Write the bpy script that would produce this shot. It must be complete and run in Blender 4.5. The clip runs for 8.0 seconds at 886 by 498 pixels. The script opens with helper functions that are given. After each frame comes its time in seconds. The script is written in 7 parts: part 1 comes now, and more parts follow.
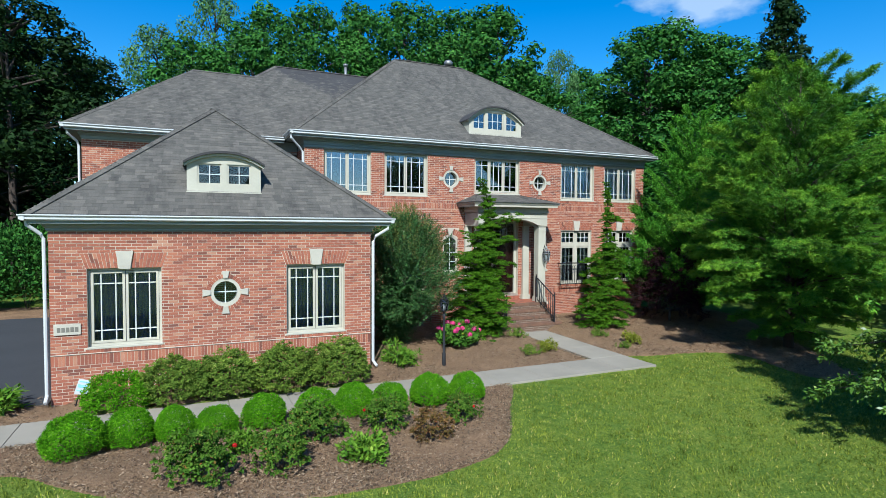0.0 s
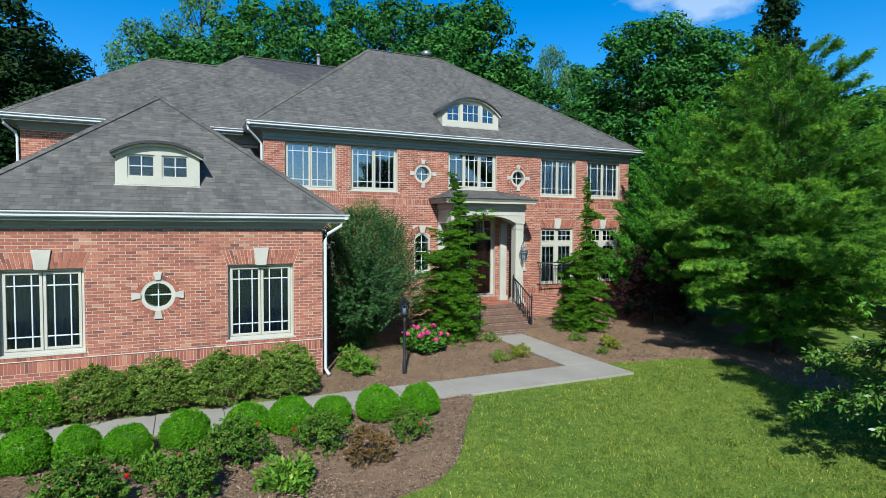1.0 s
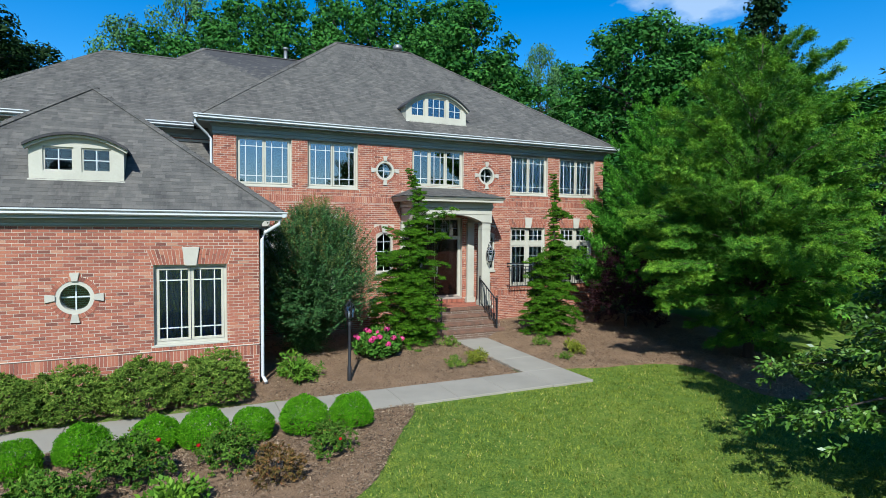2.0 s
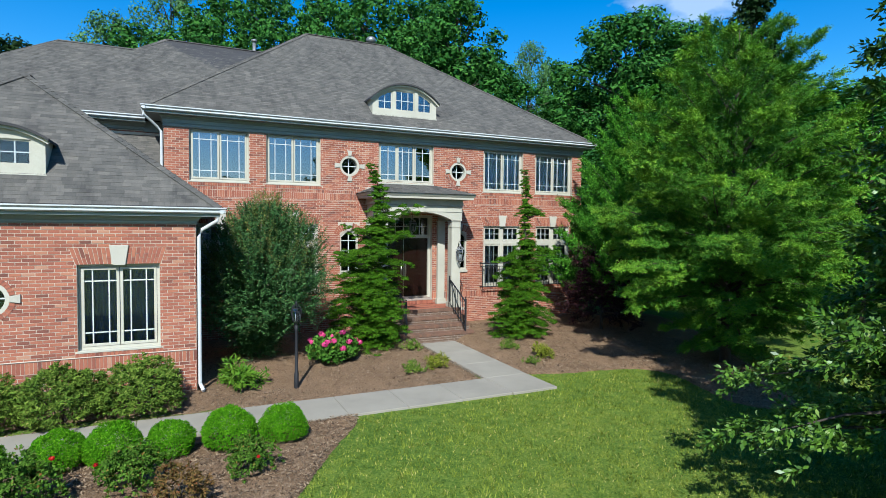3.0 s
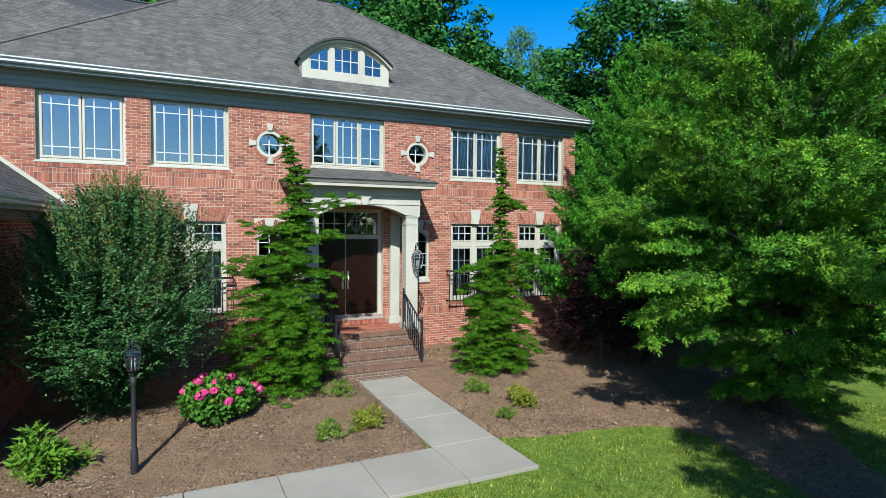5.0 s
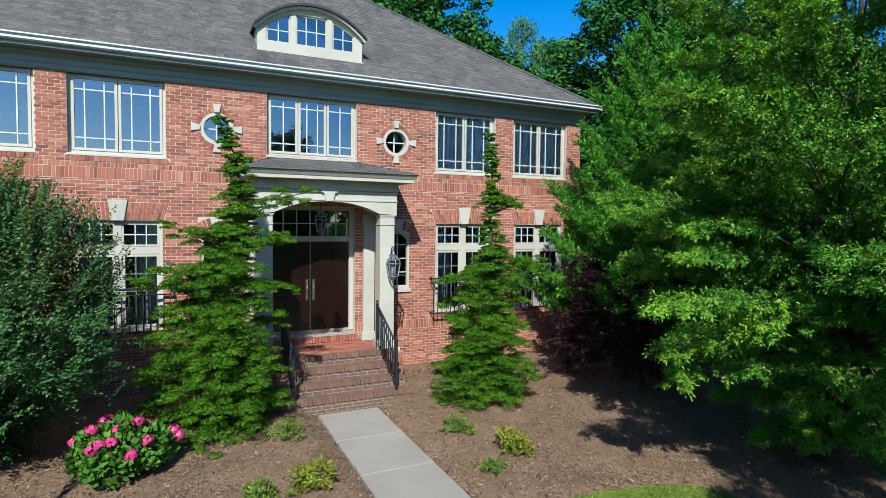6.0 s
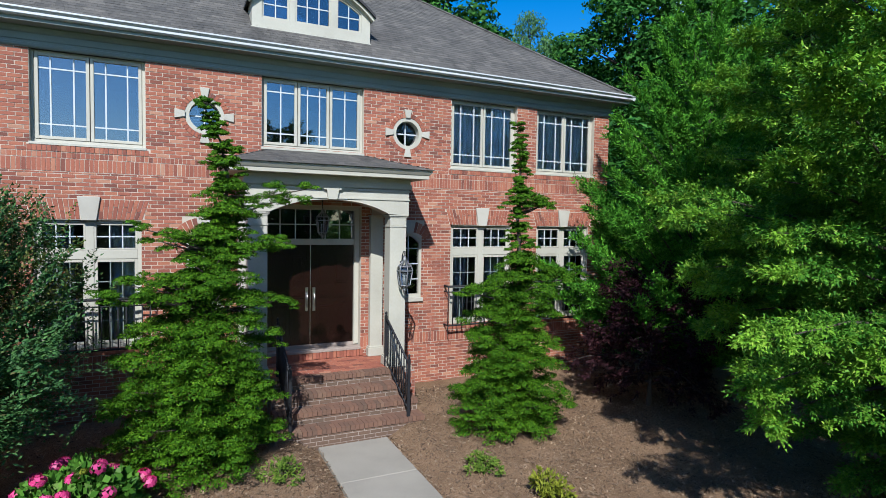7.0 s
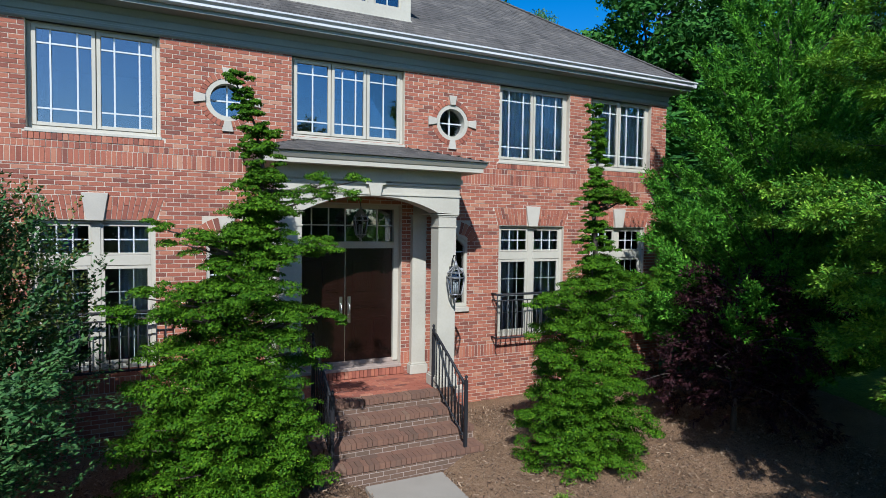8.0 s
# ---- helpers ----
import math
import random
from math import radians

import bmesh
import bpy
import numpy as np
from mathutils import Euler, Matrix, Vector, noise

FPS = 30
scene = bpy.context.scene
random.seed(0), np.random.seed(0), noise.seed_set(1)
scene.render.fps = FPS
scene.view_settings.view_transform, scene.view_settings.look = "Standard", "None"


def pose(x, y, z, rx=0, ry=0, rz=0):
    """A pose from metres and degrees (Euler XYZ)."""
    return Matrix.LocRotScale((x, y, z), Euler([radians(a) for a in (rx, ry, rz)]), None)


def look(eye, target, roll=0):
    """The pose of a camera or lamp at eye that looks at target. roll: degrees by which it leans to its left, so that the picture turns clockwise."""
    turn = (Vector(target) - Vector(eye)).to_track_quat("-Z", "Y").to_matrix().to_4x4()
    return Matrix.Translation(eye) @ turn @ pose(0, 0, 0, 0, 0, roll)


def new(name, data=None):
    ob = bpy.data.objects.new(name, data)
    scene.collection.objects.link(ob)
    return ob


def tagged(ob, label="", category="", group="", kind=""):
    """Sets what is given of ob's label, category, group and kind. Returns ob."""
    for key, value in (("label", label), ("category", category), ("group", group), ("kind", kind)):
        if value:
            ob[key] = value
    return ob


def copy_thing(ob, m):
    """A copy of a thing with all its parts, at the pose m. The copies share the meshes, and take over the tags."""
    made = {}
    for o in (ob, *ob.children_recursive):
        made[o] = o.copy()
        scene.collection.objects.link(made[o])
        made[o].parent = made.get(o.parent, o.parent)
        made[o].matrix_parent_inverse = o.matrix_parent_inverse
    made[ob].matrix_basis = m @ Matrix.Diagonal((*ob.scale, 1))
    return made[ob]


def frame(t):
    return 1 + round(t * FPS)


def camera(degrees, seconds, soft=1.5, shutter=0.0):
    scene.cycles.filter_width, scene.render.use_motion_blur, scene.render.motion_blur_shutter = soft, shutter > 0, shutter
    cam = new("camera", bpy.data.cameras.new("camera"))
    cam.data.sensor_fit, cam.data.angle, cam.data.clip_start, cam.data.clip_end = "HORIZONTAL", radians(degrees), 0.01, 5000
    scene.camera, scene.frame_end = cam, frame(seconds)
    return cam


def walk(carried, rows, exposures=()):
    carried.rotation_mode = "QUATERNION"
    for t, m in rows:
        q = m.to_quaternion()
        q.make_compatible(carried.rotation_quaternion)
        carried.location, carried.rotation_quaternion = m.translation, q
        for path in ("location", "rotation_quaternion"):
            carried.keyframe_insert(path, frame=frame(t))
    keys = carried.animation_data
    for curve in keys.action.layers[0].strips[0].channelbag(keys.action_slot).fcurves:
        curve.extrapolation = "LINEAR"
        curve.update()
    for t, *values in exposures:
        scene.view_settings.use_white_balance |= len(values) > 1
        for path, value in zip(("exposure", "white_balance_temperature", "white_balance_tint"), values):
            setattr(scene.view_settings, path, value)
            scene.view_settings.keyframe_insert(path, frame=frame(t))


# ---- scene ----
cam = camera(76.3, 8.0, 0.7)
PATH = [
    (0, (-0.551, -0.453, 3.779), (0.273, 1.368, 3.703), 0.3),
    (0.5, (0.107, -0.091, 3.748), (0.936, 1.728, 3.671), 0.3),
    (1, (0.777, 0.202, 3.747), (1.608, 2.019, 3.666), 0.3),
    (1.5, (1.507, 0.362, 3.739), (2.343, 2.177, 3.658), 0.4),
    (3, (3.408, 0.754, 3.667), (4.258, 2.563, 3.586), 0.5),
    (3.5, (4.068, 1.432, 3.649), (4.927, 3.237, 3.567), 0.6),
    (4, (4.765, 2.344, 3.629), (5.631, 4.145, 3.547), 0.6),
    (4.5, (5.511, 3.286, 3.639), (6.381, 5.084, 3.555), 0.6),
    (5, (6.272, 4.312, 3.638), (7.142, 6.112, 3.553), 0.5),
    (6.5, (7.977, 6.917, 3.748), (8.837, 8.72, 3.65), 0.8),
    (7, (8.002, 7.617, 3.76), (8.863, 9.42, 3.662), 1.0),
    (7.5, (7.873, 8.384, 3.771), (8.726, 10.19, 3.671), 1.1),
    (8, (7.744, 9.242, 3.678), (8.604, 11.046, 3.593), 0.8),
]
walk(cam, [(t, look(eye, target, roll)) for t, eye, target, roll in PATH], [(0, 0.64, 5560, 4), (1.5, 0.6, 5540, 4), (3, 0.68, 5600, 4), (5, 0.75, 5600, 4), (6.5, 0.63, 5560, 8), (8, 0.47, 5500, 11)])

# ---- world, sun ----
SUN_TO = Vector((0.425, 0.905, -0.89)).normalized()   # the way the sunlight travels
SUN_ELEV = math.asin(-SUN_TO.z)
world = bpy.data.worlds.new("world")
scene.world = world
world.use_nodes = True
wn, wl = world.node_tree.nodes, world.node_tree.links
wn.clear()
sky = wn.new("ShaderNodeTexSky")
sky.sky_type, sky.sun_disc = "NISHITA", False
sky.sun_elevation = SUN_ELEV
sky.sun_rotation = math.atan2(-SUN_TO.x, -SUN_TO.y)
sky.air_density, sky.dust_density, sky.ozone_density = 1.0, 0.6, 3.0
bg = wn.new("ShaderNodeBackground")
bg.inputs["Strength"].default_value = 0.077
wo = wn.new("ShaderNodeOutputWorld")
clear = wn.new("ShaderNodeHueSaturation")
clear.inputs["Saturation"].default_value = 1.45
clear.inputs["Value"].default_value = 1.35
wl.new(sky.outputs[0], clear.inputs["Color"])
# one small fair-weather cloud
gen = wn.new("ShaderNodeTexCoord")
cmap, cdist, cnoise, csum = wn.new("ShaderNodeVectorMath"), wn.new("ShaderNodeVectorMath"), wn.new("ShaderNodeTexNoise"), wn.new("ShaderNodeMath")
cmap.operation, cdist.operation, csum.operation = "MULTIPLY", "DISTANCE", "MULTIPLY_ADD"
cmap.inputs[1].default_value = (1, 1, 2.1)
cdist.inputs[1].default_value = (0.706, 0.627, 0.329 * 2.1 + 0.03)
cnoise.inputs["Scale"].default_value, cnoise.inputs["Detail"].default_value = 14.0, 6.0
wl.new(gen.outputs["Generated"], cmap.inputs[0])
wl.new(cmap.outputs[0], cdist.inputs[0])
wl.new(cmap.outputs[0], cnoise.inputs["Vector"])
wl.new(cnoise.outputs["Fac"], csum.inputs[0])
csum.inputs[1].default_value = -0.22
wl.new(cdist.outputs["Value"], csum.inputs[2])
cveil = wn.new("ShaderNodeMapRange")
cveil.inputs["From Min"].default_value, cveil.inputs["From Max"].default_value = -0.026, -0.085
cveil.inputs["To Max"].default_value = 0.6
wl.new(csum.outputs[0], cveil.inputs["Value"])
cmix = wn.new("ShaderNodeMix")
cmix.data_type = "RGBA"
cmix.inputs["B"].default_value = (6.5, 7.2, 8.0, 1)
wl.new(cveil.outputs[0], cmix.inputs["Factor"])
wl.new(clear.outputs[0], cmix.inputs["A"])
wl.new(cmix.outputs["Result"], bg.inputs[0])
wl.new(bg.outputs[0], wo.inputs[0])
sun_data = bpy.data.lights.new("sun", "SUN")
sun_data.energy, sun_data.angle, sun_data.color = 5.0, radians(0.6), (1.0, 0.95, 0.86)
sun = new("sun", sun_data)
sun.matrix_world = look((0, 0, 40), Vector((0, 0, 40)) + SUN_TO)


# ---- materials ----
def material(name, rough=0.7, metal=0.0, spec=0.5):
    m = bpy.data.materials.new(name)
    m.use_nodes = True
    n, l = m.node_tree.nodes, m.node_tree.links
    b = n["Principled BSDF"]
    b.inputs["Roughness"].default_value = rough
    b.inputs["Metallic"].default_value = metal
    b.inputs["Specular IOR Level"].default_value = spec
    return m, n, l, b


def ramp(n, stops, interpolation="LINEAR"):
    r = n.new("ShaderNodeValToRGB")
    r.color_ramp.interpolation = interpolation
    e = r.color_ramp.elements
    while len(e) < len(stops):
        e.new(0.5)
    for k, (p, c) in enumerate(stops):
        e[k].position, e[k].color = p, (*c, 1)
    return r


def noise_node(n, l, scale, detail=4, rough=0.6, stretch=(1, 1, 1)):
    """Noise in world metres."""
    g = n.new("ShaderNodeNewGeometry")
    mp = n.new("ShaderNodeMapping")
    mp.inputs["Scale"].default_value = stretch
    t = n.new("ShaderNodeTexNoise")
    t.inputs["Scale"].default_value, t.inputs["Detail"].default_value, t.inputs["Roughness"].default_value = scale, detail, rough
    l.new(g.outputs["Position"], mp.inputs["Vector"])
    l.new(mp.outputs[0], t.inputs["Vector"])
    return t


def mix_color(n, l, a, b, fac, mode="MIX"):
    m = n.new("ShaderNodeMix")
    m.data_type, m.blend_type = "RGBA", mode
    for sock, v in ((m.inputs["Factor"], fac), (m.inputs["A"], a), (m.inputs["B"], b)):
        if isinstance(v, bpy.types.NodeSocket):
            l.new(v, sock)
        elif isinstance(v, (int, float)):
            sock.default_value = v
        else:
            sock.default_value = (*v, 1)
    return m.outputs["Result"]


def bump(n, l, b, height, strength=0.3, distance=0.01):
    u = n.new("ShaderNodeBump")
    u.inputs["Strength"].default_value, u.inputs["Distance"].default_value = strength, distance
    l.new(height, u.inputs["Height"])
    l.new(u.outputs[0], b.inputs["Normal"])


def piece_random(n, by_object):
    if by_object:
        return n.new("ShaderNodeObjectInfo").outputs["Random"]
    return n.new("ShaderNodeNewGeometry").outputs["Random Per Island"]


def rough_surface(name, lo, hi, fine=60.0, coarse=1.2, rough=0.85, relief=0.4, depth=0.004, spec=0.3, tint=None):
    """A plain weathered surface: two scales of noise between two colours, with relief."""
    m, n, l, b = material(name, rough, 0, spec)
    a, c = noise_node(n, l, fine), noise_node(n, l, coarse, 5)
    r1 = ramp(n, [(0.3, lo), (0.7, hi)])
    l.new(a.outputs["Fac"], r1.inputs[0])
    mid = tuple((x + y) / 2 for x, y in zip(lo, hi))
    r2 = ramp(n, [(0.35, tuple(v * 0.8 for v in mid)), (0.65, tuple(min(1, v * 1.15) for v in mid))])
    l.new(c.outputs["Fac"], r2.inputs[0])
    l.new(mix_color(n, l, r1.outputs[0], r2.outputs[0], 0.45), b.inputs["Base Color"])
    bump(n, l, b, a.outputs["Fac"], relief, depth)
    return m


def brick_material(name, by_object, wear=1.0):
    m, n, l, b = material(name, 0.85, 0, 0.25)
    r = ramp(n, [(0.0, (0.149, 0.060, 0.043)), (0.1, (0.208, 0.074, 0.048)), (0.3, (0.264, 0.091, 0.056)), (0.65, (0.302, 0.108, 0.065)),
                 (0.9, (0.340, 0.132, 0.075)), (1.0, (0.374, 0.196, 0.123))])
    l.new(piece_random(n, by_object), r.inputs[0])
    a, c = noise_node(n, l, 45), noise_node(n, l, 0.9, 5)
    grain = ramp(n, [(0.3, (0.78, 0.77, 0.77)), (0.7, (1.15, 1.12, 1.1))])
    l.new(a.outputs["Fac"], grain.inputs[0])
    stain = ramp(n, [(0.35, (0.86, 0.84, 0.84)), (0.6, (1.05, 1.04, 1.03))])
    l.new(c.outputs["Fac"], stain.inputs[0])
    col = mix_color(n, l, r.outputs[0], grain.outputs[0], 0.6, "MULTIPLY")
    col = mix_color(n, l, col, stain.outputs[0], 0.8, "MULTIPLY")
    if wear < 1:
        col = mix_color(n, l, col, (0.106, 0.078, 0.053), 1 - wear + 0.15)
    l.new(col, b.inputs["Base Color"])
    bump(n, l, b, a.outputs["Fac"], 0.5, 0.004)
    return m


def shingle_material(name, by_object):
    m, n, l, b = material(name, 0.92, 0, 0.2)
    r = ramp(n, [(0.0, (0.072, 0.067, 0.061)), (0.25, (0.086, 0.080, 0.071)), (0.75, (0.100, 0.092, 0.082)), (1.0, (0.122, 0.111, 0.097))])
    l.new(piece_random(n, by_object), r.inputs[0])
    a = noise_node(n, l, 75, 4, 0.75)
    c = noise_node(n, l, 1.5, 7, 0.72, (1.6, 0.45, 0.45))
    grain = ramp(n, [(0.25, (0.5, 0.5, 0.5)), (0.75, (1.45, 1.43, 1.4))])
    l.new(a.outputs["Fac"], grain.inputs[0])
    stain = ramp(n, [(0.34, (0.66, 0.65, 0.66)), (0.5, (0.98, 0.98, 0.97)), (0.7, (1.16, 1.13, 1.09))])
    l.new(c.outputs["Fac"], stain.inputs[0])
    col = mix_color(n, l, r.outputs[0], grain.outputs[0], 0.7, "MULTIPLY")
    l.new(mix_color(n, l, col, stain.outputs[0], 0.9, "MULTIPLY"), b.inputs["Base Color"])
    bump(n, l, b, a.outputs["Fac"], 0.5, 0.003)
    return m


def leaf_material(name, dark, light, rare=None, rough=0.5, through_light=0.12, spec=0.05, coarse=1.6):
    """Leaves: a colour for each leaf, large drifts of tone, and some light let through."""
    m, n, l, b = material(name, rough, 0, spec)
    stops = [(0.0, dark), (0.55, tuple((x + y) / 2 for x, y in zip(dark, light))), (0.93, light)]
    stops.append((1.0, rare if rare else tuple(min(1, v * 1.25) for v in light)))
    r = ramp(n, stops)
    g = n.new("ShaderNodeNewGeometry")
    l.new(g.outputs["Random Per Island"], r.inputs[0])
    c = noise_node(n, l, coarse, 3)
    drift = ramp(n, [(0.3, (0.62, 0.68, 0.65)), (0.7, (1.3, 1.22, 1.08))])
    l.new(c.outputs["Fac"], drift.inputs[0])
    col = mix_color(n, l, r.outputs[0], drift.outputs[0], 0.8, "MULTIPLY")
    l.new(col, b.inputs["Base Color"])
    tr = n.new("ShaderNodeBsdfTranslucent")
    warm = mix_color(n, l, col, (1.25, 1.2, 0.5), 1.0, "MULTIPLY")
    l.new(warm, tr.inputs["Color"])
    ms = n.new("ShaderNodeMixShader")
    ms.inputs[0].default_value = through_light * 0.5
    l.new(b.outputs[0], ms.inputs[1])
    l.new(tr.outputs[0], ms.inputs[2])
    l.new(ms.outputs[0], n["Material Output"].inputs["Surface"])
    return m


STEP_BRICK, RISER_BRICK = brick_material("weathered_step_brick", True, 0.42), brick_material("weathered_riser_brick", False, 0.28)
BRICK, BRICK_ONE = brick_material("brick", False), brick_material("brick_single", True)
MORTAR = rough_surface("mortar", (0.422, 0.361, 0.277), (0.517, 0.451, 0.356), 80, 1.0, 0.95)
STEP_MORTAR = rough_surface("weathered_mortar", (0.224, 0.173, 0.138), (0.345, 0.276, 0.224), 60, 2.0, 0.95)
# added behind the garage panes only to give the glass its navy look
GLASS_BACKING = rough_surface("navy_glass_backing", (0.0248, 0.0442, 0.1719), (0.0368, 0.0629, 0.2384), 30, 3.0, 0.9, 0.2, 0.003)
SHINGLE, SHINGLE_ONE = shingle_material("shingle", False), shingle_material("shingle_single", True)
ROOF_DECK = rough_surface("roof_underlay", (0.034, 0.032, 0.032), (0.054, 0.051, 0.051), 60, 1.0, 0.95)
TRIM = rough_surface("cream_trim_paint", (0.376, 0.348, 0.273), (0.428, 0.400, 0.321), 30, 0.9, 0.55, 0.1, 0.002, 0.4)
# the cream trim again, with the eave's grey-green shade put into the colour
EAVE = rough_surface("shade_toned_paint", (0.177, 0.204, 0.187), (0.211, 0.241, 0.221), 30, 0.9, 0.55, 0.1, 0.002, 0.4)
STONE = rough_surface("cream_cast_stone", (0.362, 0.330, 0.265), (0.427, 0.394, 0.323), 70, 2.0, 0.85, 0.3, 0.003)
WHITE = rough_surface("white_gutter_paint", (0.462, 0.462, 0.449), (0.517, 0.517, 0.503), 20, 0.8, 0.4, 0.05, 0.001, 0.5)
MUNTIN = rough_surface("white_muntin_paint", (0.448, 0.462, 0.455), (0.506, 0.520, 0.513), 40, 2.0, 0.45, 0.05, 0.001, 0.5)
CONCRETE = rough_surface("concrete", (0.223, 0.196, 0.156), (0.285, 0.253, 0.202), 90, 1.1, 0.9, 0.35, 0.003)
ASPHALT = rough_surface("asphalt", (0.027, 0.029, 0.032), (0.051, 0.053, 0.058), 140, 0.6, 0.85, 0.5, 0.004)
IRON = rough_surface("black_iron", (0.010, 0.010, 0.011), (0.021, 0.021, 0.023), 60, 3.0, 0.6, 0.2, 0.001, 0.25)
DOOR_WOOD = rough_surface("dark_stained_wood", (0.007, 0.0026, 0.002), (0.014, 0.0048, 0.0032), 25, 2.0, 0.22, 0.15, 0.002, 0.5)
PEWTER = rough_surface("pale_pewter", (0.170, 0.170, 0.166), (0.272, 0.272, 0.264), 60, 4.0, 0.45, 0.2, 0.001, 0.5)
PEWTER.node_tree.nodes["Principled BSDF"].inputs["Metallic"].default_value = 0.6
BRASS = rough_surface("satin_nickel", (0.442, 0.425, 0.391), (0.561, 0.544, 0.510), 40, 3.0, 0.3, 0.05, 0.001, 0.5)
BRASS.node_tree.nodes["Principled BSDF"].inputs["Metallic"].default_value = 1.0
PLASTER = rough_surface("room_plaster", (0.204, 0.197, 0.184), (0.245, 0.238, 0.224), 20, 0.8, 0.9, 0.1, 0.002)
CURTAIN = rough_surface("grey_curtain", (0.451, 0.507, 0.557), (0.578, 0.638, 0.687), 30, 3.0, 0.95, 0.3, 0.004)
BARK = rough_surface("bark", (0.037, 0.026, 0.020), (0.082, 0.065, 0.053), 35, 3.0, 0.95, 0.9, 0.015)
BARK_PALE = rough_surface("smooth_pale_bark", (0.170, 0.136, 0.109), (0.258, 0.218, 0.184), 25, 3.0, 0.8, 0.4, 0.006)


def glass_material(name, gloss, body=(0.42, 0.47, 0.5)):
    m = bpy.data.materials.new(name)
    m.use_nodes = True
    n, l = m.node_tree.nodes, m.node_tree.links
    n.remove(n["Principled BSDF"])
    clear, shine, mx = n.new("ShaderNodeBsdfTransparent"), n.new("ShaderNodeBsdfGlossy"), n.new("ShaderNodeMixShader")
    clear.inputs["Color"].default_value = (*body, 1)
    shine.inputs["Roughness"].default_value = 0.015
    shine.inputs["Color"].default_value = (0.92, 0.96, 1.0, 1)
    lw = n.new("ShaderNodeFresnel")
    lw.inputs["IOR"].default_value = gloss
    l.new(lw.outputs[0], mx.inputs[0])
    l.new(clear.outputs[0], mx.inputs[1])
    l.new(shine.outputs[0], mx.inputs[2])
    l.new(mx.outputs[0], n["Material Output"].inputs["Surface"])
    return m


GLASS = glass_material("window_glass", 2.7, (0.5, 0.56, 0.6))
CURTAINED_GLASS = glass_material("curtained_window_glass", 1.4, (0.9, 0.94, 0.96))
GARAGE_GLASS = glass_material("garage_window_glass", 1.75, (0.76, 0.83, 0.9))
TALL_GLASS = glass_material("tall_window_glass", 1.6, (0.76, 0.8, 0.83))
LAMP_GLASS = glass_material("lantern_glass", 1.6)


def grass_ground():
    m, n, l, b = material("lawn", 0.9, 0, 0.15)
    fine, mid, big = noise_node(n, l, 24, 6, 0.8), noise_node(n, l, 4.5, 6, 0.7), noise_node(n, l, 0.35, 4)
    r = ramp(n, [(0.3, (0.022, 0.050, 0.005)), (0.5, (0.103, 0.153, 0.021)), (0.7, (0.230, 0.256, 0.060))])
    l.new(fine.outputs["Fac"], r.inputs[0])
    r2 = ramp(n, [(0.28, (0.55, 0.7, 0.5)), (0.5, (0.98, 1.0, 0.95)), (0.75, (1.6, 1.32, 1.2))])
    l.new(mid.outputs["Fac"], r2.inputs[0])
    r3 = ramp(n, [(0.35, (0.85, 0.92, 0.85)), (0.65, (1.15, 1.08, 1.0))])
    l.new(big.outputs["Fac"], r3.inputs[0])
    c = mix_color(n, l, r.outputs[0], r2.outputs[0], 1.0, "MULTIPLY")
    l.new(mix_color(n, l, c, r3.outputs[0], 1.0, "MULTIPLY"), b.inputs["Base Color"])
    bump(n, l, b, fine.outputs["Fac"], 0.8, 0.03)
    return m


def mulch_ground():
    m, n, l, b = material("mulch", 0.95, 0, 0.1)
    fine, mid = noise_node(n, l, 70, 5, 0.7), noise_node(n, l, 1.5, 4)
    r = ramp(n, [(0.28, (0.0605, 0.0363, 0.0220)), (0.45, (0.1892, 0.1199, 0.0693)), (0.64, (0.3267, 0.2167, 0.1298)), (0.8, (0.4158, 0.3047, 0.1914))])
    l.new(fine.outputs["Fac"], r.inputs[0])
    r2 = ramp(n, [(0.3, (0.8, 0.78, 0.76)), (0.7, (1.15, 1.12, 1.1))])
    l.new(mid.outputs["Fac"], r2.inputs[0])
    l.new(mix_color(n, l, r.outputs[0], r2.outputs[0], 1.0, "MULTIPLY"), b.inputs["Base Color"])
    bump(n, l, b, fine.outputs["Fac"], 1.0, 0.03)
    return m


def chip_material(name, lo, hi):
    m, n, l, b = material(name, 0.9, 0, 0.15)
    r = ramp(n, [(0.0, lo), (0.7, tuple((x + y) / 2 for x, y in zip(lo, hi))), (1.0, hi)])
    g = n.new("ShaderNodeNewGeometry")
    l.new(g.outputs["Random Per Island"], r.inputs[0])
    l.new(r.outputs[0], b.inputs["Base Color"])
    return m


LAWN, MULCH = grass_ground(), mulch_ground()
CHIPS = chip_material("mulch_chips", (0.0529, 0.0313, 0.0194), (0.3607, 0.2549, 0.1609))
BLADES = leaf_material("grass_blades", (0.050, 0.084, 0.009), (0.232, 0.271, 0.037), (0.449, 0.379, 0.140), 0.7, 0.22, 0.08, 11.0)
OAK_LEAF = leaf_material("oak_leaves", (0.030, 0.114, 0.011), (0.127, 0.284, 0.026), (0.318, 0.400, 0.070), 0.5, 0.16, 0.1)
OAK_TIP = leaf_material("young_oak_leaves", (0.088, 0.212, 0.014), (0.211, 0.385, 0.031), (0.368, 0.464, 0.078), 0.5, 0.2, 0.1)
NEAR_LEAF = leaf_material("broad_leaves", (0.036, 0.086, 0.009), (0.108, 0.202, 0.024), (0.202, 0.266, 0.079), 0.4, 0.22, 0.3)
CONIFER_LEAF = leaf_material("conifer_sprays", (0.029, 0.112, 0.011), (0.114, 0.307, 0.024), (0.202, 0.421, 0.042), 0.6, 0.12)
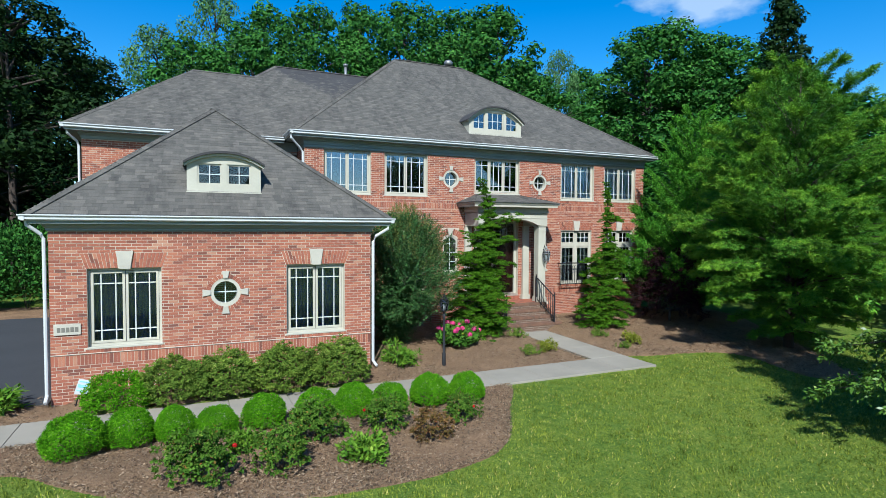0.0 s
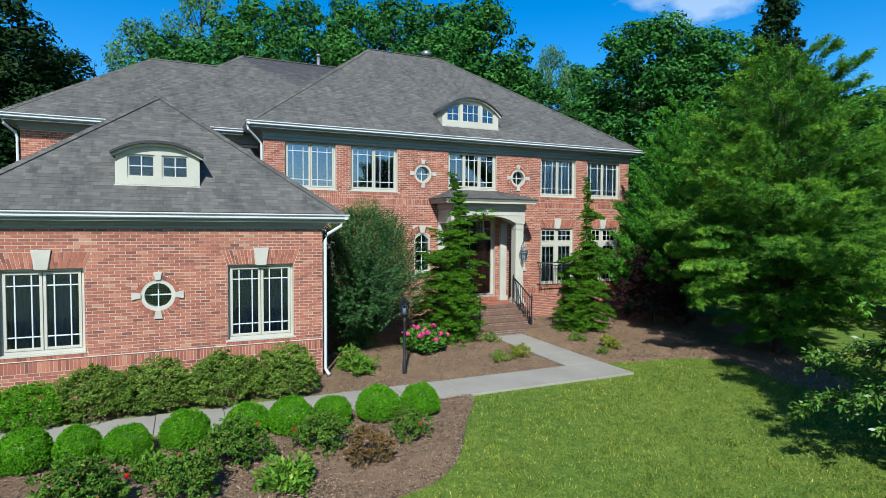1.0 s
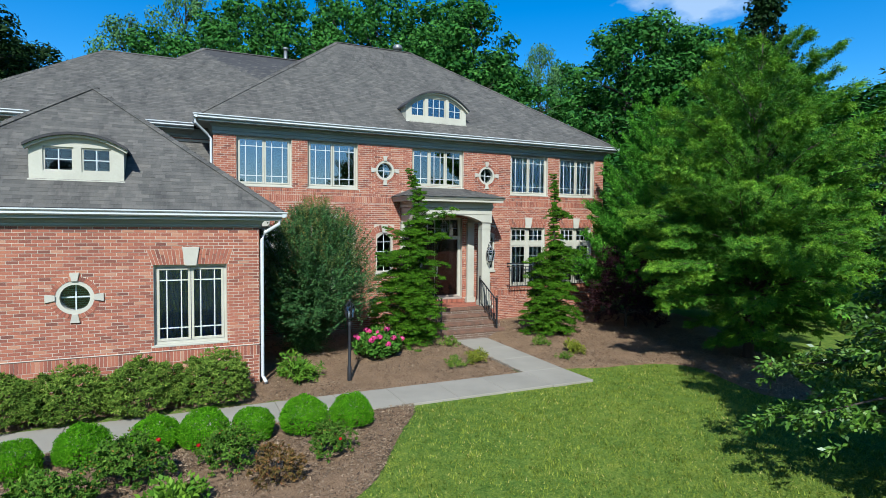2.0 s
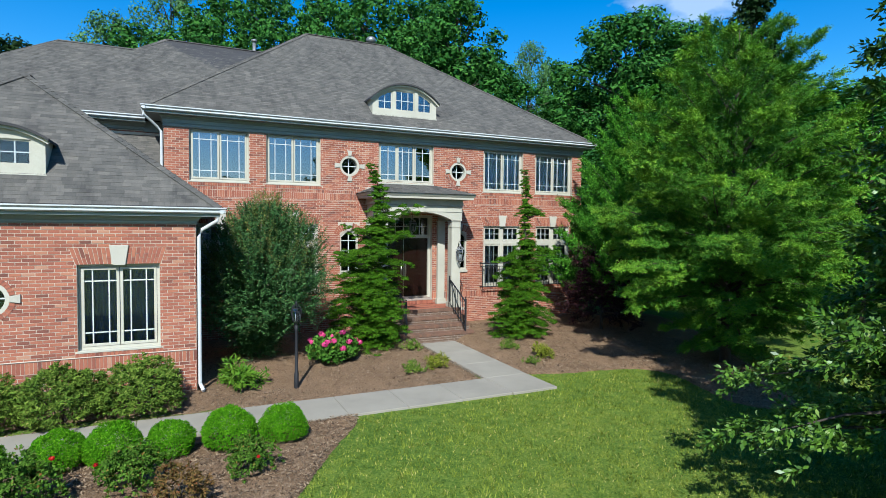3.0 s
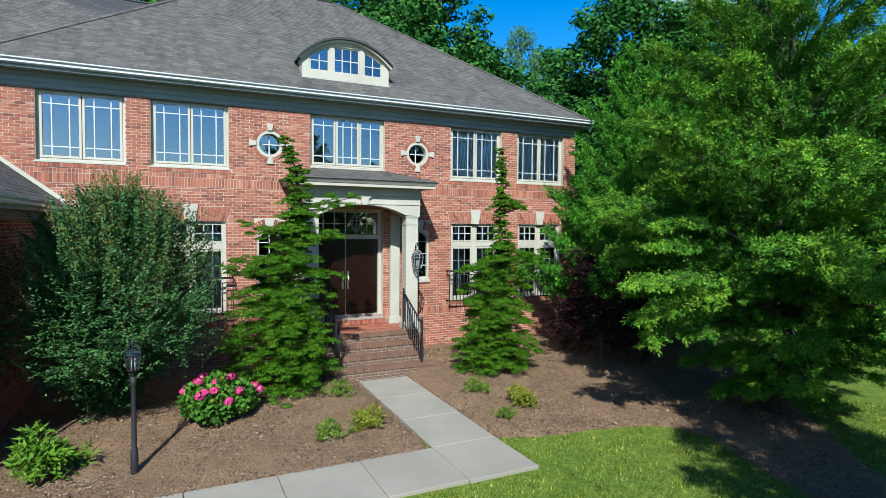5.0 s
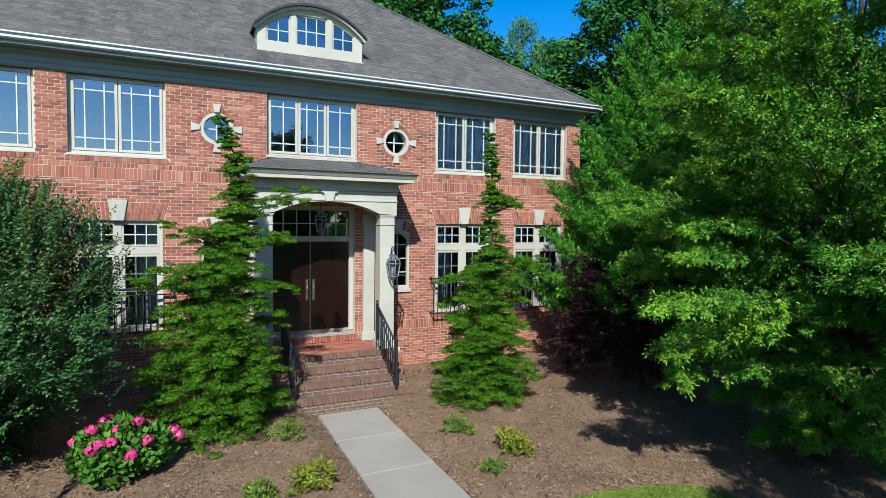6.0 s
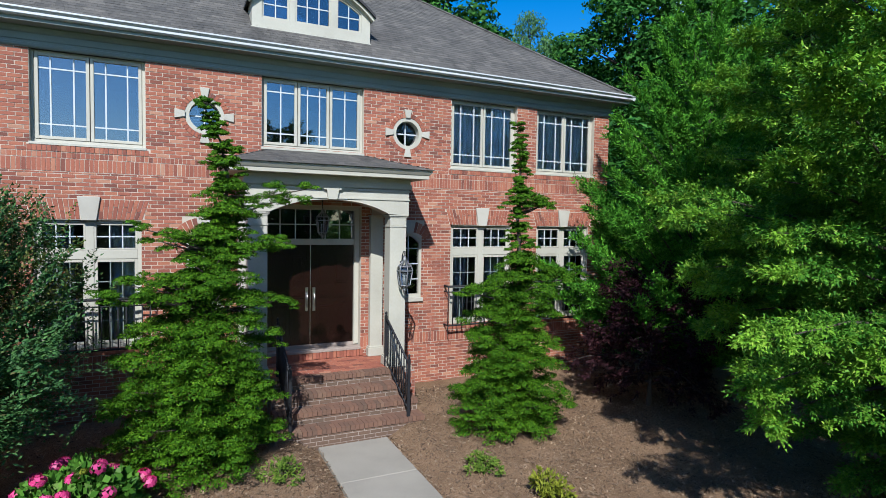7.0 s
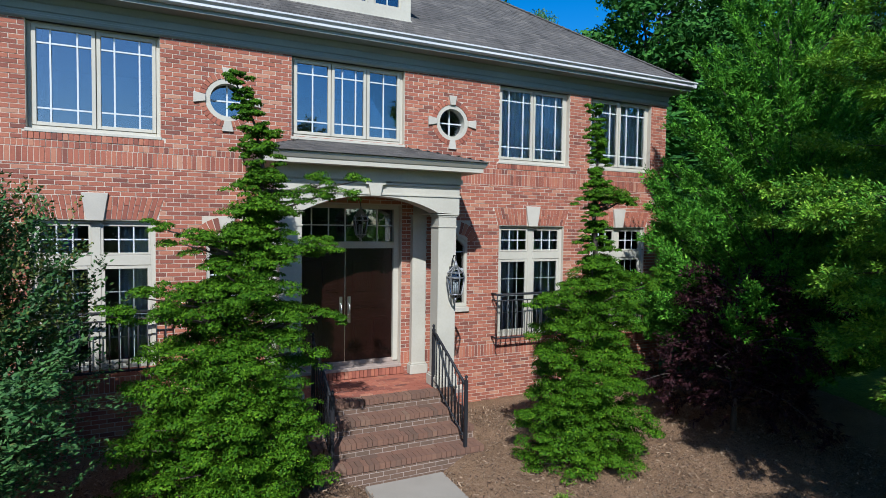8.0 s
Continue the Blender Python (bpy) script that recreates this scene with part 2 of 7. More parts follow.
HINOKI_LEAF = leaf_material("hinoki_sprays", (0.018, 0.059, 0.003), (0.071, 0.156, 0.006), (0.116, 0.200, 0.011), 0.55, 0.05)
MYRTLE_LEAF = leaf_material("myrtle_leaves", (0.022, 0.066, 0.019), (0.080, 0.169, 0.049), (0.142, 0.124, 0.051), 0.5, 0.16, 0.12)
BOX_LEAF = leaf_material("boxwood_leaves", (0.033, 0.120, 0.003), (0.115, 0.289, 0.008), (0.179, 0.355, 0.017), 0.75, 0.18, 0.015, 3.0)
AZALEA_LEAF = leaf_material("azalea_leaves", (0.0560, 0.1053, 0.0146), (0.1624, 0.2318, 0.0347), (0.2677, 0.2755, 0.0706), 0.75, 0.16, 0.02, 3.0)
ROSE_LEAF = leaf_material("rose_leaves", (0.0350, 0.0840, 0.0096), (0.1064, 0.1890, 0.0252), (0.2058, 0.0896, 0.0300), 0.7, 0.16, 0.03, 3.0)
BRIGHT_LEAF = leaf_material("bright_leaves", (0.054, 0.132, 0.012), (0.132, 0.233, 0.023), (0.233, 0.310, 0.047), 0.5, 0.25)
GOLD_LEAF = leaf_material("golden_leaves", (0.109, 0.129, 0.014), (0.224, 0.245, 0.027), (0.306, 0.286, 0.041), 0.5, 0.3)
SHOOT_LEAF = leaf_material("young_shoot_leaves", (0.067, 0.099, 0.021), (0.166, 0.181, 0.045), (0.268, 0.115, 0.048), 0.5, 0.28, 0.15)
RUST_LEAF = leaf_material("rust_leaves", (0.0607, 0.0520, 0.0143), (0.1566, 0.0840, 0.0319), (0.2187, 0.0650, 0.0352), 0.5, 0.2)
MAPLE_LEAF = leaf_material("purple_leaves", (0.012, 0.005, 0.007), (0.040, 0.015, 0.019), (0.071, 0.029, 0.031), 0.5, 0.2)
HYD_LEAF = leaf_material("hydrangea_leaves", (0.039, 0.110, 0.013), (0.104, 0.219, 0.029), (0.129, 0.194, 0.052), 0.45, 0.25)
WOOD_LEAF = leaf_material("woodland_leaves", (0.014, 0.061, 0.012), (0.057, 0.159, 0.025), (0.088, 0.206, 0.038), 0.6, 0.08, 0.05, 0.25)
WOOD_LEAF_B = leaf_material("woodland_leaves_pale", (0.042, 0.106, 0.037), (0.111, 0.218, 0.074), (0.158, 0.269, 0.093), 0.6, 0.1, 0.05, 0.25)
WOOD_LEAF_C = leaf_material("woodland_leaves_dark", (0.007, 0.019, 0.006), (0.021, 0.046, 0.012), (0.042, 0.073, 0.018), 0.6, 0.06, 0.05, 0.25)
PINK = leaf_material("pink_petals", (0.361, 0.021, 0.116), (0.578, 0.079, 0.231), (0.614, 0.217, 0.326), 0.6, 0.25)
RED = leaf_material("red_petals", (0.326, 0.008, 0.009), (0.469, 0.021, 0.021), (0.506, 0.058, 0.043), 0.6, 0.2)


# ---- mesh helpers ----
def mesh_from(name, verts, faces, mat, smooth=False):
    me = bpy.data.meshes.new(name)
    me.from_pydata([tuple(v) for v in verts], [], [tuple(f) for f in faces])
    me.materials.append(mat)
    if smooth:
        me.polygons.foreach_set("use_smooth", [True] * len(me.polygons))
    me.update()
    return me


def quads_mesh(name, v, mat, smooth=False):
    """v: an array (n, 4, 3) of separate quads."""
    n = len(v)
    me = bpy.data.meshes.new(name)
    me.vertices.add(4 * n)
    me.vertices.foreach_set("co", np.ascontiguousarray(v, dtype=np.float32).ravel())
    me.loops.add(4 * n)
    me.loops.foreach_set("vertex_index", np.arange(4 * n, dtype=np.int32))
    me.polygons.add(n)
    me.polygons.foreach_set("loop_start", np.arange(0, 4 * n, 4, dtype=np.int32))
    me.polygons.foreach_set("use_smooth", np.zeros(n, dtype=bool))
    me.materials.append(mat)
    me.update(calc_edges=True)
    return me


def tris_mesh(name, v, mat):
    """v: an array (n, 3, 3) of separate triangles."""
    n = len(v)
    me = bpy.data.meshes.new(name)
    me.vertices.add(3 * n)
    me.vertices.foreach_set("co", np.ascontiguousarray(v, dtype=np.float32).ravel())
    me.loops.add(3 * n)
    me.loops.foreach_set("vertex_index", np.arange(3 * n, dtype=np.int32))
    me.polygons.add(n)
    me.polygons.foreach_set("loop_start", np.arange(0, 3 * n, 3, dtype=np.int32))
    me.polygons.foreach_set("use_smooth", np.zeros(n, dtype=bool))
    me.materials.append(mat)
    me.update(calc_edges=True)
    return me


def boxes_mesh(name, corners, mat, back=True):
    """corners: an array (n, 8, 3), four of the back then four of the front, each counter-clockwise seen from the front."""
    n = len(corners)
    side = [(4, 5, 6, 7), (0, 1, 5, 4), (1, 2, 6, 5), (2, 3, 7, 6), (3, 0, 4, 7)] + ([(3, 2, 1, 0)] if back else [])
    idx = (np.arange(n)[:, None, None] * 8 + np.array(side)[None]).reshape(-1)
    k = len(side) * n
    me = bpy.data.meshes.new(name)
    me.vertices.add(8 * n)
    me.vertices.foreach_set("co", np.ascontiguousarray(corners, dtype=np.float32).ravel())
    me.loops.add(4 * k)
    me.loops.foreach_set("vertex_index", idx.astype(np.int32))
    me.polygons.add(k)
    me.polygons.foreach_set("loop_start", np.arange(0, 4 * k, 4, dtype=np.int32))
    me.polygons.foreach_set("use_smooth", np.zeros(k, dtype=bool))
    me.materials.append(mat)
    me.update(calc_edges=True)
    return me


def box(bm, x0, x1, y0, y1, z0, z1):
    vs = [bm.verts.new(p) for p in ((x0, y0, z0), (x1, y0, z0), (x1, y1, z0), (x0, y1, z0), (x0, y0, z1), (x1, y0, z1), (x1, y1, z1), (x0, y1, z1))]
    for f in ((3, 2, 1, 0), (4, 5, 6, 7), (0, 1, 5, 4), (1, 2, 6, 5), (2, 3, 7, 6), (3, 0, 4, 7)):
        bm.faces.new([vs[i] for i in f])


def prism(bm, pts, y0, y1):
    """An outline of (x, z), counter-clockwise seen from -y, drawn out from y0 to y1."""
    a = [bm.verts.new((x, y0, z)) for x, z in pts]
    b = [bm.verts.new((x, y1, z)) for x, z in pts]
    bm.faces.new(a)
    bm.faces.new(b[::-1])
    for i in range(len(pts)):
        j = (i + 1) % len(pts)
        bm.faces.new((a[j], a[i], b[i], b[j]))


def band(bm, outer, inner, y0, y1, closed=False):
    """A strip between two outlines of (x, z) with as many points, drawn out from y0 to y1."""
    n = len(outer)
    rows = [[bm.verts.new((x, y, z)) for x, z in line] for y in (y0, y1) for line in (outer, inner)]
    of, nf, ob_, nb = rows
    for i in range(n if closed else n - 1):
        j = (i + 1) % n
        for q in ((of[i], of[j], nf[j], nf[i]), (ob_[j], ob_[i], nb[i], nb[j]), (of[j], of[i], ob_[i], ob_[j]), (nf[i], nf[j], nb[j], nb[i])):
            bm.faces.new(q)
    if not closed:
        for i in (0, n - 1):
            bm.faces.new((of[i], nf[i], nb[i], ob_[i]))


def tube_into(verts, faces, pts, radii, sides=7):
    pts = [Vector(p) for p in pts]
    base = len(verts)
    for i, p in enumerate(pts):
        d = (pts[min(i + 1, len(pts) - 1)] - pts[max(i - 1, 0)]).normalized()
        a = d.orthogonal().normalized() if abs(d.z) > 0.9 else d.cross(Vector((0, 0, 1))).normalized()
        c = d.cross(a)
        for k in range(sides):
            w = 2 * math.pi * k / sides
            verts.append(p + float(radii[i]) * (math.cos(w) * a + math.sin(w) * c))
    for i in range(len(pts) - 1):
        for k in range(sides):
            q, r = base + i * sides + k, base + i * sides + (k + 1) % sides
            faces.append((q, r, r + sides, q + sides))
    faces.append(tuple(base + k for k in range(sides))[::-1])
    faces.append(tuple(base + (len(pts) - 1) * sides + k for k in range(sides)))


def tube_mesh(name, runs, mat, sides=7):
    v, f = [], []
    for pts, radii in runs:
        tube_into(v, f, pts, radii if isinstance(radii, (list, tuple)) else [radii] * len(pts), sides)
    return mesh_from(name, v, f, mat, True)


def finish(name, bm, mat, bevel=0.0):
    if bevel:
        bmesh.ops.bevel(bm, geom=list(bm.edges), offset=bevel, segments=1, affect="EDGES", profile=0.5)
    bmesh.ops.recalc_face_normals(bm, faces=list(bm.faces))
    me = bpy.data.meshes.new(name)
    bm.to_mesh(me)
    bm.free()
    me.materials.append(mat)
    return me


def hang(name, me, parent, label="", kind=""):
    ob = new(name, me)
    ob.parent = parent
    return tagged(ob, label=label, kind=kind)


def part(name, bm, mat, parent, label="", bevel=0.0):
    return hang(name, finish(name, bm, mat, bevel), parent, label)


def thing(name, label, category, at=(0, 0, 0), group="", kind=""):
    ob = new(name)
    ob.empty_display_size = 0.2
    ob.location = at
    return tagged(ob, label, category, group, kind)


def smooth01(v):
    v = min(1.0, max(0.0, v))
    return v * v * (3 - 2 * v)


def gz(x, y):
    """The height of the ground."""
    near_garage = smooth01((y - 12.62) / 0.9)
    near_house = smooth01((y - 12.62) / 3.2)
    k = smooth01((x - 3.5) / 1.2)
    h = -0.05 + 0.22 * ((1 - k) * near_garage + k * near_house) * smooth01((x + 3.0) / 0.6)
    walk = smooth01((1.05 - abs(x - 10.69)) / 0.4) * smooth01((17.3 - y) / 0.5)
    h += walk * (-0.055 + 0.015 * max(0.0, min(4.0, y - 12.56)) - h)
    h += 0.03 * noise.noise((x * 0.25, y * 0.25, 3.0)) * smooth01((9.5 - y) / 3) + 0.8 * smooth01((y - 34) / 50)
    return h


# ---- house ----
house = thing("house", "large two-storey red brick house with cream trim and grey hipped roofs", "house", (10, 19, 0))
house.location = (0, 0, 0)
COURSE, BLEN = 0.0677, 0.2032
MF, GF, LF = 18.89, 13.585, 20.35          # the planes of the main front, the garage front, the left wing's front
LOOSE_BRICKS, LOOSE_SHINGLES = [], []


def chord(hole, z):
    """The stretch that an opening takes out of a course at height z."""
    if hole[0] == "r":
        return (hole[1], hole[2]) if hole[3] < z < hole[4] else None
    if hole[0] == "t":      # widens upwards
        e = hole[5] * (z - hole[3]) / (hole[4] - hole[3])
        return (hole[1] - e, hole[2] + e) if hole[3] < z < hole[4] else None
    _, uc, zc, r = hole
    d = r * r - (z - zc) ** 2
    return (uc - math.sqrt(d), uc + math.sqrt(d)) if d > 0 else None


def gaps_in(u0, u1, holes, z):
    out = [(u0, u1)]
    for h in holes:
        c = chord(h, z)
        if c:
            out = [q for a, b in out for q in ((a, min(b, c[0])), (max(a, c[1]), b)) if q[1] - q[0] > 0.02]
    return out


def lay_bricks(u0, u1, z0, z1, holes, soldiers=(), rng=None):
    """Running bond with bands of standing bricks; rows of (ua, ub, za, zb)."""
    out, z, k, j = [], z0, 0, 0.0115
    for za, zb in soldiers:
        for a, b in gaps_in(u0, u1, holes, (za + zb) / 2):
            n = max(1, round((b - a) / COURSE))
            w = (b - a) / n
            out += [(a + i * w + j * 0.34, a + (i + 1) * w - j * 0.34, za + j / 2, zb - j / 2) for i in range(n)]
    while z < z1 - 0.02:
        top = min(z + COURSE, z1)
        mid = (z + top) / 2
        sold = [s for s in soldiers if s[0] - 0.02 < z < s[1] - 0.02]
        if sold:
            z = sold[0][1]
            k += 1
            continue
        nxt = [s[0] for s in soldiers if z < s[0] < top + 0.03]
        if nxt:
            top = nxt[0]
        for a, b in gaps_in(u0, u1, holes, mid):
            u = math.floor((a - u0) / BLEN) * BLEN + u0 - (BLEN / 2 if k % 2 else 0)
            while u < b:
                p, q = max(a, u), min(b, u + BLEN)
                if q - p > 0.03:
                    out.append((p + j / 2, q - j / 2, z + j / 2, top - j / 2))
                u += BLEN
        z, k = top, k + 1
    return out


def brick_corners(rects, origin, U, N, proud=0.008, seed=1):
    r = np.random.RandomState(seed)
    q = np.array(rects)
    U, N, O, Z = (np.array(v, float) for v in (U, N, origin, (0, 0, 1)))
    d = proud - 0.003 + r.uniform(-0.0015, 0.0025, len(q))
    out = np.zeros((len(q), 8, 3))
    for k, (ui, zi) in enumerate(((0, 2), (1, 2), (1, 3), (0, 3))):
        base = O + q[:, ui, None] * U + q[:, zi, None] * Z
        out[:, k] = base - 0.004 * N
        out[:, k + 4] = base + d[:, None] * N
    return out


def backing(u0, u1, z0, z1, holes, origin, U, N, thick=0.24):
    """The mortared core of a wall, with its openings cut through (a round one as the square about it)."""
    sq = [h[1:] if h[0] == "r" else (h[1] - h[3], h[1] + h[3], h[2] - h[3], h[2] + h[3]) for h in holes]
    us = sorted({u0, u1, *(v for h in sq for v in h[:2] if u0 < v < u1)})
    zs = sorted({z0, z1, *(v for h in sq for v in h[2:] if z0 < v < z1)})
    U, N, O = Vector(U), Vector(N), Vector(origin)
    bm = bmesh.new()
    for a, b in zip(us, us[1:]):
        run = None
        for c, d in list(zip(zs, zs[1:])) + [(None, None)]:
            solid = c is not None and not any(h[0] < (a + b) / 2 < h[1] and h[2] < (c + d) / 2 < h[3] for h in sq)
            if solid:
                run = (run[0], d) if run else (c, d)
            if run and (not solid):
                vs = []
                for depth in (0.0, -thick):
                    vs += [bm.verts.new(O + U * u + Vector((0, 0, z)) + N * depth) for u, z in ((a, run[0]), (b, run[0]), (b, run[1]), (a, run[1]))]
                for f in ((0, 1, 2, 3), (7, 6, 5, 4), (0, 4, 5, 1), (1, 5, 6, 2), (2, 6, 7, 3), (3, 7, 4, 0)):
                    bm.faces.new([vs[i] for i in f])
                run = None
    bmesh.ops.remove_doubles(bm, verts=list(bm.verts), dist=0.0005)
    return bm


def brick_wall(u0, u1, z0, z1, holes, cuts, soldiers, origin, U, N, label, seed, loose=None, cap=0):
    t = 0.24 if abs(U[1]) > 0.5 else 0.0        # side walls butt against the front walls
    wall = part("wall", backing(u0 + t, u1 - t, z0, z1, holes, origin, U, N), MORTAR, house, label)
    rects = lay_bricks(u0, u1, z0, z1, list(holes) + list(cuts), soldiers)
    if loose:
        own = [q for q in rects if loose(q)][:cap]
        LOOSE_BRICKS.append((wall, own, origin, U, N))
        taken = set(own)
        rects = [q for q in rects if q not in taken]
    hang("brickwork", boxes_mesh("brickwork", brick_corners(rects, origin, U, N, 0.008, seed), BRICK, False), wall, "weathered red brick in running bond", "stuff")
    return wall


def splayed_arch(x0, x1, z0, z1, wall, y, key):
    """A flat arch of leaning bricks over an opening, and the cream keystone in it."""
    xc, n = (x0 + x1) / 2, 2 * round((x1 - x0 + 0.2) / 2 / 0.075)
    lo = np.linspace(x0, x1, n + 1)
    hi = np.linspace(x0 - 0.11, x1 + 0.11, n + 1)
    zm = z0 + (z1 - z0) * 0.62
    out = []
    for i in range(n):
        for half in (0, 1):
            cutz = zm if i % 2 else z0 + (z1 - z0) * 0.38
            za, zb = (z0, cutz) if half == 0 else (cutz, z1)
            f = lambda e, z: lo[e] + (hi[e] - lo[e]) * (z - z0) / (z1 - z0)
            j, g = 0.005, 0.004
            c = [(f(i, za) + j, za + g), (f(i + 1, za) - j, za + g), (f(i + 1, zb) - j, zb - g), (f(i, zb) + j, zb - g)]
            if abs((c[0][0] + c[2][0]) / 2 - xc) < key * (0.62 + 0.43 * ((za + zb) / 2 - z0) / (z1 - z0)):
                continue
            out.append([(x, y + 0.004, z) for x, z in c] + [(x, y - 0.009, z) for x, z in c])
    hang("flat_arch", boxes_mesh("flat_arch", np.array(out), BRICK, False), wall, "leaning red bricks over the window", "stuff")
    bm = bmesh.new()
    prism(bm, [(xc - key * 0.72, z0 - 0.02), (xc + key * 0.72, z0 - 0.02), (xc + key * 1.15, z1 + 0.045), (xc - key * 1.15, z1 + 0.045)], y - 0.045, y + 0.02)
    part("keystone", bm, STONE, wall, "cream cast stone keystone", 0.006)


def rowlock_sill(x0, x1, z1, wall, y):
    n = round((x1 - x0 + 0.1) / COURSE)
    xs = np.linspace(x0 - 0.05, x1 + 0.05, n + 1)
    out = [[(x, yy, z) for yy in (y + 0.02, y - 0.012) for x, z in ((a + 0.004, z1 - 0.095), (b - 0.004, z1 - 0.095), (b - 0.004, z1), (a + 0.004, z1))] for a, b in zip(xs, xs[1:])]
    hang("brick_sill", boxes_mesh("brick_sill", np.array(out), BRICK, False), wall, "row of red bricks on edge under the window", "stuff")


def pane_at(x0, x1, z0, z1, y, win, glass=GLASS):
    bm = bmesh.new()
    box(bm, x0, x1, y, y + 0.006, z0, z1)
    part("pane", bm, glass, win)


def casement(x0, x1, z0, z1, wy, sashes, uprights, label, head=0.05, rails=(0.15, 0.85), curtain=None, glass=GLASS, cloth=CURTAIN):
    """A window of casement sashes with prairie bars. sashes: their shares of the width; uprights: the bars of each, as shares."""
    y = wy + 0.1
    bm = bmesh.new()
    fw = 0.05
    box(bm, x0, x0 + fw, y, y + 0.12, z0, z1)
    box(bm, x1 - fw, x1, y, y + 0.12, z0, z1)
    box(bm, x0 + fw, x1 - fw, y, y + 0.12, z1 - head, z1)
    box(bm, x0 + fw, x1 - fw, y, y + 0.12, z0, z0 + 0.06)
    win = part("window", bm, TRIM, house, label, 0.005)
    total, u = sum(sashes), x0 + fw
    span = x1 - x0 - 2 * fw
    for k, s in enumerate(sashes):
        a, b = u, u + span * s / total
        u = b
        sf = 0.052
        bm = bmesh.new()
        a1, b1, c1, d1 = a + 0.006, b - 0.006, z0 + 0.064, z1 - head - 0.004
        box(bm, a1, a1 + sf, y - 0.012, y + 0.05, c1, d1)
        box(bm, b1 - sf, b1, y - 0.012, y + 0.05, c1, d1)
        box(bm, a1 + sf, b1 - sf, y - 0.012, y + 0.05, d1 - sf, d1)
        box(bm, a1 + sf, b1 - sf, y - 0.012, y + 0.05, c1, c1 + sf)
        part("sash", bm, TRIM, win, "", 0.004)
        ga, gb, gc, gd = a1 + sf, b1 - sf, c1 + sf, d1 - sf
        pane_at(ga, gb, gc, gd, y + 0.022, win, glass)
        bm = bmesh.new()
        for t in uprights[k]:
            xm = ga + (gb - ga) * t
            box(bm, xm - 0.011, xm + 0.011, y + 0.004, y + 0.022, gc, gd)
        for t in rails:
            zm = gc + (gd - gc) * t
            box(bm, ga, gb, y + 0.007, y + 0.021, zm - 0.011, zm + 0.011)
        part("muntin_grid", bm, MUNTIN, win, "white glazing bars")
    bm = bmesh.new()
    box(bm, x0 - 0.02, x1 + 0.02, y - 0.12, y + 0.02, z0 - 0.045, z0 + 0.004)
    part("sill", bm, TRIM, win, "", 0.006)
    if curtain:
        drape(x0 - 0.12, x1 + (0.3 if curtain == 0.5 else 0.12), z0, z1, wy + 0.3, win, curtain, cloth)
    return win


def drape(x0, x1, z0, z1, y, win, share, cloth=CURTAIN):
    """Curtains hanging in folds on both sides of the opening."""
    for a, b in ((x0, x0 + (x1 - x0) * share), (x1 - (x1 - x0) * share, x1)):
        n = max(12, int((b - a) / 0.018))
        xs = np.linspace(a, b, n)
        v, f = [], []
        for i, x in enumerate(xs):
            yy = y + 0.03 * math.sin(i * 1.05) + 0.012 * math.sin(i * 0.37 + a)
            v += [(x, yy, z0 - 0.05), (x, yy, z1 + 0.05)]
            if i:
                f.append((2 * i - 2, 2 * i, 2 * i + 1, 2 * i - 1))
        # any cloth but CURTAIN is an added navy backing for the panes
        hang("curtain", mesh_from("curtain", v, f, cloth, True), win, "pale grey drawn curtain" if cloth is CURTAIN else "dark blue sheet added behind the glass for its navy look")


def tall_window(x0, x1, z0, z1, wy, label, curtain=0.0):
    """A pair of tall glazed doors under small transom lights."""
    y, fw, tz = wy + 0.06, 0.06, z1 - 0.60
    xm = (x0 + x1) / 2
    bm = bmesh.new()
    for a, b, c, d in ((x0, x0 + fw, z0, z1), (x1 - fw, x1, z0, z1), (xm - 0.06, xm + 0.06, z0, z1), (x0 + fw, xm - 0.06, z1 - 0.05, z1), (xm + 0.06, x1 - fw, z1 - 0.05, z1),
                       (x0 + fw, xm - 0.06, tz - 0.075, tz + 0.075), (xm + 0.06, x1 - fw, tz - 0.075, tz + 0.075), (x0 + fw, xm - 0.06, z0, z0 + 0.07), (xm + 0.06, x1 - fw, z0, z0 + 0.07)):
        box(bm, a, b, y, y + 0.12, c, d)
    win = part("window", bm, TRIM, house, label, 0.005)
    for a, b in ((x0 + fw, xm - 0.06), (xm + 0.06, x1 - fw)):
        for c, d, nx, nz, sf in ((tz + 0.08, z1 - 0.055, 3, 2, 0.035), (z0 + 0.075, tz - 0.08, 3, 4, 0.05)):
            bm = bmesh.new()
            box(bm, a, a + sf, y + 0.01, y + 0.06, c, d)
            box(bm, b - sf, b, y + 0.01, y + 0.06, c, d)
            box(bm, a + sf, b - sf, y + 0.01, y + 0.06, d - sf, d)
            box(bm, a + sf, b - sf, y + 0.01, y + 0.06, c, c + sf)
            part("sash", bm, TRIM, win, "", 0.004)
            pane_at(a + sf, b - sf, c + sf, d - sf, y + 0.035, win, TALL_GLASS)
            bm = bmesh.new()
            bw = 0.009 if nz == 2 else 0.0065
            for i in range(1, nx):
                xx = a + sf + (b - a - 2 * sf) * i / nx
                box(bm, xx - bw, xx + bw, y + 0.017, y + 0.034, c + sf, d - sf)
            for i in range(1, nz):
                zz = c + sf + (d - c - 2 * sf) * i / nz
                box(bm, a + sf, b - sf, y + 0.02, y + 0.033, zz - bw, zz + bw)
            # the lower bars take the eave's shade colour to look dim behind glass
            part("muntin_grid", bm, MUNTIN if nz == 2 else EAVE, win, "white glazing bars" if nz == 2 else "thin grey glazing bars")
    if curtain:
        drape(x0 + 0.02, x1 - 0.02, z0, z1, wy + 0.28, win, curtain)
    return win


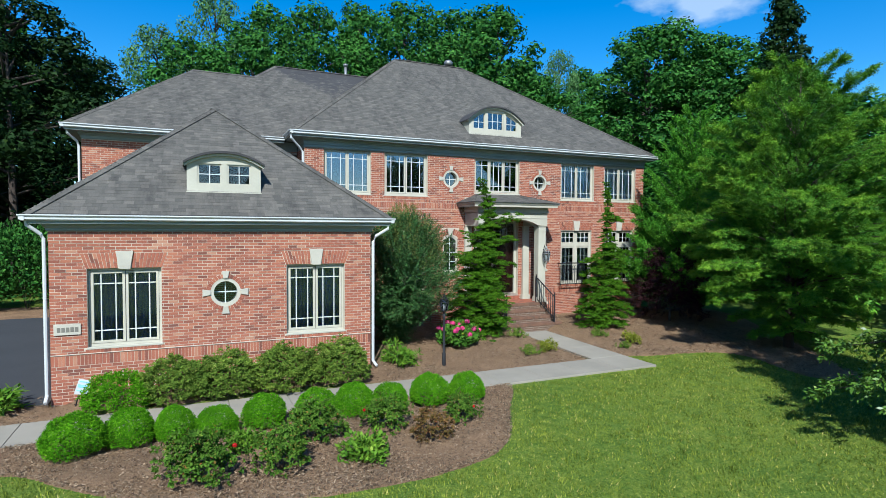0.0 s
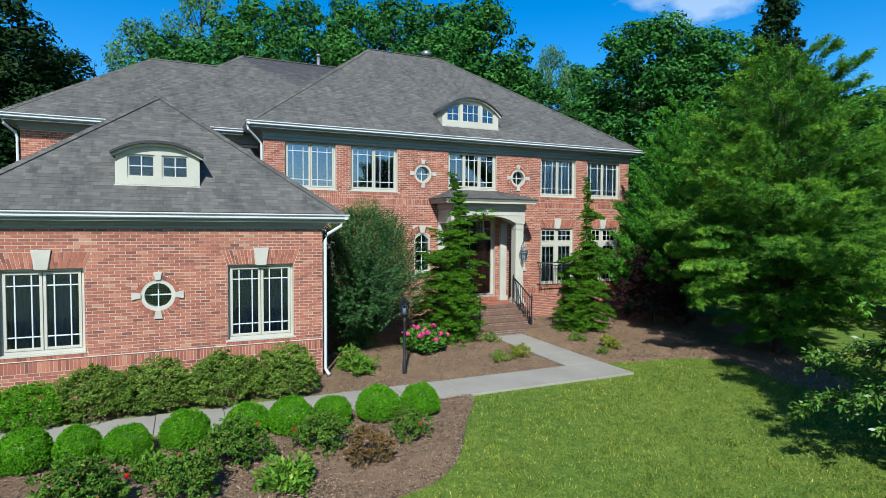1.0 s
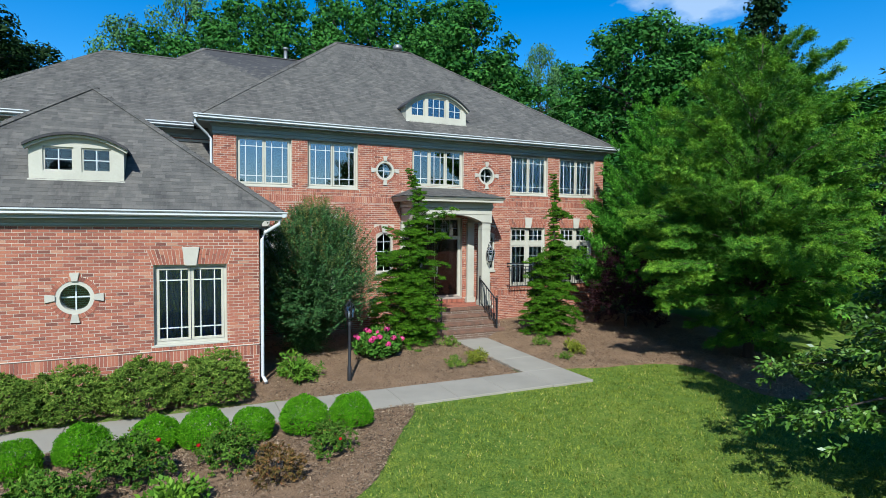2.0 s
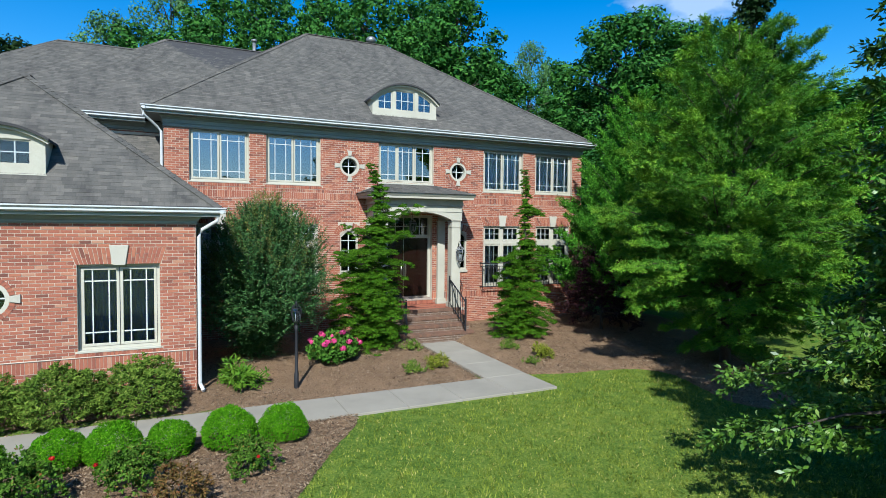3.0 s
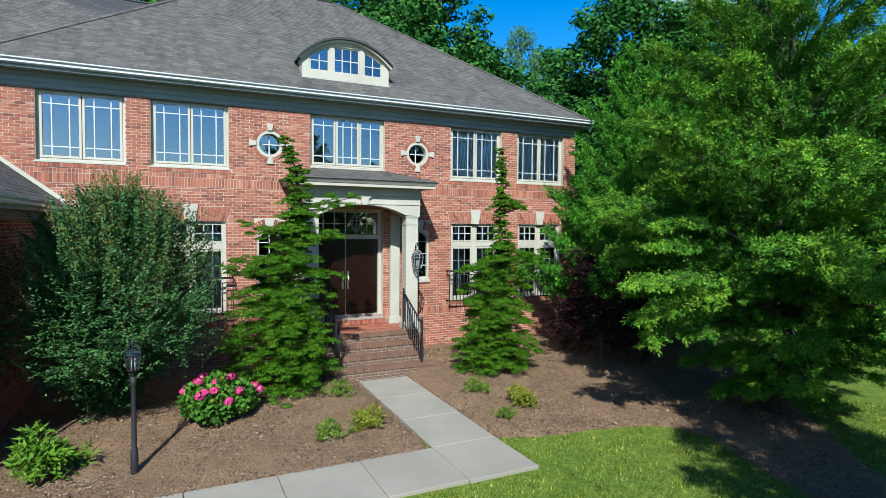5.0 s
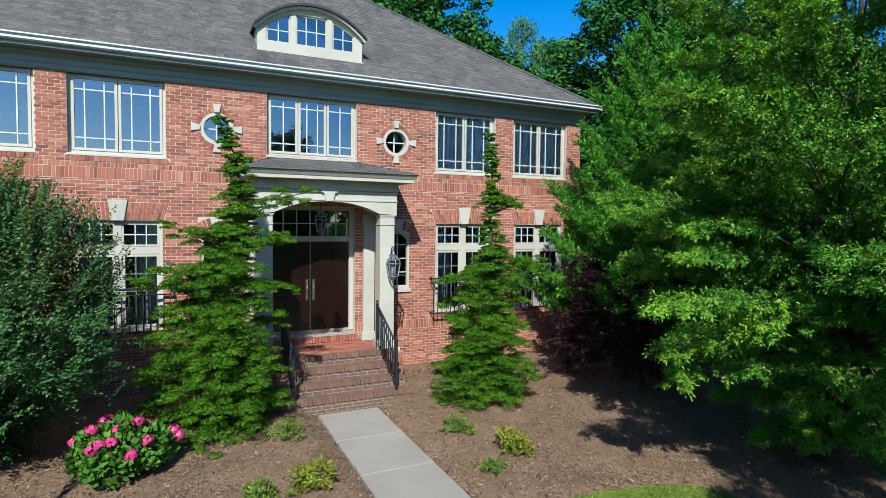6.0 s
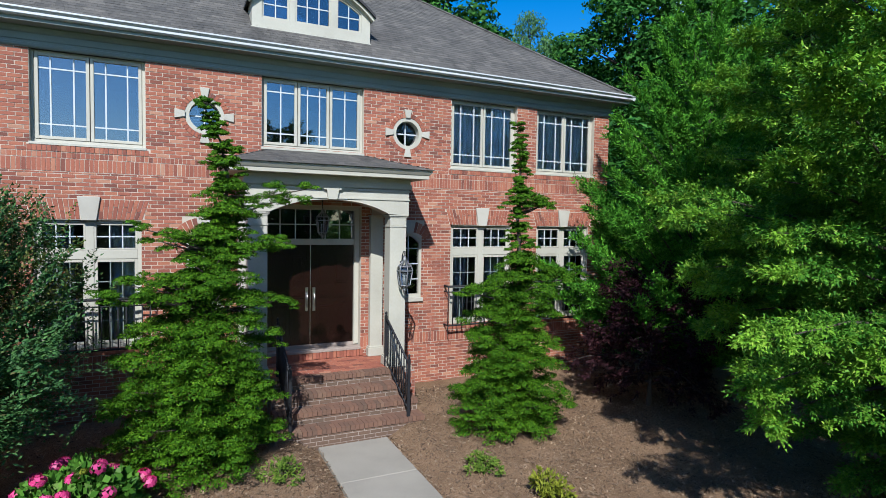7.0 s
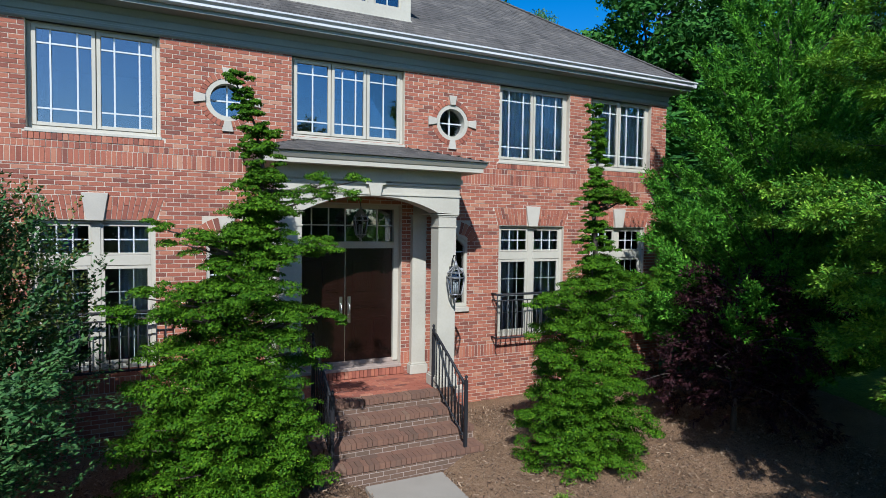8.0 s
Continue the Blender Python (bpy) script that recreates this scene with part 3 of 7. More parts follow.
def ring(xc, zc, r, n=40, a0=0.0, a1=2 * math.pi):
    return [(xc + r * math.cos(a0 + (a1 - a0) * i / n), zc + r * math.sin(a0 + (a1 - a0) * i / n)) for i in range(n)]


def round_window(xc, zc, wy, wall, glass=GLASS):
    """A small round window: brick ring, four cream keystones, cream frame, cross bars."""
    R = 0.42
    sq = []
    for i in range(40):
        c, s = math.cos(2 * math.pi * i / 40), math.sin(2 * math.pi * i / 40)
        k = (R + 0.001) / max(abs(c), abs(s))
        sq.append((xc + c * k, zc + s * k))
    bm = bmesh.new()
    band(bm, sq, ring(xc, zc, 0.33), wy, wy + 0.2, True)
    part("wall", bm, MORTAR, house, "mortared surround of a round window")
    n, out = 34, []
    for i in range(n):
        a, b = 2 * math.pi * (i + 0.06) / n, 2 * math.pi * (i + 0.94) / n
        if abs(math.sin(2 * (a + b) / 2)) < 0.22:
            continue
        c = [(xc + r * math.cos(t), zc + r * math.sin(t)) for r, t in ((0.335, a), (0.425, a), (0.425, b), (0.335, b))]
        out.append([(x, wy + 0.01, z) for x, z in c] + [(x, wy - 0.014, z) for x, z in c])
    hang("brick_ring", boxes_mesh("brick_ring", np.array(out), BRICK, False), wall, "red bricks on edge round a round window", "stuff")
    for k in range(4):
        w = k * math.pi / 2
        ca, sa = math.cos(w), math.sin(w)
        q = [(0.325, -0.05), (0.5, -0.085), (0.5, 0.085), (0.325, 0.05)]
        bm = bmesh.new()
        prism(bm, [(xc + r * ca - t * sa, zc + r * sa + t * ca) for r, t in q], wy - 0.04, wy + 0.03)
        part("keystone", bm, STONE, wall, "cream cast stone keystone", 0.006)
    bm = bmesh.new()
    band(bm, ring(xc, zc, 0.332), ring(xc, zc, 0.258), wy - 0.004, wy + 0.2, True)
    win = part("window", bm, TRIM, house, "small round window with a cream frame and cross bars")
    bm = bmesh.new()
    prism(bm, ring(xc, zc, 0.262, 32), wy + 0.155, wy + 0.161)
    part("pane", bm, glass, win)
    bm = bmesh.new()
    box(bm, xc - 0.012, xc + 0.012, wy + 0.13, wy + 0.154, zc - 0.258, zc + 0.258)
    box(bm, xc - 0.258, xc + 0.258, wy + 0.133, wy + 0.153, zc - 0.012, zc + 0.012)
    part("muntin_grid", bm, MUNTIN, win, "white glazing bars")


# openings of the main front
UPPER = [(3.72, 5.38), (5.89, 7.56), (9.52, 11.53), (13.54, 15.24), (15.8, 17.53)]
FRIEZE = 6.46
upper_z = [4.95, 4.95, 5.12, 4.95, 4.95]
TALL = [(3.78, 5.34), (5.92, 7.48), (13.57, 15.15), (15.87, 17.42)]
SMALL = [(8.2, 8.8), (12.3, 12.86)]
ROUND = [(8.52, 5.61), (12.5, 5.61)]
DOOR = (9.5, 11.5, 0.93, 4.02)
main_holes = [("r", a, b, z, FRIEZE) for (a, b), z in zip(UPPER, upper_z)] + [("r", a, b, 1.45, 3.68) for a, b in TALL]
main_holes += [("r", a, b, 2.1, 3.5) for a, b in SMALL] + [("c", x, z, 0.42) for x, z in ROUND] + [("r", *DOOR)]
main_cuts = [("t", a - 0.022, b + 0.022, 3.68, 4.04, 0.11) for a, b in TALL] + [("r", a - 0.05, b + 0.05, z - 0.14, z) for (a, b), z in zip(UPPER, upper_z) if z < 5]
main_cuts += [("r", a - 0.06, b + 0.06, 3.5, 3.78) for a, b in SMALL] + [("r", 9.1, 12.05, 4.6, 4.95)]
wall_main = brick_wall(3.06, 18.0, -0.1, FRIEZE, main_holes, main_cuts, [(1.1, 1.33), (4.48, 4.70), (4.70, 4.80)], (0, MF, 0), (1, 0, 0), (0, -1, 0),
                       "red brick front wall with pale mortar joints", 11, lambda q: 12.2 < q[0] < 13.5 and q[1] - q[0] > 0.19 and q[2] > 0.1 and q[3] < 4.5, 290)
for (a, b), z, k in zip(UPPER, upper_z, range(5)):
    triple = k == 2
    casement(a, b, z, FRIEZE, MF, [1, 1, 1] if triple else [1, 1], [[0.5], [0.27, 0.73], [0.5]] if triple else [[0.25, 0.74], [0.26, 0.75]],
             "cream casement window of %s lights reflecting the sky" % ("three" if triple else "two"), 0.03, curtain=0.5 if k > 2 else (0.14 if k < 2 else None), glass=CURTAINED_GLASS if k > 2 else GLASS)
    if not triple:
        rowlock_sill(a, b, z - 0.045, wall_main, MF)
for k, (a, b) in enumerate(TALL):
    tall_window(a, b, 1.45, 3.68, MF, "tall cream glazed double window under transom lights", 0.33)
    splayed_arch(a - 0.02, b + 0.02, 3.69, 4.034, wall_main, MF, 0.15)
    rowlock_sill(a, b, 1.44, wall_main, MF)
for x, z in ROUND:
    round_window(x, z, MF, wall_main, GLASS if x < 10 else TALL_GLASS)


def arched_window(x0, x1, z0, z1, wy, wall):
    xc, rise = (x0 + x1) / 2, 0.17
    top = [(x0 + (x1 - x0) * i / 16, z1 - rise + rise * math.sin(math.pi * i / 16)) for i in range(17)]
    bm = bmesh.new()
    band(bm, top, [(x, z1 + 0.05) for x, _ in top], wy, wy + 0.2)
    part("wall", bm, MORTAR, house, "brick filling over an arched window")
    inner = [(xc + (x - xc) * 0.84, z0 + 0.05 + (z - z0 - 0.05) * 0.95) for x, z in top]
    bm = bmesh.new()
    band(bm, [(x0, z0)] + top + [(x1, z0)], [(inner[0][0], z0)] + inner + [(inner[-1][0], z0)], wy + 0.02, wy + 0.13)
    box(bm, inner[0][0], inner[-1][0], wy + 0.02, wy + 0.13, z0, z0 + 0.07)
    win = part("window", bm, TRIM, house, "narrow arched window with a cream frame")
    bm = bmesh.new()
    prism(bm, [(inner[0][0], z0 + 0.06), (inner[-1][0], z0 + 0.06)] + inner[::-1], wy + 0.08, wy + 0.086)
    part("pane", bm, GLASS, win)
    bm = bmesh.new()
    box(bm, xc - 0.01, xc + 0.01, wy + 0.055, wy + 0.079, z0 + 0.06, z1 - 0.05)
    for t in (0.28, 0.52, 0.76):
        zz = z0 + (z1 - z0) * t
        box(bm, inner[0][0], inner[-1][0], wy + 0.058, wy + 0.078, zz - 0.009, zz + 0.009)
    part("muntin_grid", bm, MUNTIN, win, "white glazing bars")
    out = []
    for i in range(14):
        pts = []
        for t, r in ((i + 0.07, 0.0), (i + 0.93, 0.0), (i + 0.93, 0.2), (i + 0.07, 0.2)):
            w = math.pi * (t / 14)
            x = xc - (0.34 + r * 0.75) * math.cos(w)
            z = z1 - rise + 0.015 + (rise + r) * math.sin(w) - 0.0 + r * 0.2
            pts.append((x, z))
        if i in (6, 7):
            continue
        out.append([(x, wy + 0.01, z) for x, z in pts[::-1]][::-1] + [(x, wy - 0.012, z) for x, z in pts])
    hang("brick_arch", boxes_mesh("brick_arch", np.array(out), BRICK, False), wall, "red brick arch over a narrow window", "stuff")
    bm = bmesh.new()
    prism(bm, [(xc - 0.07, z1 - 0.02), (xc + 0.07, z1 - 0.02), (xc + 0.13, z1 + 0.26), (xc - 0.13, z1 + 0.26)], wy - 0.045, wy + 0.02)
    part("keystone", bm, STONE, wall, "cream cast stone keystone", 0.006)
    bm = bmesh.new()
    box(bm, x0 - 0.04, x1 + 0.04, wy - 0.05, wy + 0.05, z0 - 0.09, z0)
    part("sill", bm, STONE, win, "", 0.006)


for a, b in SMALL:
    arched_window(a, b, 2.1, 3.5, MF, wall_main)

# garage front
GWIN = [(-2.52, -1.10), (1.63, 3.06)]
g_holes = [("r", a, b, 1.17, 2.86) for a, b in GWIN] + [("c", 0.24, 2.245, 0.42)]
g_cuts = [("t", a - 0.022, b + 0.022, 2.86, 3.2, 0.11) for a, b in GWIN] + [("r", a - 0.05, b + 0.05, 1.09, 1.17) for a, b in GWIN]
wall_garage = brick_wall(-3.2, 3.74, -0.15, 3.66, g_holes, g_cuts, [(0.8, 1.03)], (0, GF, 0), (1, 0, 0), (0, -1, 0),
                         "red brick garage wall with a standing brick band", 12, lambda q: 1.0 < q[0] < 3.5 and q[1] - q[0] > 0.19 and q[2] > 1.1, 280)
for a, b in GWIN:
    casement(a, b, 1.17, 2.86, GF, [1, 1], [[0.25, 0.76], [0.24, 0.75]], "cream casement window of two dark lights", 0.06, glass=GARAGE_GLASS, curtain=0.5, cloth=GLASS_BACKING)
    splayed_arch(a - 0.02, b + 0.02, 2.86, 3.194, wall_garage, GF, 0.15)
    rowlock_sill(a, b, 1.125, wall_garage, GF)
round_window(0.24, 2.245, GF, wall_garage, GARAGE_GLASS)
bm = bmesh.new()
box(bm, -3.2, 3.74, GF - 0.022, GF, 1.037, 1.055)
part("ledge", bm, MORTAR, wall_garage, "thin pale ledge over the standing brick band", 0.004)

# side walls and the set-back wing
brick_wall(0.0, MF - GF, -0.15, 3.66, [], [], [(0.8, 1.03)], (3.74, GF, 0), (0, 1, 0), (1, 0, 0), "red brick side wall of the garage wing", 13)
brick_wall(-(LF - GF), 0.0, -0.15, 3.66, [], [], [], (-3.2, GF, 0), (0, -1, 0), (-1, 0, 0), "red brick side wall of the garage wing", 14)
brick_wall(-3.55, 3.06, -0.15, 6.5, [], [], [], (0, LF, 0), (1, 0, 0), (0, -1, 0), "red brick wall of the set-back wing", 15)
brick_wall(-(LF - MF), 0.0, 3.0, FRIEZE, [], [], [], (3.06, MF, 0), (0, -1, 0), (-1, 0, 0), "narrow red brick return wall", 16)
brick_wall(0.0, 11.0, -0.1, FRIEZE, [], [], [], (18.0, MF, 0), (0, 1, 0), (1, 0, 0), "red brick side wall of the house", 17)
brick_wall(-9.0, 0.0, -0.1, 6.5, [], [], [], (-3.55, LF, 0), (0, -1, 0), (-1, 0, 0), "red brick side wall of the house", 18)
bm = bmesh.new()
box(bm, -3.55, 18.0, 29.6, 29.89, -0.1, 6.6)
part("wall", bm, MORTAR, house, "plain rear wall")
# rooms behind the windows
bm = bmesh.new()
box(bm, 3.4, 17.7, 22.6, 22.7, 0.9, 6.6)
for x in (5.64, 9.0, 12.1, 15.5):
    box(bm, x - 0.05, x + 0.05, MF + 0.45, 22.6, 0.9, 6.6)
part("partition", bm, PLASTER, house, "plain inner walls")
bm = bmesh.new()
box(bm, 3.32, 17.74, MF + 0.25, 29.5, 0.7, 0.9)
box(bm, 3.32, 17.74, MF + 0.25, 29.5, 3.75, 4.0)
box(bm, 3.32, 17.74, MF + 0.25, 29.5, 6.62, 6.7)
box(bm, -2.94, 3.48, GF + 0.3, LF - 0.05, -0.1, 0.1)
box(bm, -2.94, 3.48, GF + 0.3, LF - 0.05, 3.7, 3.75)
part("inner_floor", bm, PLASTER, house, "plain inner floors")


# ---- roofs ----
def roof_frame(pts):
    """In-plane axes of a roof slope whose first two points are its eave."""
    p = [np.array(q, float) for q in pts]
    n = np.zeros(3)
    for i in range(len(p)):
        n += np.cross(p[i], p[(i + 1) % len(p)])
    n /= np.linalg.norm(n)
    if n[2] < 0:
        n = -n
    u = p[1] - p[0]
    u /= np.linalg.norm(u)
    w = np.cross(n, u)
    if w[2] < 0:
        u, w = -u, -w
    return p, u, w, n


def shingles_on(pts, seed, wide=0.2, tall=0.12):
    """Courses of staggered shingles over a slope, cut at its hips. Rows of eight corners."""
    p, u, w, n = roof_frame(pts)
    o = p[0]
    flat = [((q - o) @ u, (q - o) @ w) for q in p]
    vmax = max(v for _, v in flat)
    r = np.random.RandomState(seed)
    out, v, k = [], 0.0, 0
    while v < vmax - 0.02:
        vb = min(v + tall, vmax)
        vm = min(v + tall * 0.5, vmax - 0.005)
        xs = []
        for (ua, va), (ub, vb_) in zip(flat, flat[1:] + flat[:1]):
            if (va - vm) * (vb_ - vm) < 0:
                xs.append(ua + (ub - ua) * (vm - va) / (vb_ - va))
        xs.sort()
        for a, b in zip(xs[::2], xs[1::2]):
            s = a - r.uniform(0, wide)
            while s < b:
                e = s + wide * r.choice([0.55, 0.8, 1.0, 1.0, 1.25])
                c, d = max(a, s) + 0.001, min(b, e) - 0.001
                if d - c > 0.02:
                    h = 0.005 + r.uniform(0, 0.004)
                    low = [(c, v), (d, v), (d, vb + 0.02), (c, vb + 0.02)]
                    out.append([o + u * x + w * y + n * (-0.002) for x, y in low] + [o + u * x + w * y + n * z for (x, y), z in zip(low, (h, h, 0.003, 0.003))])
                s = e
        v, k = vb, k + 1
    return out


def solid_slope(bm, pts, thick=0.06):
    a = [bm.verts.new(q) for q in pts]
    b = [bm.verts.new((q[0], q[1], q[2] - thick)) for q in pts]
    bm.faces.new(a)
    bm.faces.new(b[::-1])
    for i in range(len(pts)):
        j = (i + 1) % len(pts)
        bm.faces.new((a[j], a[i], b[i], b[j]))


def roof(slopes, label, seed, loose=None, ridges=()):
    bm = bmesh.new()
    for s in slopes:
        solid_slope(bm, s)
    r = part("roof", bm, ROOF_DECK, house, label)
    sh = []
    for k, s in enumerate(slopes):
        rows = shingles_on(s, seed + k)
        if loose and k == loose[0]:
            own = rows[loose[1]:loose[1] + loose[2]]
            LOOSE_SHINGLES.append((r, own))
            rows = rows[:loose[1]] + rows[loose[1] + loose[2]:]
        sh += rows
    hang("shingles", boxes_mesh("shingles", np.array(sh), SHINGLE, False), r, "grey-brown asphalt shingles", "stuff")
    out = []
    for a, b in ridges:
        a, b = Vector(a), Vector(b)
        d = (b - a).normalized()
        side = d.cross(Vector((0, 0, 1))).normalized()
        up = side.cross(d).normalized()
        n = max(1, int((b - a).length / 0.16))
        for i in range(n):
            p, q = a + (b - a) * (i / n), a + (b - a) * ((i + 1.15) / n)
            for sgn in (-1, 1):
                s1 = side * 0.13 * sgn - Vector((0, 0, 0.055))
                f = [p + up * 0.024, q + up * 0.015, q + up * 0.015 + s1, p + up * 0.024 + s1]
                if sgn < 0:
                    f = f[::-1]
                out.append([c - up * 0.012 for c in f] + f)
    if out:
        hang("ridge_capping", boxes_mesh("ridge_capping", np.array(out), SHINGLE, True), r, "overlapping shingle caps along the hips", "stuff")
    return r


E0 = 6.975
mA, mB, mC, mD = (2.6, 18.5, E0), (18.35, 18.5, E0), (18.35, 30.6, E0), (2.6, 30.6, E0)
mR, mS = (8.25, 24.5, 11.54), (11.62, 24.5, 11.54)
roof([[mA, mB, mS, mR], [mB, mC, mS], [mC, mD, mR, mS], [mD, mA, mR]], "grey-brown shingled hipped main roof with dark weather streaks", 30,
                 ridges=[(mA, mR), (mB, mS), (mR, mS)])
lE = 6.9
lA, lB = (-3.95, 19.87, lE), (8.0, 19.87, lE)
l1, l2, l3, l4 = (-0.3, 24.4, 10.0), (2.03, 24.4, 10.0), (3.05, 25.65, 10.88), (8.0, 25.65, 10.88)
lD = (-3.95, 29.6, lE)
roof([[lA, lB, l4, l3, l2, l1], [lD, lA, l1], [(8.0, 31.4, lE), (3.2, 31.4, lE), l3, l4], [(2.03, 29.6, lE), lD, l1, l2], [(2.03, 29.6, lE), l2, l3], [(3.2, 31.4, lE), (2.03, 29.6, lE), l3]],
     "grey-brown shingled roof of the set-back wing", 40, ridges=[(lA, l1), (l1, l2), (l2, l3), (l3, l4)])
gE = 4.02
gA, gB = (-3.55, 13.33, gE), (4.22, 13.33, gE)
gP, gQ = (0.2, 17.05, 7.16), (0.2, 24.0, 7.16)
roof([[gA, gB, gP], [gB, (4.22, 20.4, gE), (0.2, 20.4, 7.16), gP], [(-3.55, 20.4, gE), gA, gP, (0.2, 20.4, 7.16)], ],
                   "grey shingled hipped roof of the garage wing", 50, loose=(0, 0, 270), ridges=[(gA, gP), (gB, gP), (gP, (0.2, 20.4, 7.16))])


roof([[(0.3, 18.0, 4.49), (3.04, 18.0, 4.49), (3.04, 20.33, 6.36), (0.3, 20.33, 6.36)]], "small grey shingled saddle roof between garage and wing", 56)
bm = bmesh.new()
box(bm, 0.3, 3.05, 20.27, 20.345, 6.35, 6.43)
part("flashing", bm, TRIM, house, "pale flashing board over the saddle roof", 0.004)
bm = bmesh.new()
prism(bm, [(3.1, 4.86), (4.25, 3.97), (4.25, 4.11), (3.1, 5.0)], MF - 0.02, MF + 0.01)
part("flashing", bm, TRIM, house, "pale step flashing where the garage roof meets the wall")
bm = bmesh.new()
box(bm, 2.5, 3.05, 20.26, 20.345, 6.46, 6.78)
part("frieze_end", bm, EAVE, house, "cream eave board with its shade in the grey-green colour")


def eave(a, b, out_dir, wall_off, ztop, frieze_bottom, label, ends=(0, 0), corners=(None, None)):
    """The eave along a to b (x, y): soffit, frieze board with mouldings, and a white gutter. corners: the overhang round each end, where the eave turns."""
    a, b, o = Vector((*a, 0)), Vector((*b, 0)), Vector((*out_dir, 0))
    d = (b - a).normalized()

    def run(prof, name, mat, lab, e0=0.0, e1=0.0, mitre=None):
        bm = bmesh.new()
        rows = []
        for p, s, e, k in ((a, -1, e0, 0), (b, 1, e1, 1)):
            rows.append([bm.verts.new(p + d * s * (e if mitre is None or corners[k] is None else mitre(q, corners[k])) + o * q + Vector((0, 0, z))) for q, z in prof])
        n = len(prof)
        for i in range(n):
            j = (i + 1) % n
            bm.faces.new((rows[0][i], rows[0][j], rows[1][j], rows[1][i]))
        bm.faces.new(rows[0])
        bm.faces.new(rows[1][::-1])
        return part(name, bm, mat, house, lab)
    w = -wall_off
    run([(-0.02, ztop - 0.02), (-0.02, ztop - 0.14), (0.03, ztop - 0.14), (0.06, ztop - 0.115), (0.06, ztop - 0.075), (0.1, ztop - 0.04), (0.1, ztop - 0.015), (0.085, ztop - 0.015), (0.085, ztop - 0.03),
         (0.045, ztop - 0.07), (0.045, ztop - 0.03)], "gutter", WHITE, "white metal gutter", *ends)
    run([(-0.02, ztop - 0.03), (-0.05, ztop - 0.03), (-0.05, ztop - 0.2), (-0.02, ztop - 0.2)], "fascia", EAVE, label, mitre=lambda q, c: q)
    run([(-0.05, ztop - 0.17), (w - 0.06, ztop - 0.17), (w - 0.06, ztop - 0.2), (-0.05, ztop - 0.2)], "soffit", EAVE, label, mitre=lambda q, c: q)
    zs, fb = ztop - 0.2, frieze_bottom
    zm = fb + 0.55 * (zs - 0.1 - fb)
    run([(w + 0.035, zs), (w - 0.05, zs), (w - 0.05, fb), (w + 0.012, fb), (w + 0.036, fb + 0.025), (w + 0.036, fb + 0.06), (w + 0.016, fb + 0.07),
         (w + 0.016, zm - 0.014), (w + 0.034, zm - 0.002), (w + 0.034, zs - 0.1), (w + 0.06, zs - 0.08), (w + 0.1, zs - 0.02), (w + 0.1, zs)], "frieze", EAVE, label,
        mitre=lambda q, c: (q - w) - c)


eave((2.6, 18.5), (18.35, 18.5), (0, -1), MF - 18.5, E0, FRIEZE, "cream eave board with its shade in the grey-green colour", (0.08, 0.08), (0.46, 0.35))
eave((2.6, 20.0), (2.6, 18.5), (-1, 0), 0.46, E0, FRIEZE, "cream eave board with its shade in the grey-green colour", (0, 0.08), (None, 0.39))
eave((18.35, 18.5), (18.35, 30.5), (1, 0), 0.35, E0, FRIEZE, "cream eave board with its shade in the grey-green colour", (0.08, 0), (0.39, None))
eave((-3.95, 19.87), (2.55, 19.87), (0, -1), LF - 19.87, lE, 6.5, "cream eave board with its shade in the grey-green colour", (0.08, 0), (0.4, None))
eave((-3.95, 29.5), (-3.95, 19.87), (-1, 0), 0.4, lE, 6.5, "cream eave board with its shade in the grey-green colour", (0, 0.08), (None, 0.48))
eave((-3.55, 13.33), (4.22, 13.33), (0, -1), GF - 13.33, gE, 3.66, "cream eave board with its shade in the grey-green colour", (0.08, 0.08), (0.35, 0.48))
eave((4.22, 13.33), (4.22, 18.85), (1, 0), 0.48, gE, 3.66, "cream eave board with its shade in the grey-green colour", (0.08, 0), (0.255, None))
eave((-3.55, 20.3), (-3.55, 13.33), (-1, 0), 0.35, gE, 3.66, "cream eave board with its shade in the grey-green colour", (0, 0.08), (None, 0.255))


def downspout(pts, lab="white metal downspout"):
    v, f = [], []
    tube_into(v, f, pts, [0.038] * len(pts), 8)
    hang("downspout", mesh_from("downspout", v, f, WHITE, False), house, lab)


downspout([(2.55, 18.53, 6.86), (2.57, 18.56, 6.7), (2.9, 18.82, 6.42), (3.0, 18.86, 6.3), (3.0, 18.84, 4.75)])
downspout([(-3.88, 19.92, 6.78), (-3.86, 19.98, 6.6), (-3.65, 20.25, 6.4), (-3.61, 20.29, 6.25), (-3.61, 20.29, 3.2), (-3.61, 20.29, 0.05)])
downspout([(-3.53, 13.36, 3.92), (-3.52, 13.39, 3.8), (-3.3, 13.49, 3.6), (-3.26, 13.53, 3.5), (-3.26, 13.53, 0.25), (-3.26, 13.35, 0.12)])
downspout([(4.17, 13.37, 3.92), (4.15, 13.39, 3.74), (3.86, 13.5, 3.55), (3.8, 13.54, 3.4), (3.8, 13.54, 0.32), (3.86, 13.38, 0.2)])


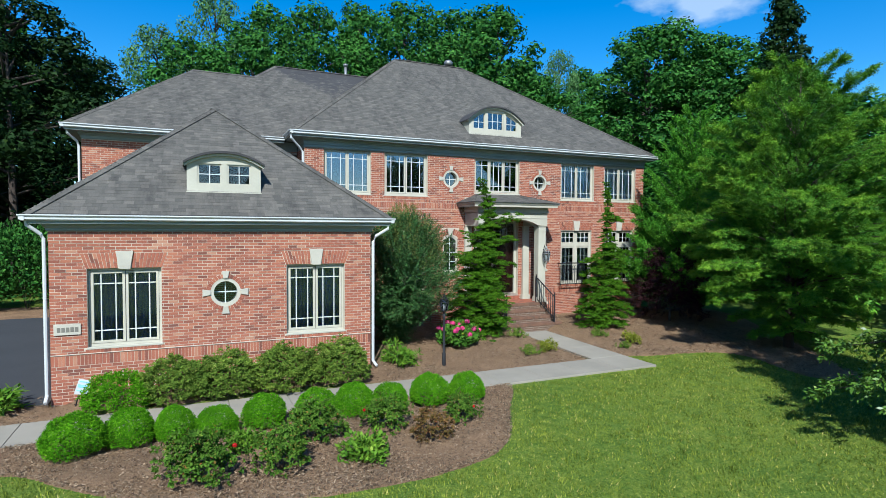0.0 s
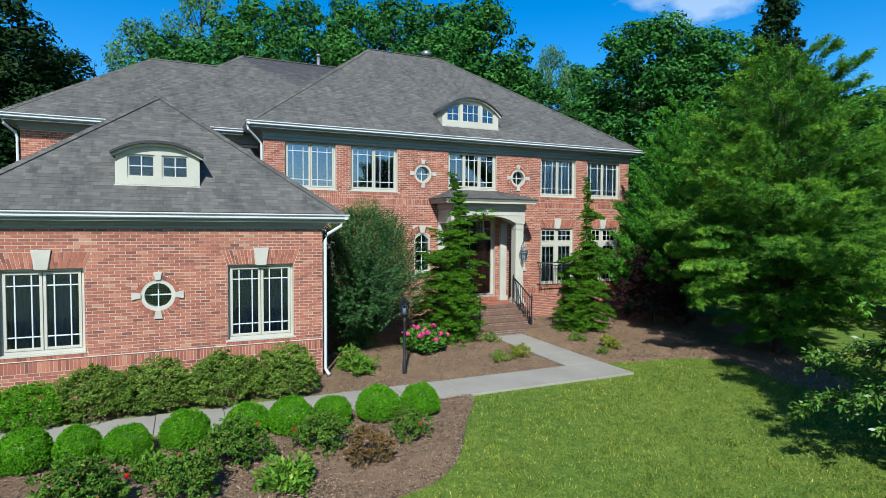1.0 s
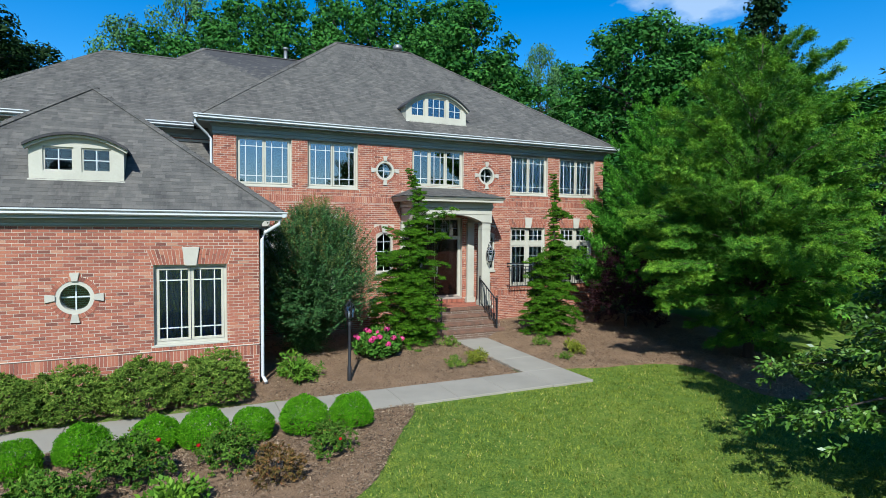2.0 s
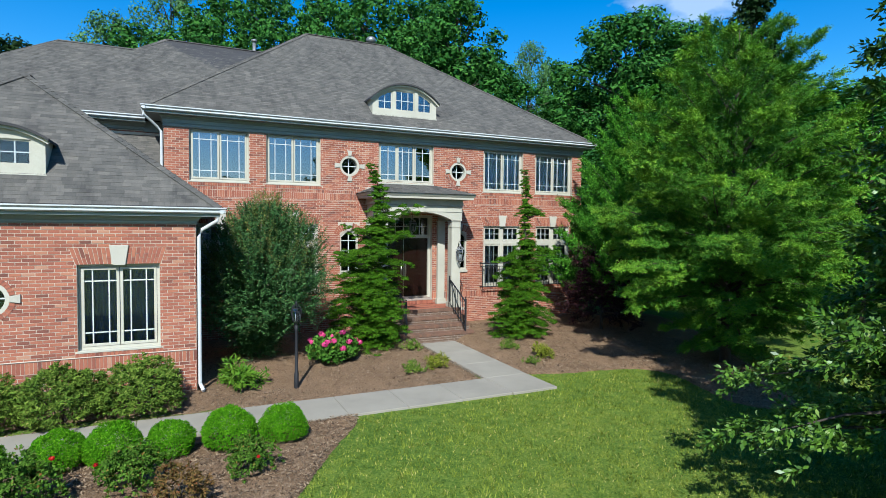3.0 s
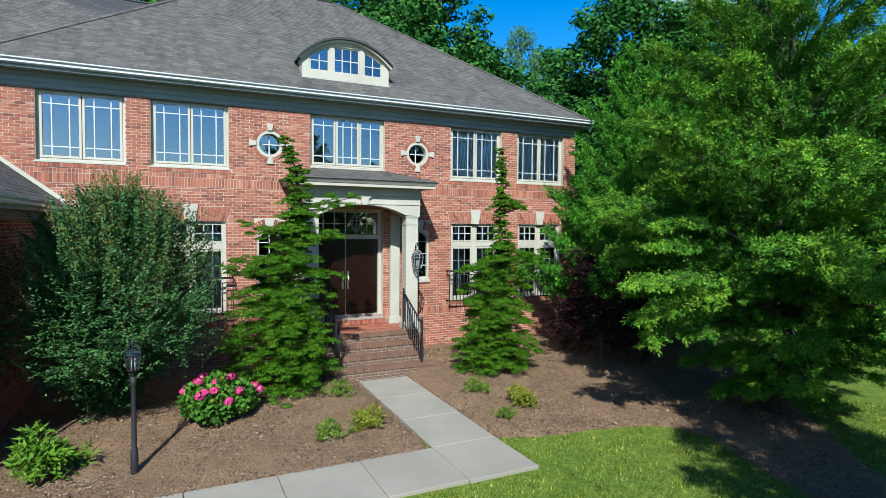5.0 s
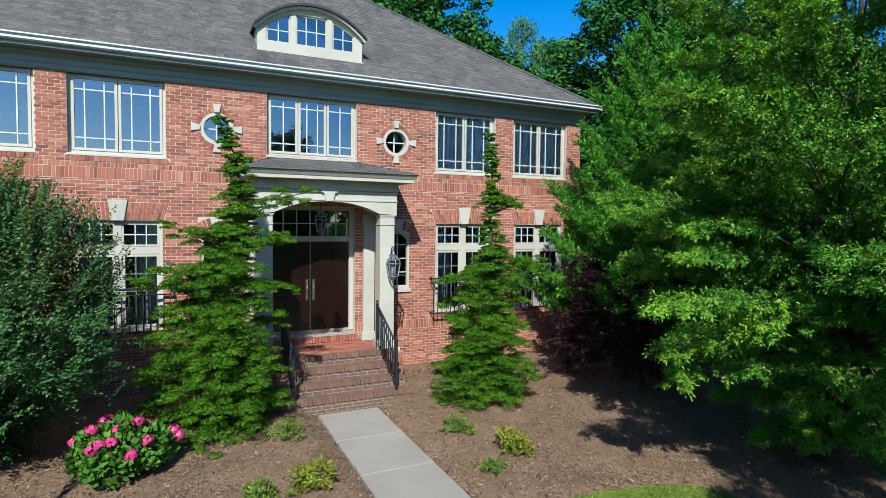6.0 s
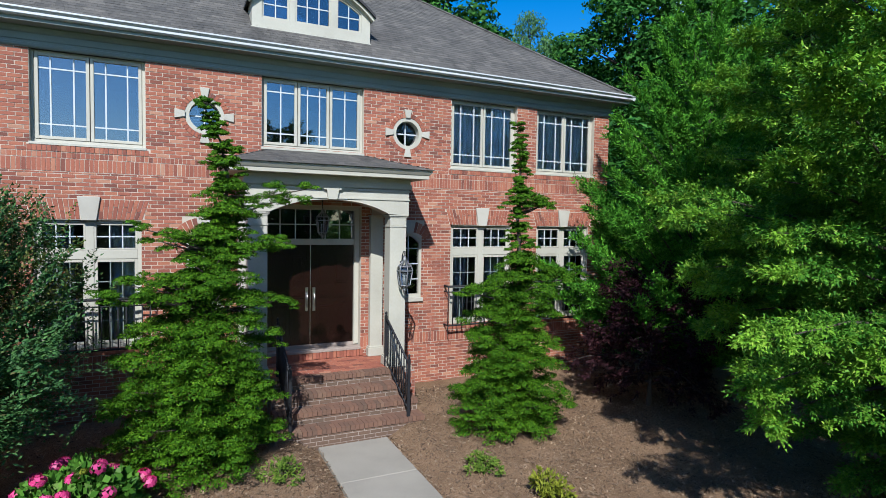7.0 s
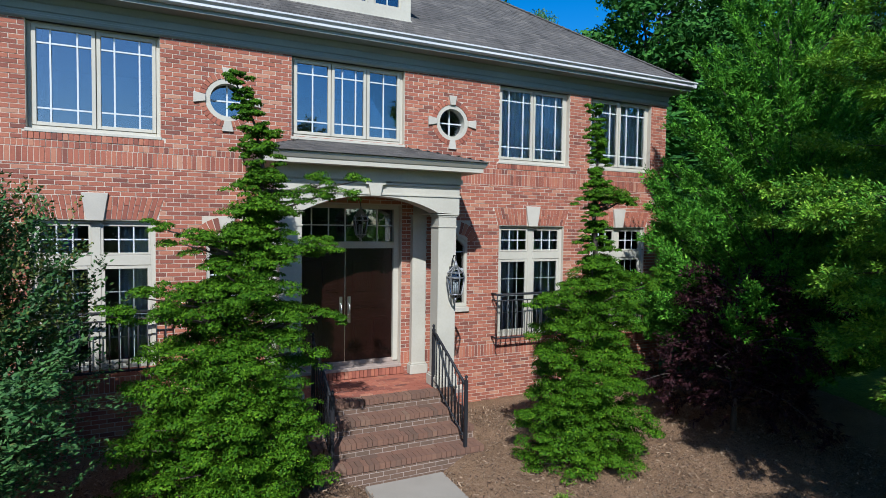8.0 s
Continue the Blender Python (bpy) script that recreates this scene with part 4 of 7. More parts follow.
def eyebrow_dormer(x0, x1, y, z0, side, top, slope_y, slope, lights, label, glass=GLASS):
    """A dormer with a flat cream face and a low arched roof. slope_y, slope: where and how the roof behind it climbs."""
    xc, hw = (x0 + x1) / 2, (x1 - x0) / 2
    N = 24

    def arc(grow, lift, z_end):
        return [(xc + (hw + grow) * t, z0 + side + lift + (top - side) * (1 - abs(t) ** 2.2) - z_end * abs(t) ** 6) for t in np.linspace(-1, 1, N + 1)]
    crown = arc(0, 0, 0)
    back = max(slope_y(z0 + top) + 0.25, y + 0.5)
    bm = bmesh.new()
    cuts = []
    for a, b, c, d in lights:
        cuts.append((xc + hw * a, xc + hw * b, z0 + c, z0 + d))
    # face in uprights and rails round the lights
    xs = sorted({x0, x1, *(v for q in cuts for v in q[:2])})

    def crown_at(x):
        t = (x - xc) / hw
        return z0 + side + (top - side) * (1 - min(1, abs(t)) ** 2.2)
    for a, b in zip(xs, xs[1:]):
        hit = [q for q in cuts if q[0] <= (a + b) / 2 <= q[1]]
        m = 6
        grid = np.linspace(a, b, m + 1)
        lo = [(x, hit[0][3] if hit and hit[0][3] < crown_at(x) - 0.1 else (crown_at(x) - 0.1 if hit else z0)) for x in grid]
        band(bm, [(x, crown_at(x)) for x in grid], lo, y, y + 0.1)
        if hit:
            box(bm, a, b, y, y + 0.1, z0, hit[0][2])
    dorm = part("dormer", bm, TRIM, house, label)
    for a, b, c, d in cuts:
        m = 8
        grid = np.linspace(a, b, m + 1)
        topz = [min(d, crown_at(x) - 0.1) for x in grid]
        bm = bmesh.new()
        f = 0.035
        ins = [(a + f + (b - a - 2 * f) * i / m, min(d, crown_at(a + f + (b - a - 2 * f) * i / m) - 0.1) - f) for i in range(m + 1)]
        band(bm, list(zip(grid, topz)), ins, y + 0.03, y + 0.08)
        box(bm, a, a + f, y + 0.03, y + 0.08, c, ins[0][1] + f)
        box(bm, b - f, b, y + 0.03, y + 0.08, c, ins[-1][1] + f)
        box(bm, a + f, b - f, y + 0.03, y + 0.08, c, c + f)
        part("sash", bm, TRIM, dorm)
        bm = bmesh.new()
        prism(bm, [(a + f, c + f), (b - f, c + f)] + ins[::-1], y + 0.055, y + 0.06)
        part("pane", bm, glass, dorm)
        bm = bmesh.new()
        nb = 3 if (b - a) > 0.6 and len(cuts) == 3 else 2
        for i in range(1, nb):
            xm = a + (b - a) * i / nb
            box(bm, xm - 0.01, xm + 0.01, y + 0.04, y + 0.054, c + f, min(d, crown_at(xm) - 0.1) - f)
        zz = c + (min(d, crown_at((a + b) / 2) - 0.1) - c) * 0.5
        box(bm, a + f, b - f, y + 0.042, y + 0.053, zz - 0.01, zz + 0.01)
        part("muntin_grid", bm, MUNTIN, dorm, "white glazing bars")
    bm = bmesh.new()
    box(bm, x0 - 0.02, x1 + 0.02, y - 0.04, y + 0.03, z0 - 0.07, z0)
    part("sill", bm, TRIM, dorm, "", 0.006)
    # cheeks, and a dark sheet added as the unlit void behind the lights
    for x in (x0, x1 - 0.06):
        bm = bmesh.new()
        vs = [(y + 0.1, z0), (y + 0.1, z0 + side + 0.02), (slope_y(z0 + side + 0.02) + 0.05, z0 + side + 0.02)]
        f1 = [bm.verts.new((x, p, q)) for p, q in vs]
        f2 = [bm.verts.new((x + 0.06, p, q)) for p, q in vs]
        bm.faces.new(f1)
        bm.faces.new(f2[::-1])
        for i in range(3):
            bm.faces.new((f1[i], f1[(i + 1) % 3], f2[(i + 1) % 3], f2[i]))
        part("cheek", bm, TRIM, dorm)
    lip = [(xc + (hw + 0.08) * t, z0 + side - 0.03 + (top - side + 0.06) * (1 - abs(t) ** 2.2)) for t in np.linspace(-1, 1, N + 1)]
    bm = bmesh.new()
    band(bm, [(x, z + 0.055) for x, z in lip], lip, y - 0.16, back + 0.6)
    part("dormer_roof", bm, ROOF_DECK, dorm, "dark low arched dormer roof")
    bm = bmesh.new()
    band(bm, [(x, z - 0.001) for x, z in lip], [(xc + (x - xc) * 0.97, z - 0.05) for x, z in lip], y - 0.1, y + 0.02)
    part("bed_mould", bm, TRIM, dorm)
    bm = bmesh.new()
    box(bm, x0 + 0.08, x1 - 0.08, y + 0.3, y + 0.32, z0, z0 + side)
    part("void_backing", bm, ROOF_DECK, dorm)


gs = (7.16 - gE) / (17.05 - 13.33)
eyebrow_dormer(-0.56, 1.09, 14.02, 4.6, 0.66, 0.87, lambda z: 13.33 + (z - gE) / gs, gs, [(-0.72, -0.08, 0.17, 0.66), (0.08, 0.72, 0.17, 0.66)], "cream eyebrow dormer with two small windows", TALL_GLASS)
ms_ = (11.54 - E0) / (24.5 - 18.5)
eyebrow_dormer(9.36, 11.71, 19.09, 7.42, 0.52, 1.02, lambda z: 18.5 + (z - E0) / ms_, ms_, [(-0.84, -0.4, 0.2, 0.9), (-0.3, 0.3, 0.2, 0.88), (0.4, 0.84, 0.2, 0.9)], "cream eyebrow dormer with three small windows")

# pipes and vents on the roof
vent_pipe = new("vent_pipe", tube_mesh("vent_pipe", [([(6.45, 26.5, 10.2), (6.45, 26.5, 11.5)], 0.075), ([(6.45, 26.5, 11.5), (6.45, 26.5, 11.6)], 0.12)], PEWTER, 12))
vent_pipe.parent = house
tagged(vent_pipe, "pale metal flue pipe behind the ridge")
hang("roof_vent", tube_mesh("roof_vent", [([(11.2, 25.0, 11.2), (11.2, 25.0, 11.72), (11.2, 25.0, 11.74), (11.2, 25.0, 11.88), (11.2, 25.0, 11.97), (11.2, 25.0, 12.0)], [0.14, 0.14, 0.22, 0.22, 0.14, 0.04])], PEWTER, 14), house, "pale grey domed roof vent behind the ridge")

# ---- porch ----
PC = 10.6
floor_z, STEP_X = 0.93, (9.45, 12.0)
bm = bmesh.new()
box(bm, 9.0, 12.22, 17.62, MF - 0.003, -0.1, floor_z - 0.08)
for k in range(3):
    z = floor_z - 0.2 * (k + 1)
    box(bm, STEP_X[0] + 0.01, STEP_X[1] - 0.01, 17.62 - 0.33 * (k + 1), 17.62 - 0.33 * k, -0.1, z - 0.08)
porch_base = part("porch_base", bm, STEP_MORTAR, house, "brick porch with four brick steps")
rects = lay_bricks(9.0, 12.22, 0.0, floor_z - 0.08, [("r", STEP_X[0], STEP_X[1], -0.2, floor_z)], [])
side_r = lay_bricks(0.0, MF - 17.62, 0.0, floor_z - 0.08, [], [])
cs = np.concatenate([brick_corners(rects, (0, 17.62, 0), (1, 0, 0), (0, -1, 0), 0.008, 3), brick_corners(side_r, (12.22, 17.62, 0), (0, 1, 0), (1, 0, 0), 0.008, 4),
                     brick_corners(lay_bricks(-(MF - 17.62), 0.0, 0.0, floor_z - 0.08, [], []), (9.0, 17.62, 0), (0, -1, 0), (-1, 0, 0), 0.008, 5)])
risers = []
for k in range(4):
    y = 17.62 - 0.33 * k
    z = floor_z - 0.2 * k
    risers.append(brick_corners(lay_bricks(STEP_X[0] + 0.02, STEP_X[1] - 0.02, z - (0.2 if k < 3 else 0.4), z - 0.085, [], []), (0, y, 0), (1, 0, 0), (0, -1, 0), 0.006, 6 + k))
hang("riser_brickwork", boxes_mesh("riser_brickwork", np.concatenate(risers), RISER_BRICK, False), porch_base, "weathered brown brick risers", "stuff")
hang("brickwork", boxes_mesh("brickwork", cs, BRICK, False), porch_base, "red brick of the porch sides and risers", "stuff")
# floor of the porch in herringbone-like rows
fl, row, y = [], 0, 17.62 + 0.2
while y < MF - 0.02:
    x = 9.0 - (0.1 if row % 2 else 0)
    while x < 12.22:
        a, b, c, d = max(9.0, x) + 0.004, min(12.22, x + BLEN) - 0.004, y + 0.004, min(y + 0.1, MF) - 0.004
        if b - a > 0.03:
            fl.append([(p, q, z) for z in (floor_z - 0.05, floor_z - 0.002) for p, q in ((a, c), (b, c), (b, d), (a, d))])
        x += BLEN
    y, row = y + 0.1, row + 1
hang("paving", boxes_mesh("paving", np.array(fl), BRICK, False), porch_base, "orange-red brick paving", "stuff")
bm = bmesh.new()
box(bm, 9.0, 12.22, 17.8, MF, floor_z - 0.09, floor_z - 0.008)
part("paving_bed", bm, MORTAR, porch_base)

# columns, pilasters, entablature
def column(x0, x1, y0, y1, z0, z1, name, label):
    bm = bmesh.new()
    box(bm, x0 + 0.03, x1 - 0.03, y0 + 0.03, y1 - 0.03, z0 + 0.19, z1 - 0.225)
    col = part(name, bm, TRIM, house, label, 0.006)
    bm = bmesh.new()
    box(bm, x0 - 0.01, x1 + 0.01, y0 - 0.01, y1 + 0.01, z0, z0 + 0.17)
    box(bm, x0 + 0.012, x1 - 0.012, y0 + 0.012, y1 - 0.012, z0 + 0.17, z0 + 0.2)
    part("plinth", bm, TRIM, col, "", 0.005)
    bm = bmesh.new()
    box(bm, x0 + 0.016, x1 - 0.016, y0 + 0.016, y1 - 0.016, z1 - 0.225, z1 - 0.2)
    box(bm, x0 + 0.03, x1 - 0.03, y0 + 0.03, y1 - 0.03, z1 - 0.2, z1 - 0.045)
    box(bm, x0 + 0.016, x1 - 0.016, y0 + 0.016, y1 - 0.016, z1 - 0.045, z1 - 0.02)
    box(bm, x0, x1, y0, y1, z1 - 0.02, z1)
    part("capital", bm, TRIM, col, "", 0.004)


SPRING, EB, ET = 3.86, 3.86, 4.58
column(9.11, 9.50, 17.75, 18.12, floor_z, SPRING, "column", "square cream porch column")
column(11.70, 12.09, 17.75, 18.12, floor_z, SPRING, "column", "square cream porch column")
column(9.05, 9.38, MF - 0.16, MF + 0.02, floor_z, SPRING, "pilaster", "flat cream pilaster against the brick")
column(11.64, 11.97, MF - 0.16, MF + 0.02, floor_z, SPRING, "pilaster", "flat cream pilaster against the brick")
bm = bmesh.new()
ar = [(9.5 + 2.2 * i / 24, SPRING + 0.02 + 0.24 * (1 - abs(2 * i / 24 - 1) ** 2.3)) for i in range(25)]
band(bm, [(9.1, 4.34)] + [(x, 4.34) for x, _ in ar] + [(12.1, 4.34)], [(9.1, EB)] + ar + [(12.1, EB)], 17.76, 18.1)
ent = part("entablature", bm, TRIM, house, "cream arched porch front with mouldings")
for x in (9.12, 11.72):
    bm = bmesh.new()
    box(bm, x, x + 0.36, 18.1, MF - 0.01, EB, 4.34)
    part("side_beam", bm, TRIM, ent)
bm = bmesh.new()
lay_up = [(0.0, 4.16, 4.19, 0.02), (0.0, 4.19, 4.36, 0.012), (0.0, 4.36, 4.44, 0.04), (0.0, 4.44, 4.552, 0.02)]
for _, a, b, o in lay_up:
    box(bm, 9.1 - o, 12.1 + o, 17.76 - o, MF - 0.004, a if a > 4.3 else 4.345, b if b > 4.345 else 4.35)
part("mouldings", bm, TRIM, ent)
bm = bmesh.new()
for a, b, o in ((4.14, 4.165, 0.018), (4.3, 4.33, 0.018)):
    box(bm, 9.08, 12.12, 17.76 - o, 17.78, a, b)
part("fillet", bm, TRIM, ent)
bm = bmesh.new()
prism(bm, [(PC - 0.08, 4.12), (PC + 0.08, 4.12), (PC + 0.11, 4.3), (PC + 0.17, 4.3), (PC + 0.17, 4.36), (PC - 0.17, 4.36), (PC - 0.17, 4.3), (PC - 0.11, 4.3)], 17.70, 17.78)
part("keystone", bm, TRIM, ent, "cream keystone over the arch", 0.004)
bm = bmesh.new()
box(bm, 9.48, 11.72, 17.8, MF - 0.01, 4.2, 4.24)
part("porch_ceiling", bm, TRIM, ent)
# cornice and the small roof
prof = [(0.29, 4.55), (0.29, 4.615), (0.305, 4.625), (0.34, 4.675), (0.34, 4.708), (0.0, 4.708), (0.0, 4.55)]
bm = bmesh.new()
path = [(9.1, MF - 0.004, -1, 0), (9.1, 17.76, -1, -1), (12.1, 17.76, 1, -1), (12.1, MF - 0.004, 1, 0)]
rows = [[bm.verts.new((x + dx * o, y + dy * o, z)) for o, z in prof] for x, y, dx, dy in path]
for ra, rb in zip(rows, rows[1:]):
    for i in range(len(prof)):
        j = (i + 1) % len(prof)
        bm.faces.new((ra[i], ra[j], rb[j], rb[i]))
part("cornice", bm, TRIM, ent)
pr = [(8.72, 17.38, 4.715), (12.48, 17.38, 4.715), (12.48, MF - 0.01, 4.715), (8.72, MF - 0.01, 4.715), (9.6, MF - 0.01, 5.07), (11.6, MF - 0.01, 5.07)]
bm = bmesh.new()
vs = [bm.verts.new(p) for p in pr]
for f in ((0, 1, 5, 4), (1, 2, 5), (3, 0, 4), (0, 3, 2, 1), (2, 3, 4, 5)):
    bm.faces.new([vs[i] for i in f])
proof = part("porch_roof", bm, ROOF_DECK, house, "low grey shingled porch roof")
sh = shingles_on([pr[0], pr[1], pr[5], pr[4]], 61) + shingles_on([pr[1], pr[2], pr[5]], 62) + shingles_on([pr[3], pr[0], pr[4]], 63)
hang("shingles", boxes_mesh("shingles", np.array(sh), SHINGLE, False), proof, "grey-brown asphalt shingles", "stuff")

# front doors
DY, DZ0, DZ1 = MF + 0.2, 1.17, 3.24
bm = bmesh.new()
box(bm, 9.5, 9.6, DY - 0.06, DY + 0.12, 1.15, 4.02)
box(bm, 11.4, 11.5, DY - 0.06, DY + 0.12, 1.15, 4.02)
box(bm, 9.6, 11.4, DY - 0.06, DY + 0.12, 3.24, 3.36)
box(bm, 9.6, 11.4, DY - 0.06, DY + 0.12, 3.95, 4.02)
dframe = part("door_frame", bm, TRIM, house, "cream door frame with a glazed transom", 0.006)
bm = bmesh.new()
box(bm, 9.6, 11.4, DY + 0.02, DY + 0.026, 3.36, 3.95)
part("pane", bm, GLASS, dframe)
bm = bmesh.new()
for i in range(1, 6):
    x = 9.6 + 1.8 * i / 6
    box(bm, x - 0.01, x + 0.01, DY, DY + 0.02, 3.36, 3.95)
box(bm, 9.6, 11.4, DY + 0.002, DY + 0.018, 3.64, 3.66)
part("muntin_grid", bm, MUNTIN, dframe)
for k, (a, b) in enumerate(((9.605, 10.495), (10.505, 11.395))):
    bm = bmesh.new()
    box(bm, a, b, DY, DY + 0.05, DZ0 + 0.03, DZ1 - 0.005)
    leaf = part("door", bm, DOOR_WOOD, house, "dark mahogany panelled front door, closed", 0.003)
    for c, d in ((DZ0 + 0.22, DZ0 + 0.82), (DZ0 + 0.98, DZ0 + 1.12), (DZ0 + 1.28, DZ0 + 1.86)):
        bm = bmesh.new()
        for p, q in ((a + 0.13, (a + b) / 2 - 0.04), ((a + b) / 2 + 0.04, b - 0.13)):
            box(bm, p, q, DY - 0.012, DY + 0.004, c, d)
            box(bm, p + 0.045, q - 0.045, DY - 0.02, DY - 0.01, c + 0.045, d - 0.045)
        part("door_panel", bm, DOOR_WOOD, leaf, "", 0.005)
    xh = b - 0.07 if k == 0 else a + 0.07
    hv, hf = [], []
    tube_into(hv, hf, [(xh, DY, DZ0 + 1.08), (xh, DY - 0.06, DZ0 + 1.05), (xh, DY - 0.065, DZ0 + 0.85), (xh, DY, DZ0 + 0.8)], [0.014] * 4, 8)
    hang("handle", mesh_from("handle", hv, hf, BRASS, True), leaf, "satin nickel pull handle")
    bm = bmesh.new()
    box(bm, xh - 0.03, xh + 0.03, DY - 0.012, DY + 0.002, DZ0 + 0.72, DZ0 + 1.2)
    part("escutcheon", bm, BRASS, leaf, "long satin nickel plate", 0.004)
bm = bmesh.new()
box(bm, 10.493, 10.507, DY - 0.008, DY + 0.03, DZ0 + 0.03, DZ1 - 0.005)
part("astragal", bm, BRASS, dframe, "thin pale strip between the door leaves")
bm = bmesh.new()
box(bm, 9.5, 11.5, MF + 0.0, DY + 0.2, floor_z - 0.02, 1.08)
sill_base = part("threshold", bm, MORTAR, house, "brick threshold with a pale cap")
xs = np.linspace(9.45, 11.55, 31)
hang("brickwork", boxes_mesh("brickwork", np.array([[(x, yy, z) for yy in (MF + 0.02, MF - 0.05) for x, z in ((a + 0.004, 0.94), (b - 0.004, 0.94), (b - 0.004, 1.07), (a + 0.004, 1.07))] for a, b in zip(xs, xs[1:])]), BRICK, True), sill_base, "bricks on edge", "stuff")
bm = bmesh.new()
box(bm, 9.5, 11.5, MF - 0.06, DY + 0.06, 1.072, 1.13)
box(bm, 9.58, 11.42, DY - 0.05, DY + 0.1, 1.13, 1.2)
part("cap", bm, STEP_MORTAR, sill_base, "grey weathered stone door sill", 0.006)


# hanging lantern in the porch and wall lanterns
def lantern_body(at, s, parent, metal):
    """Six-sided tapering glass lantern: crown, ribs, glass, base."""
    x, y, z = at
    n = 6
    ang = [2 * math.pi * (k + 0.5) / n for k in range(n)]
    levels = [(0.0, 0.05), (0.06, 0.1), (0.34, 0.15), (0.42, 0.13), (0.52, 0.04)]
    runs = []
    for w in ang:
        runs.append(([(x + s * r * math.cos(w), y + s * r * math.sin(w), z + s * h) for h, r in levels], 0.010 * s + 0.002))
    for h, r in levels[1:4]:
        runs.append(([(x + s * r * math.cos(w), y + s * r * math.sin(w), z + s * h) for w in ang + ang[:1]], 0.010 * s + 0.002))
    runs.append(([(x, y, z - 0.08 * s), (x, y, z - 0.04 * s), (x, y, z)], [0.005, 0.03 * s, 0.03 * s]))
    runs.append(([(x, y, z + 0.5 * s), (x, y, z + 0.56 * s), (x, y, z + 0.62 * s)], [0.05 * s, 0.03 * s, 0.012]))
    cage = hang("cage", tube_mesh("cage", runs, metal, 6), parent, "metal lantern cage")
    v, f = [], []
    for h, r in levels[1:4]:
        v += [(x + s * (r - 0.012) * math.cos(w), y + s * (r - 0.012) * math.sin(w), z + s * h) for w in ang]
    for i in range(2):
        for k in range(n):
            f.append((i * n + k, i * n + (k + 1) % n, (i + 1) * n + (k + 1) % n, (i + 1) * n + k))
    g = hang("glass", mesh_from("glass", v, f, LAMP_GLASS), parent, "clear lantern glass")
    g.visible_shadow = False
    hang("candle", tube_mesh("candle", [([(x + dx * s, y + dy * s, z + 0.05 * s), (x + dx * s, y + dy * s, z + 0.26 * s)], 0.012 * s) for dx, dy in ((0.03, 0), (-0.02, 0.03), (-0.02, -0.03))], WHITE, 8), parent, "cream candle tubes")


wl_r = thing("wall_lantern", "pewter grey metal and glass wall lantern on the porch column", "lantern")
lantern_body((11.97, 17.6, 2.47), 1.0, wl_r, PEWTER)
hang("bracket", tube_mesh("bracket", [([(11.97, 17.77, 2.9), (11.97, 17.74, 3.08), (11.97, 17.68, 3.17), (11.97, 17.61, 3.17), (11.97, 17.6, 3.08)], 0.012),
                                     ([(11.97, 17.775, 2.75), (11.97, 17.775, 2.98)], 0.035)], IRON, 8), wl_r, "curved iron bracket")
hl = thing("hanging_lantern", "glass and pewter grey lantern hanging under the porch ceiling", "lantern")
lantern_body((10.6, 18.5, 3.45), 0.85, hl, PEWTER)
hang("chain", tube_mesh("chain", [([(10.6, 18.5, 3.95), (10.6, 18.5, 4.2)], 0.008)], IRON, 6), hl)


# iron rails
def stair_rail(x):
    r = thing("stair_rail", "black wrought iron stair rail with square bars", "railing", group="rails beside the porch steps")
    yt, yb = 17.86, 16.66
    zt, zb = floor_z, floor_z - 0.6
    bm = bmesh.new()
    box(bm, x - 0.024, x + 0.024, yt - 0.024, yt + 0.024, zt, zt + 0.99)
    part("post", bm, IRON, r, "", 0.003)
    bm = bmesh.new()
    box(bm, x - 0.024, x + 0.024, yb - 0.024, yb + 0.024, zb, zb + 1.02)
    part("post", bm, IRON, r, "", 0.003)
    for yy, zz in ((yt, zt + 0.99), (yb, zb + 1.02)):
        hang("finial", tube_mesh("finial", [([(x, yy, zz), (x, yy, zz + 0.02), (x, yy, zz + 0.05), (x, yy, zz + 0.08)], [0.02, 0.012, 0.03, 0.006])], IRON, 8), r)
    hang("handrail", tube_mesh("handrail", [([(x, yt, zt + 0.93), (x, yt - 0.12, zt + 0.9), (x, yb, zb + 0.93)], 0.024)], IRON, 6), r)
    hang("bottom_rail", tube_mesh("bottom_rail", [([(x, yt, zt + 0.12), (x, yt - 0.12, zt + 0.09), (x, yb, zb + 0.12)], 0.016)], IRON, 6), r)
    n = 10
    for i in range(1, n):
        t = i / n
        y = yt + (yb - yt) * t
        z0 = zt + (zb - zt) * t + 0.1
        hang("baluster", tube_mesh("baluster", [([(x, y, z0), (x, y, z0 + 0.82)], 0.0125)], IRON, 5), r)
    return r


stair_rail(9.66)
stair_rail(11.7)


def window_balcony(x0, x1, z0, z1):
    r = thing("window_balcony", "shallow black iron balcony railing in front of a tall window", "railing", group="iron window balconies")
    y1, y0 = MF - 0.02, MF - 0.22
    loop = [(x0, y1), (x0, y0), (x1, y0), (x1, y1)]
    for z, w, nm in ((z1, 0.026, "top_rail"), (z0 + 0.05, 0.02, "bottom_rail"), (z1 - 0.12, 0.014, "middle_rail")):
        hang(nm, tube_mesh(nm, [([(x, y, z) for x, y in loop], w)], IRON, 6), r)
    n = int((x1 - x0) / 0.115)
    for i in range(n + 1):
        x = x0 + (x1 - x0) * i / n
        hang("baluster", tube_mesh("baluster", [([(x, y0, z0 + 0.05), (x, y0, z1 - (0.12 if i % n else 0))], 0.0115)], IRON, 5), r)
    for x in (x0, x1):
        pts = [(x, y0 - 0.03 + 0.05 * math.sin(a), z0 - 0.02 + 0.05 * math.cos(a)) for a in np.linspace(0, 4.5, 9)]
        hang("scroll", tube_mesh("scroll", [(pts, 0.01)], IRON, 5), r)


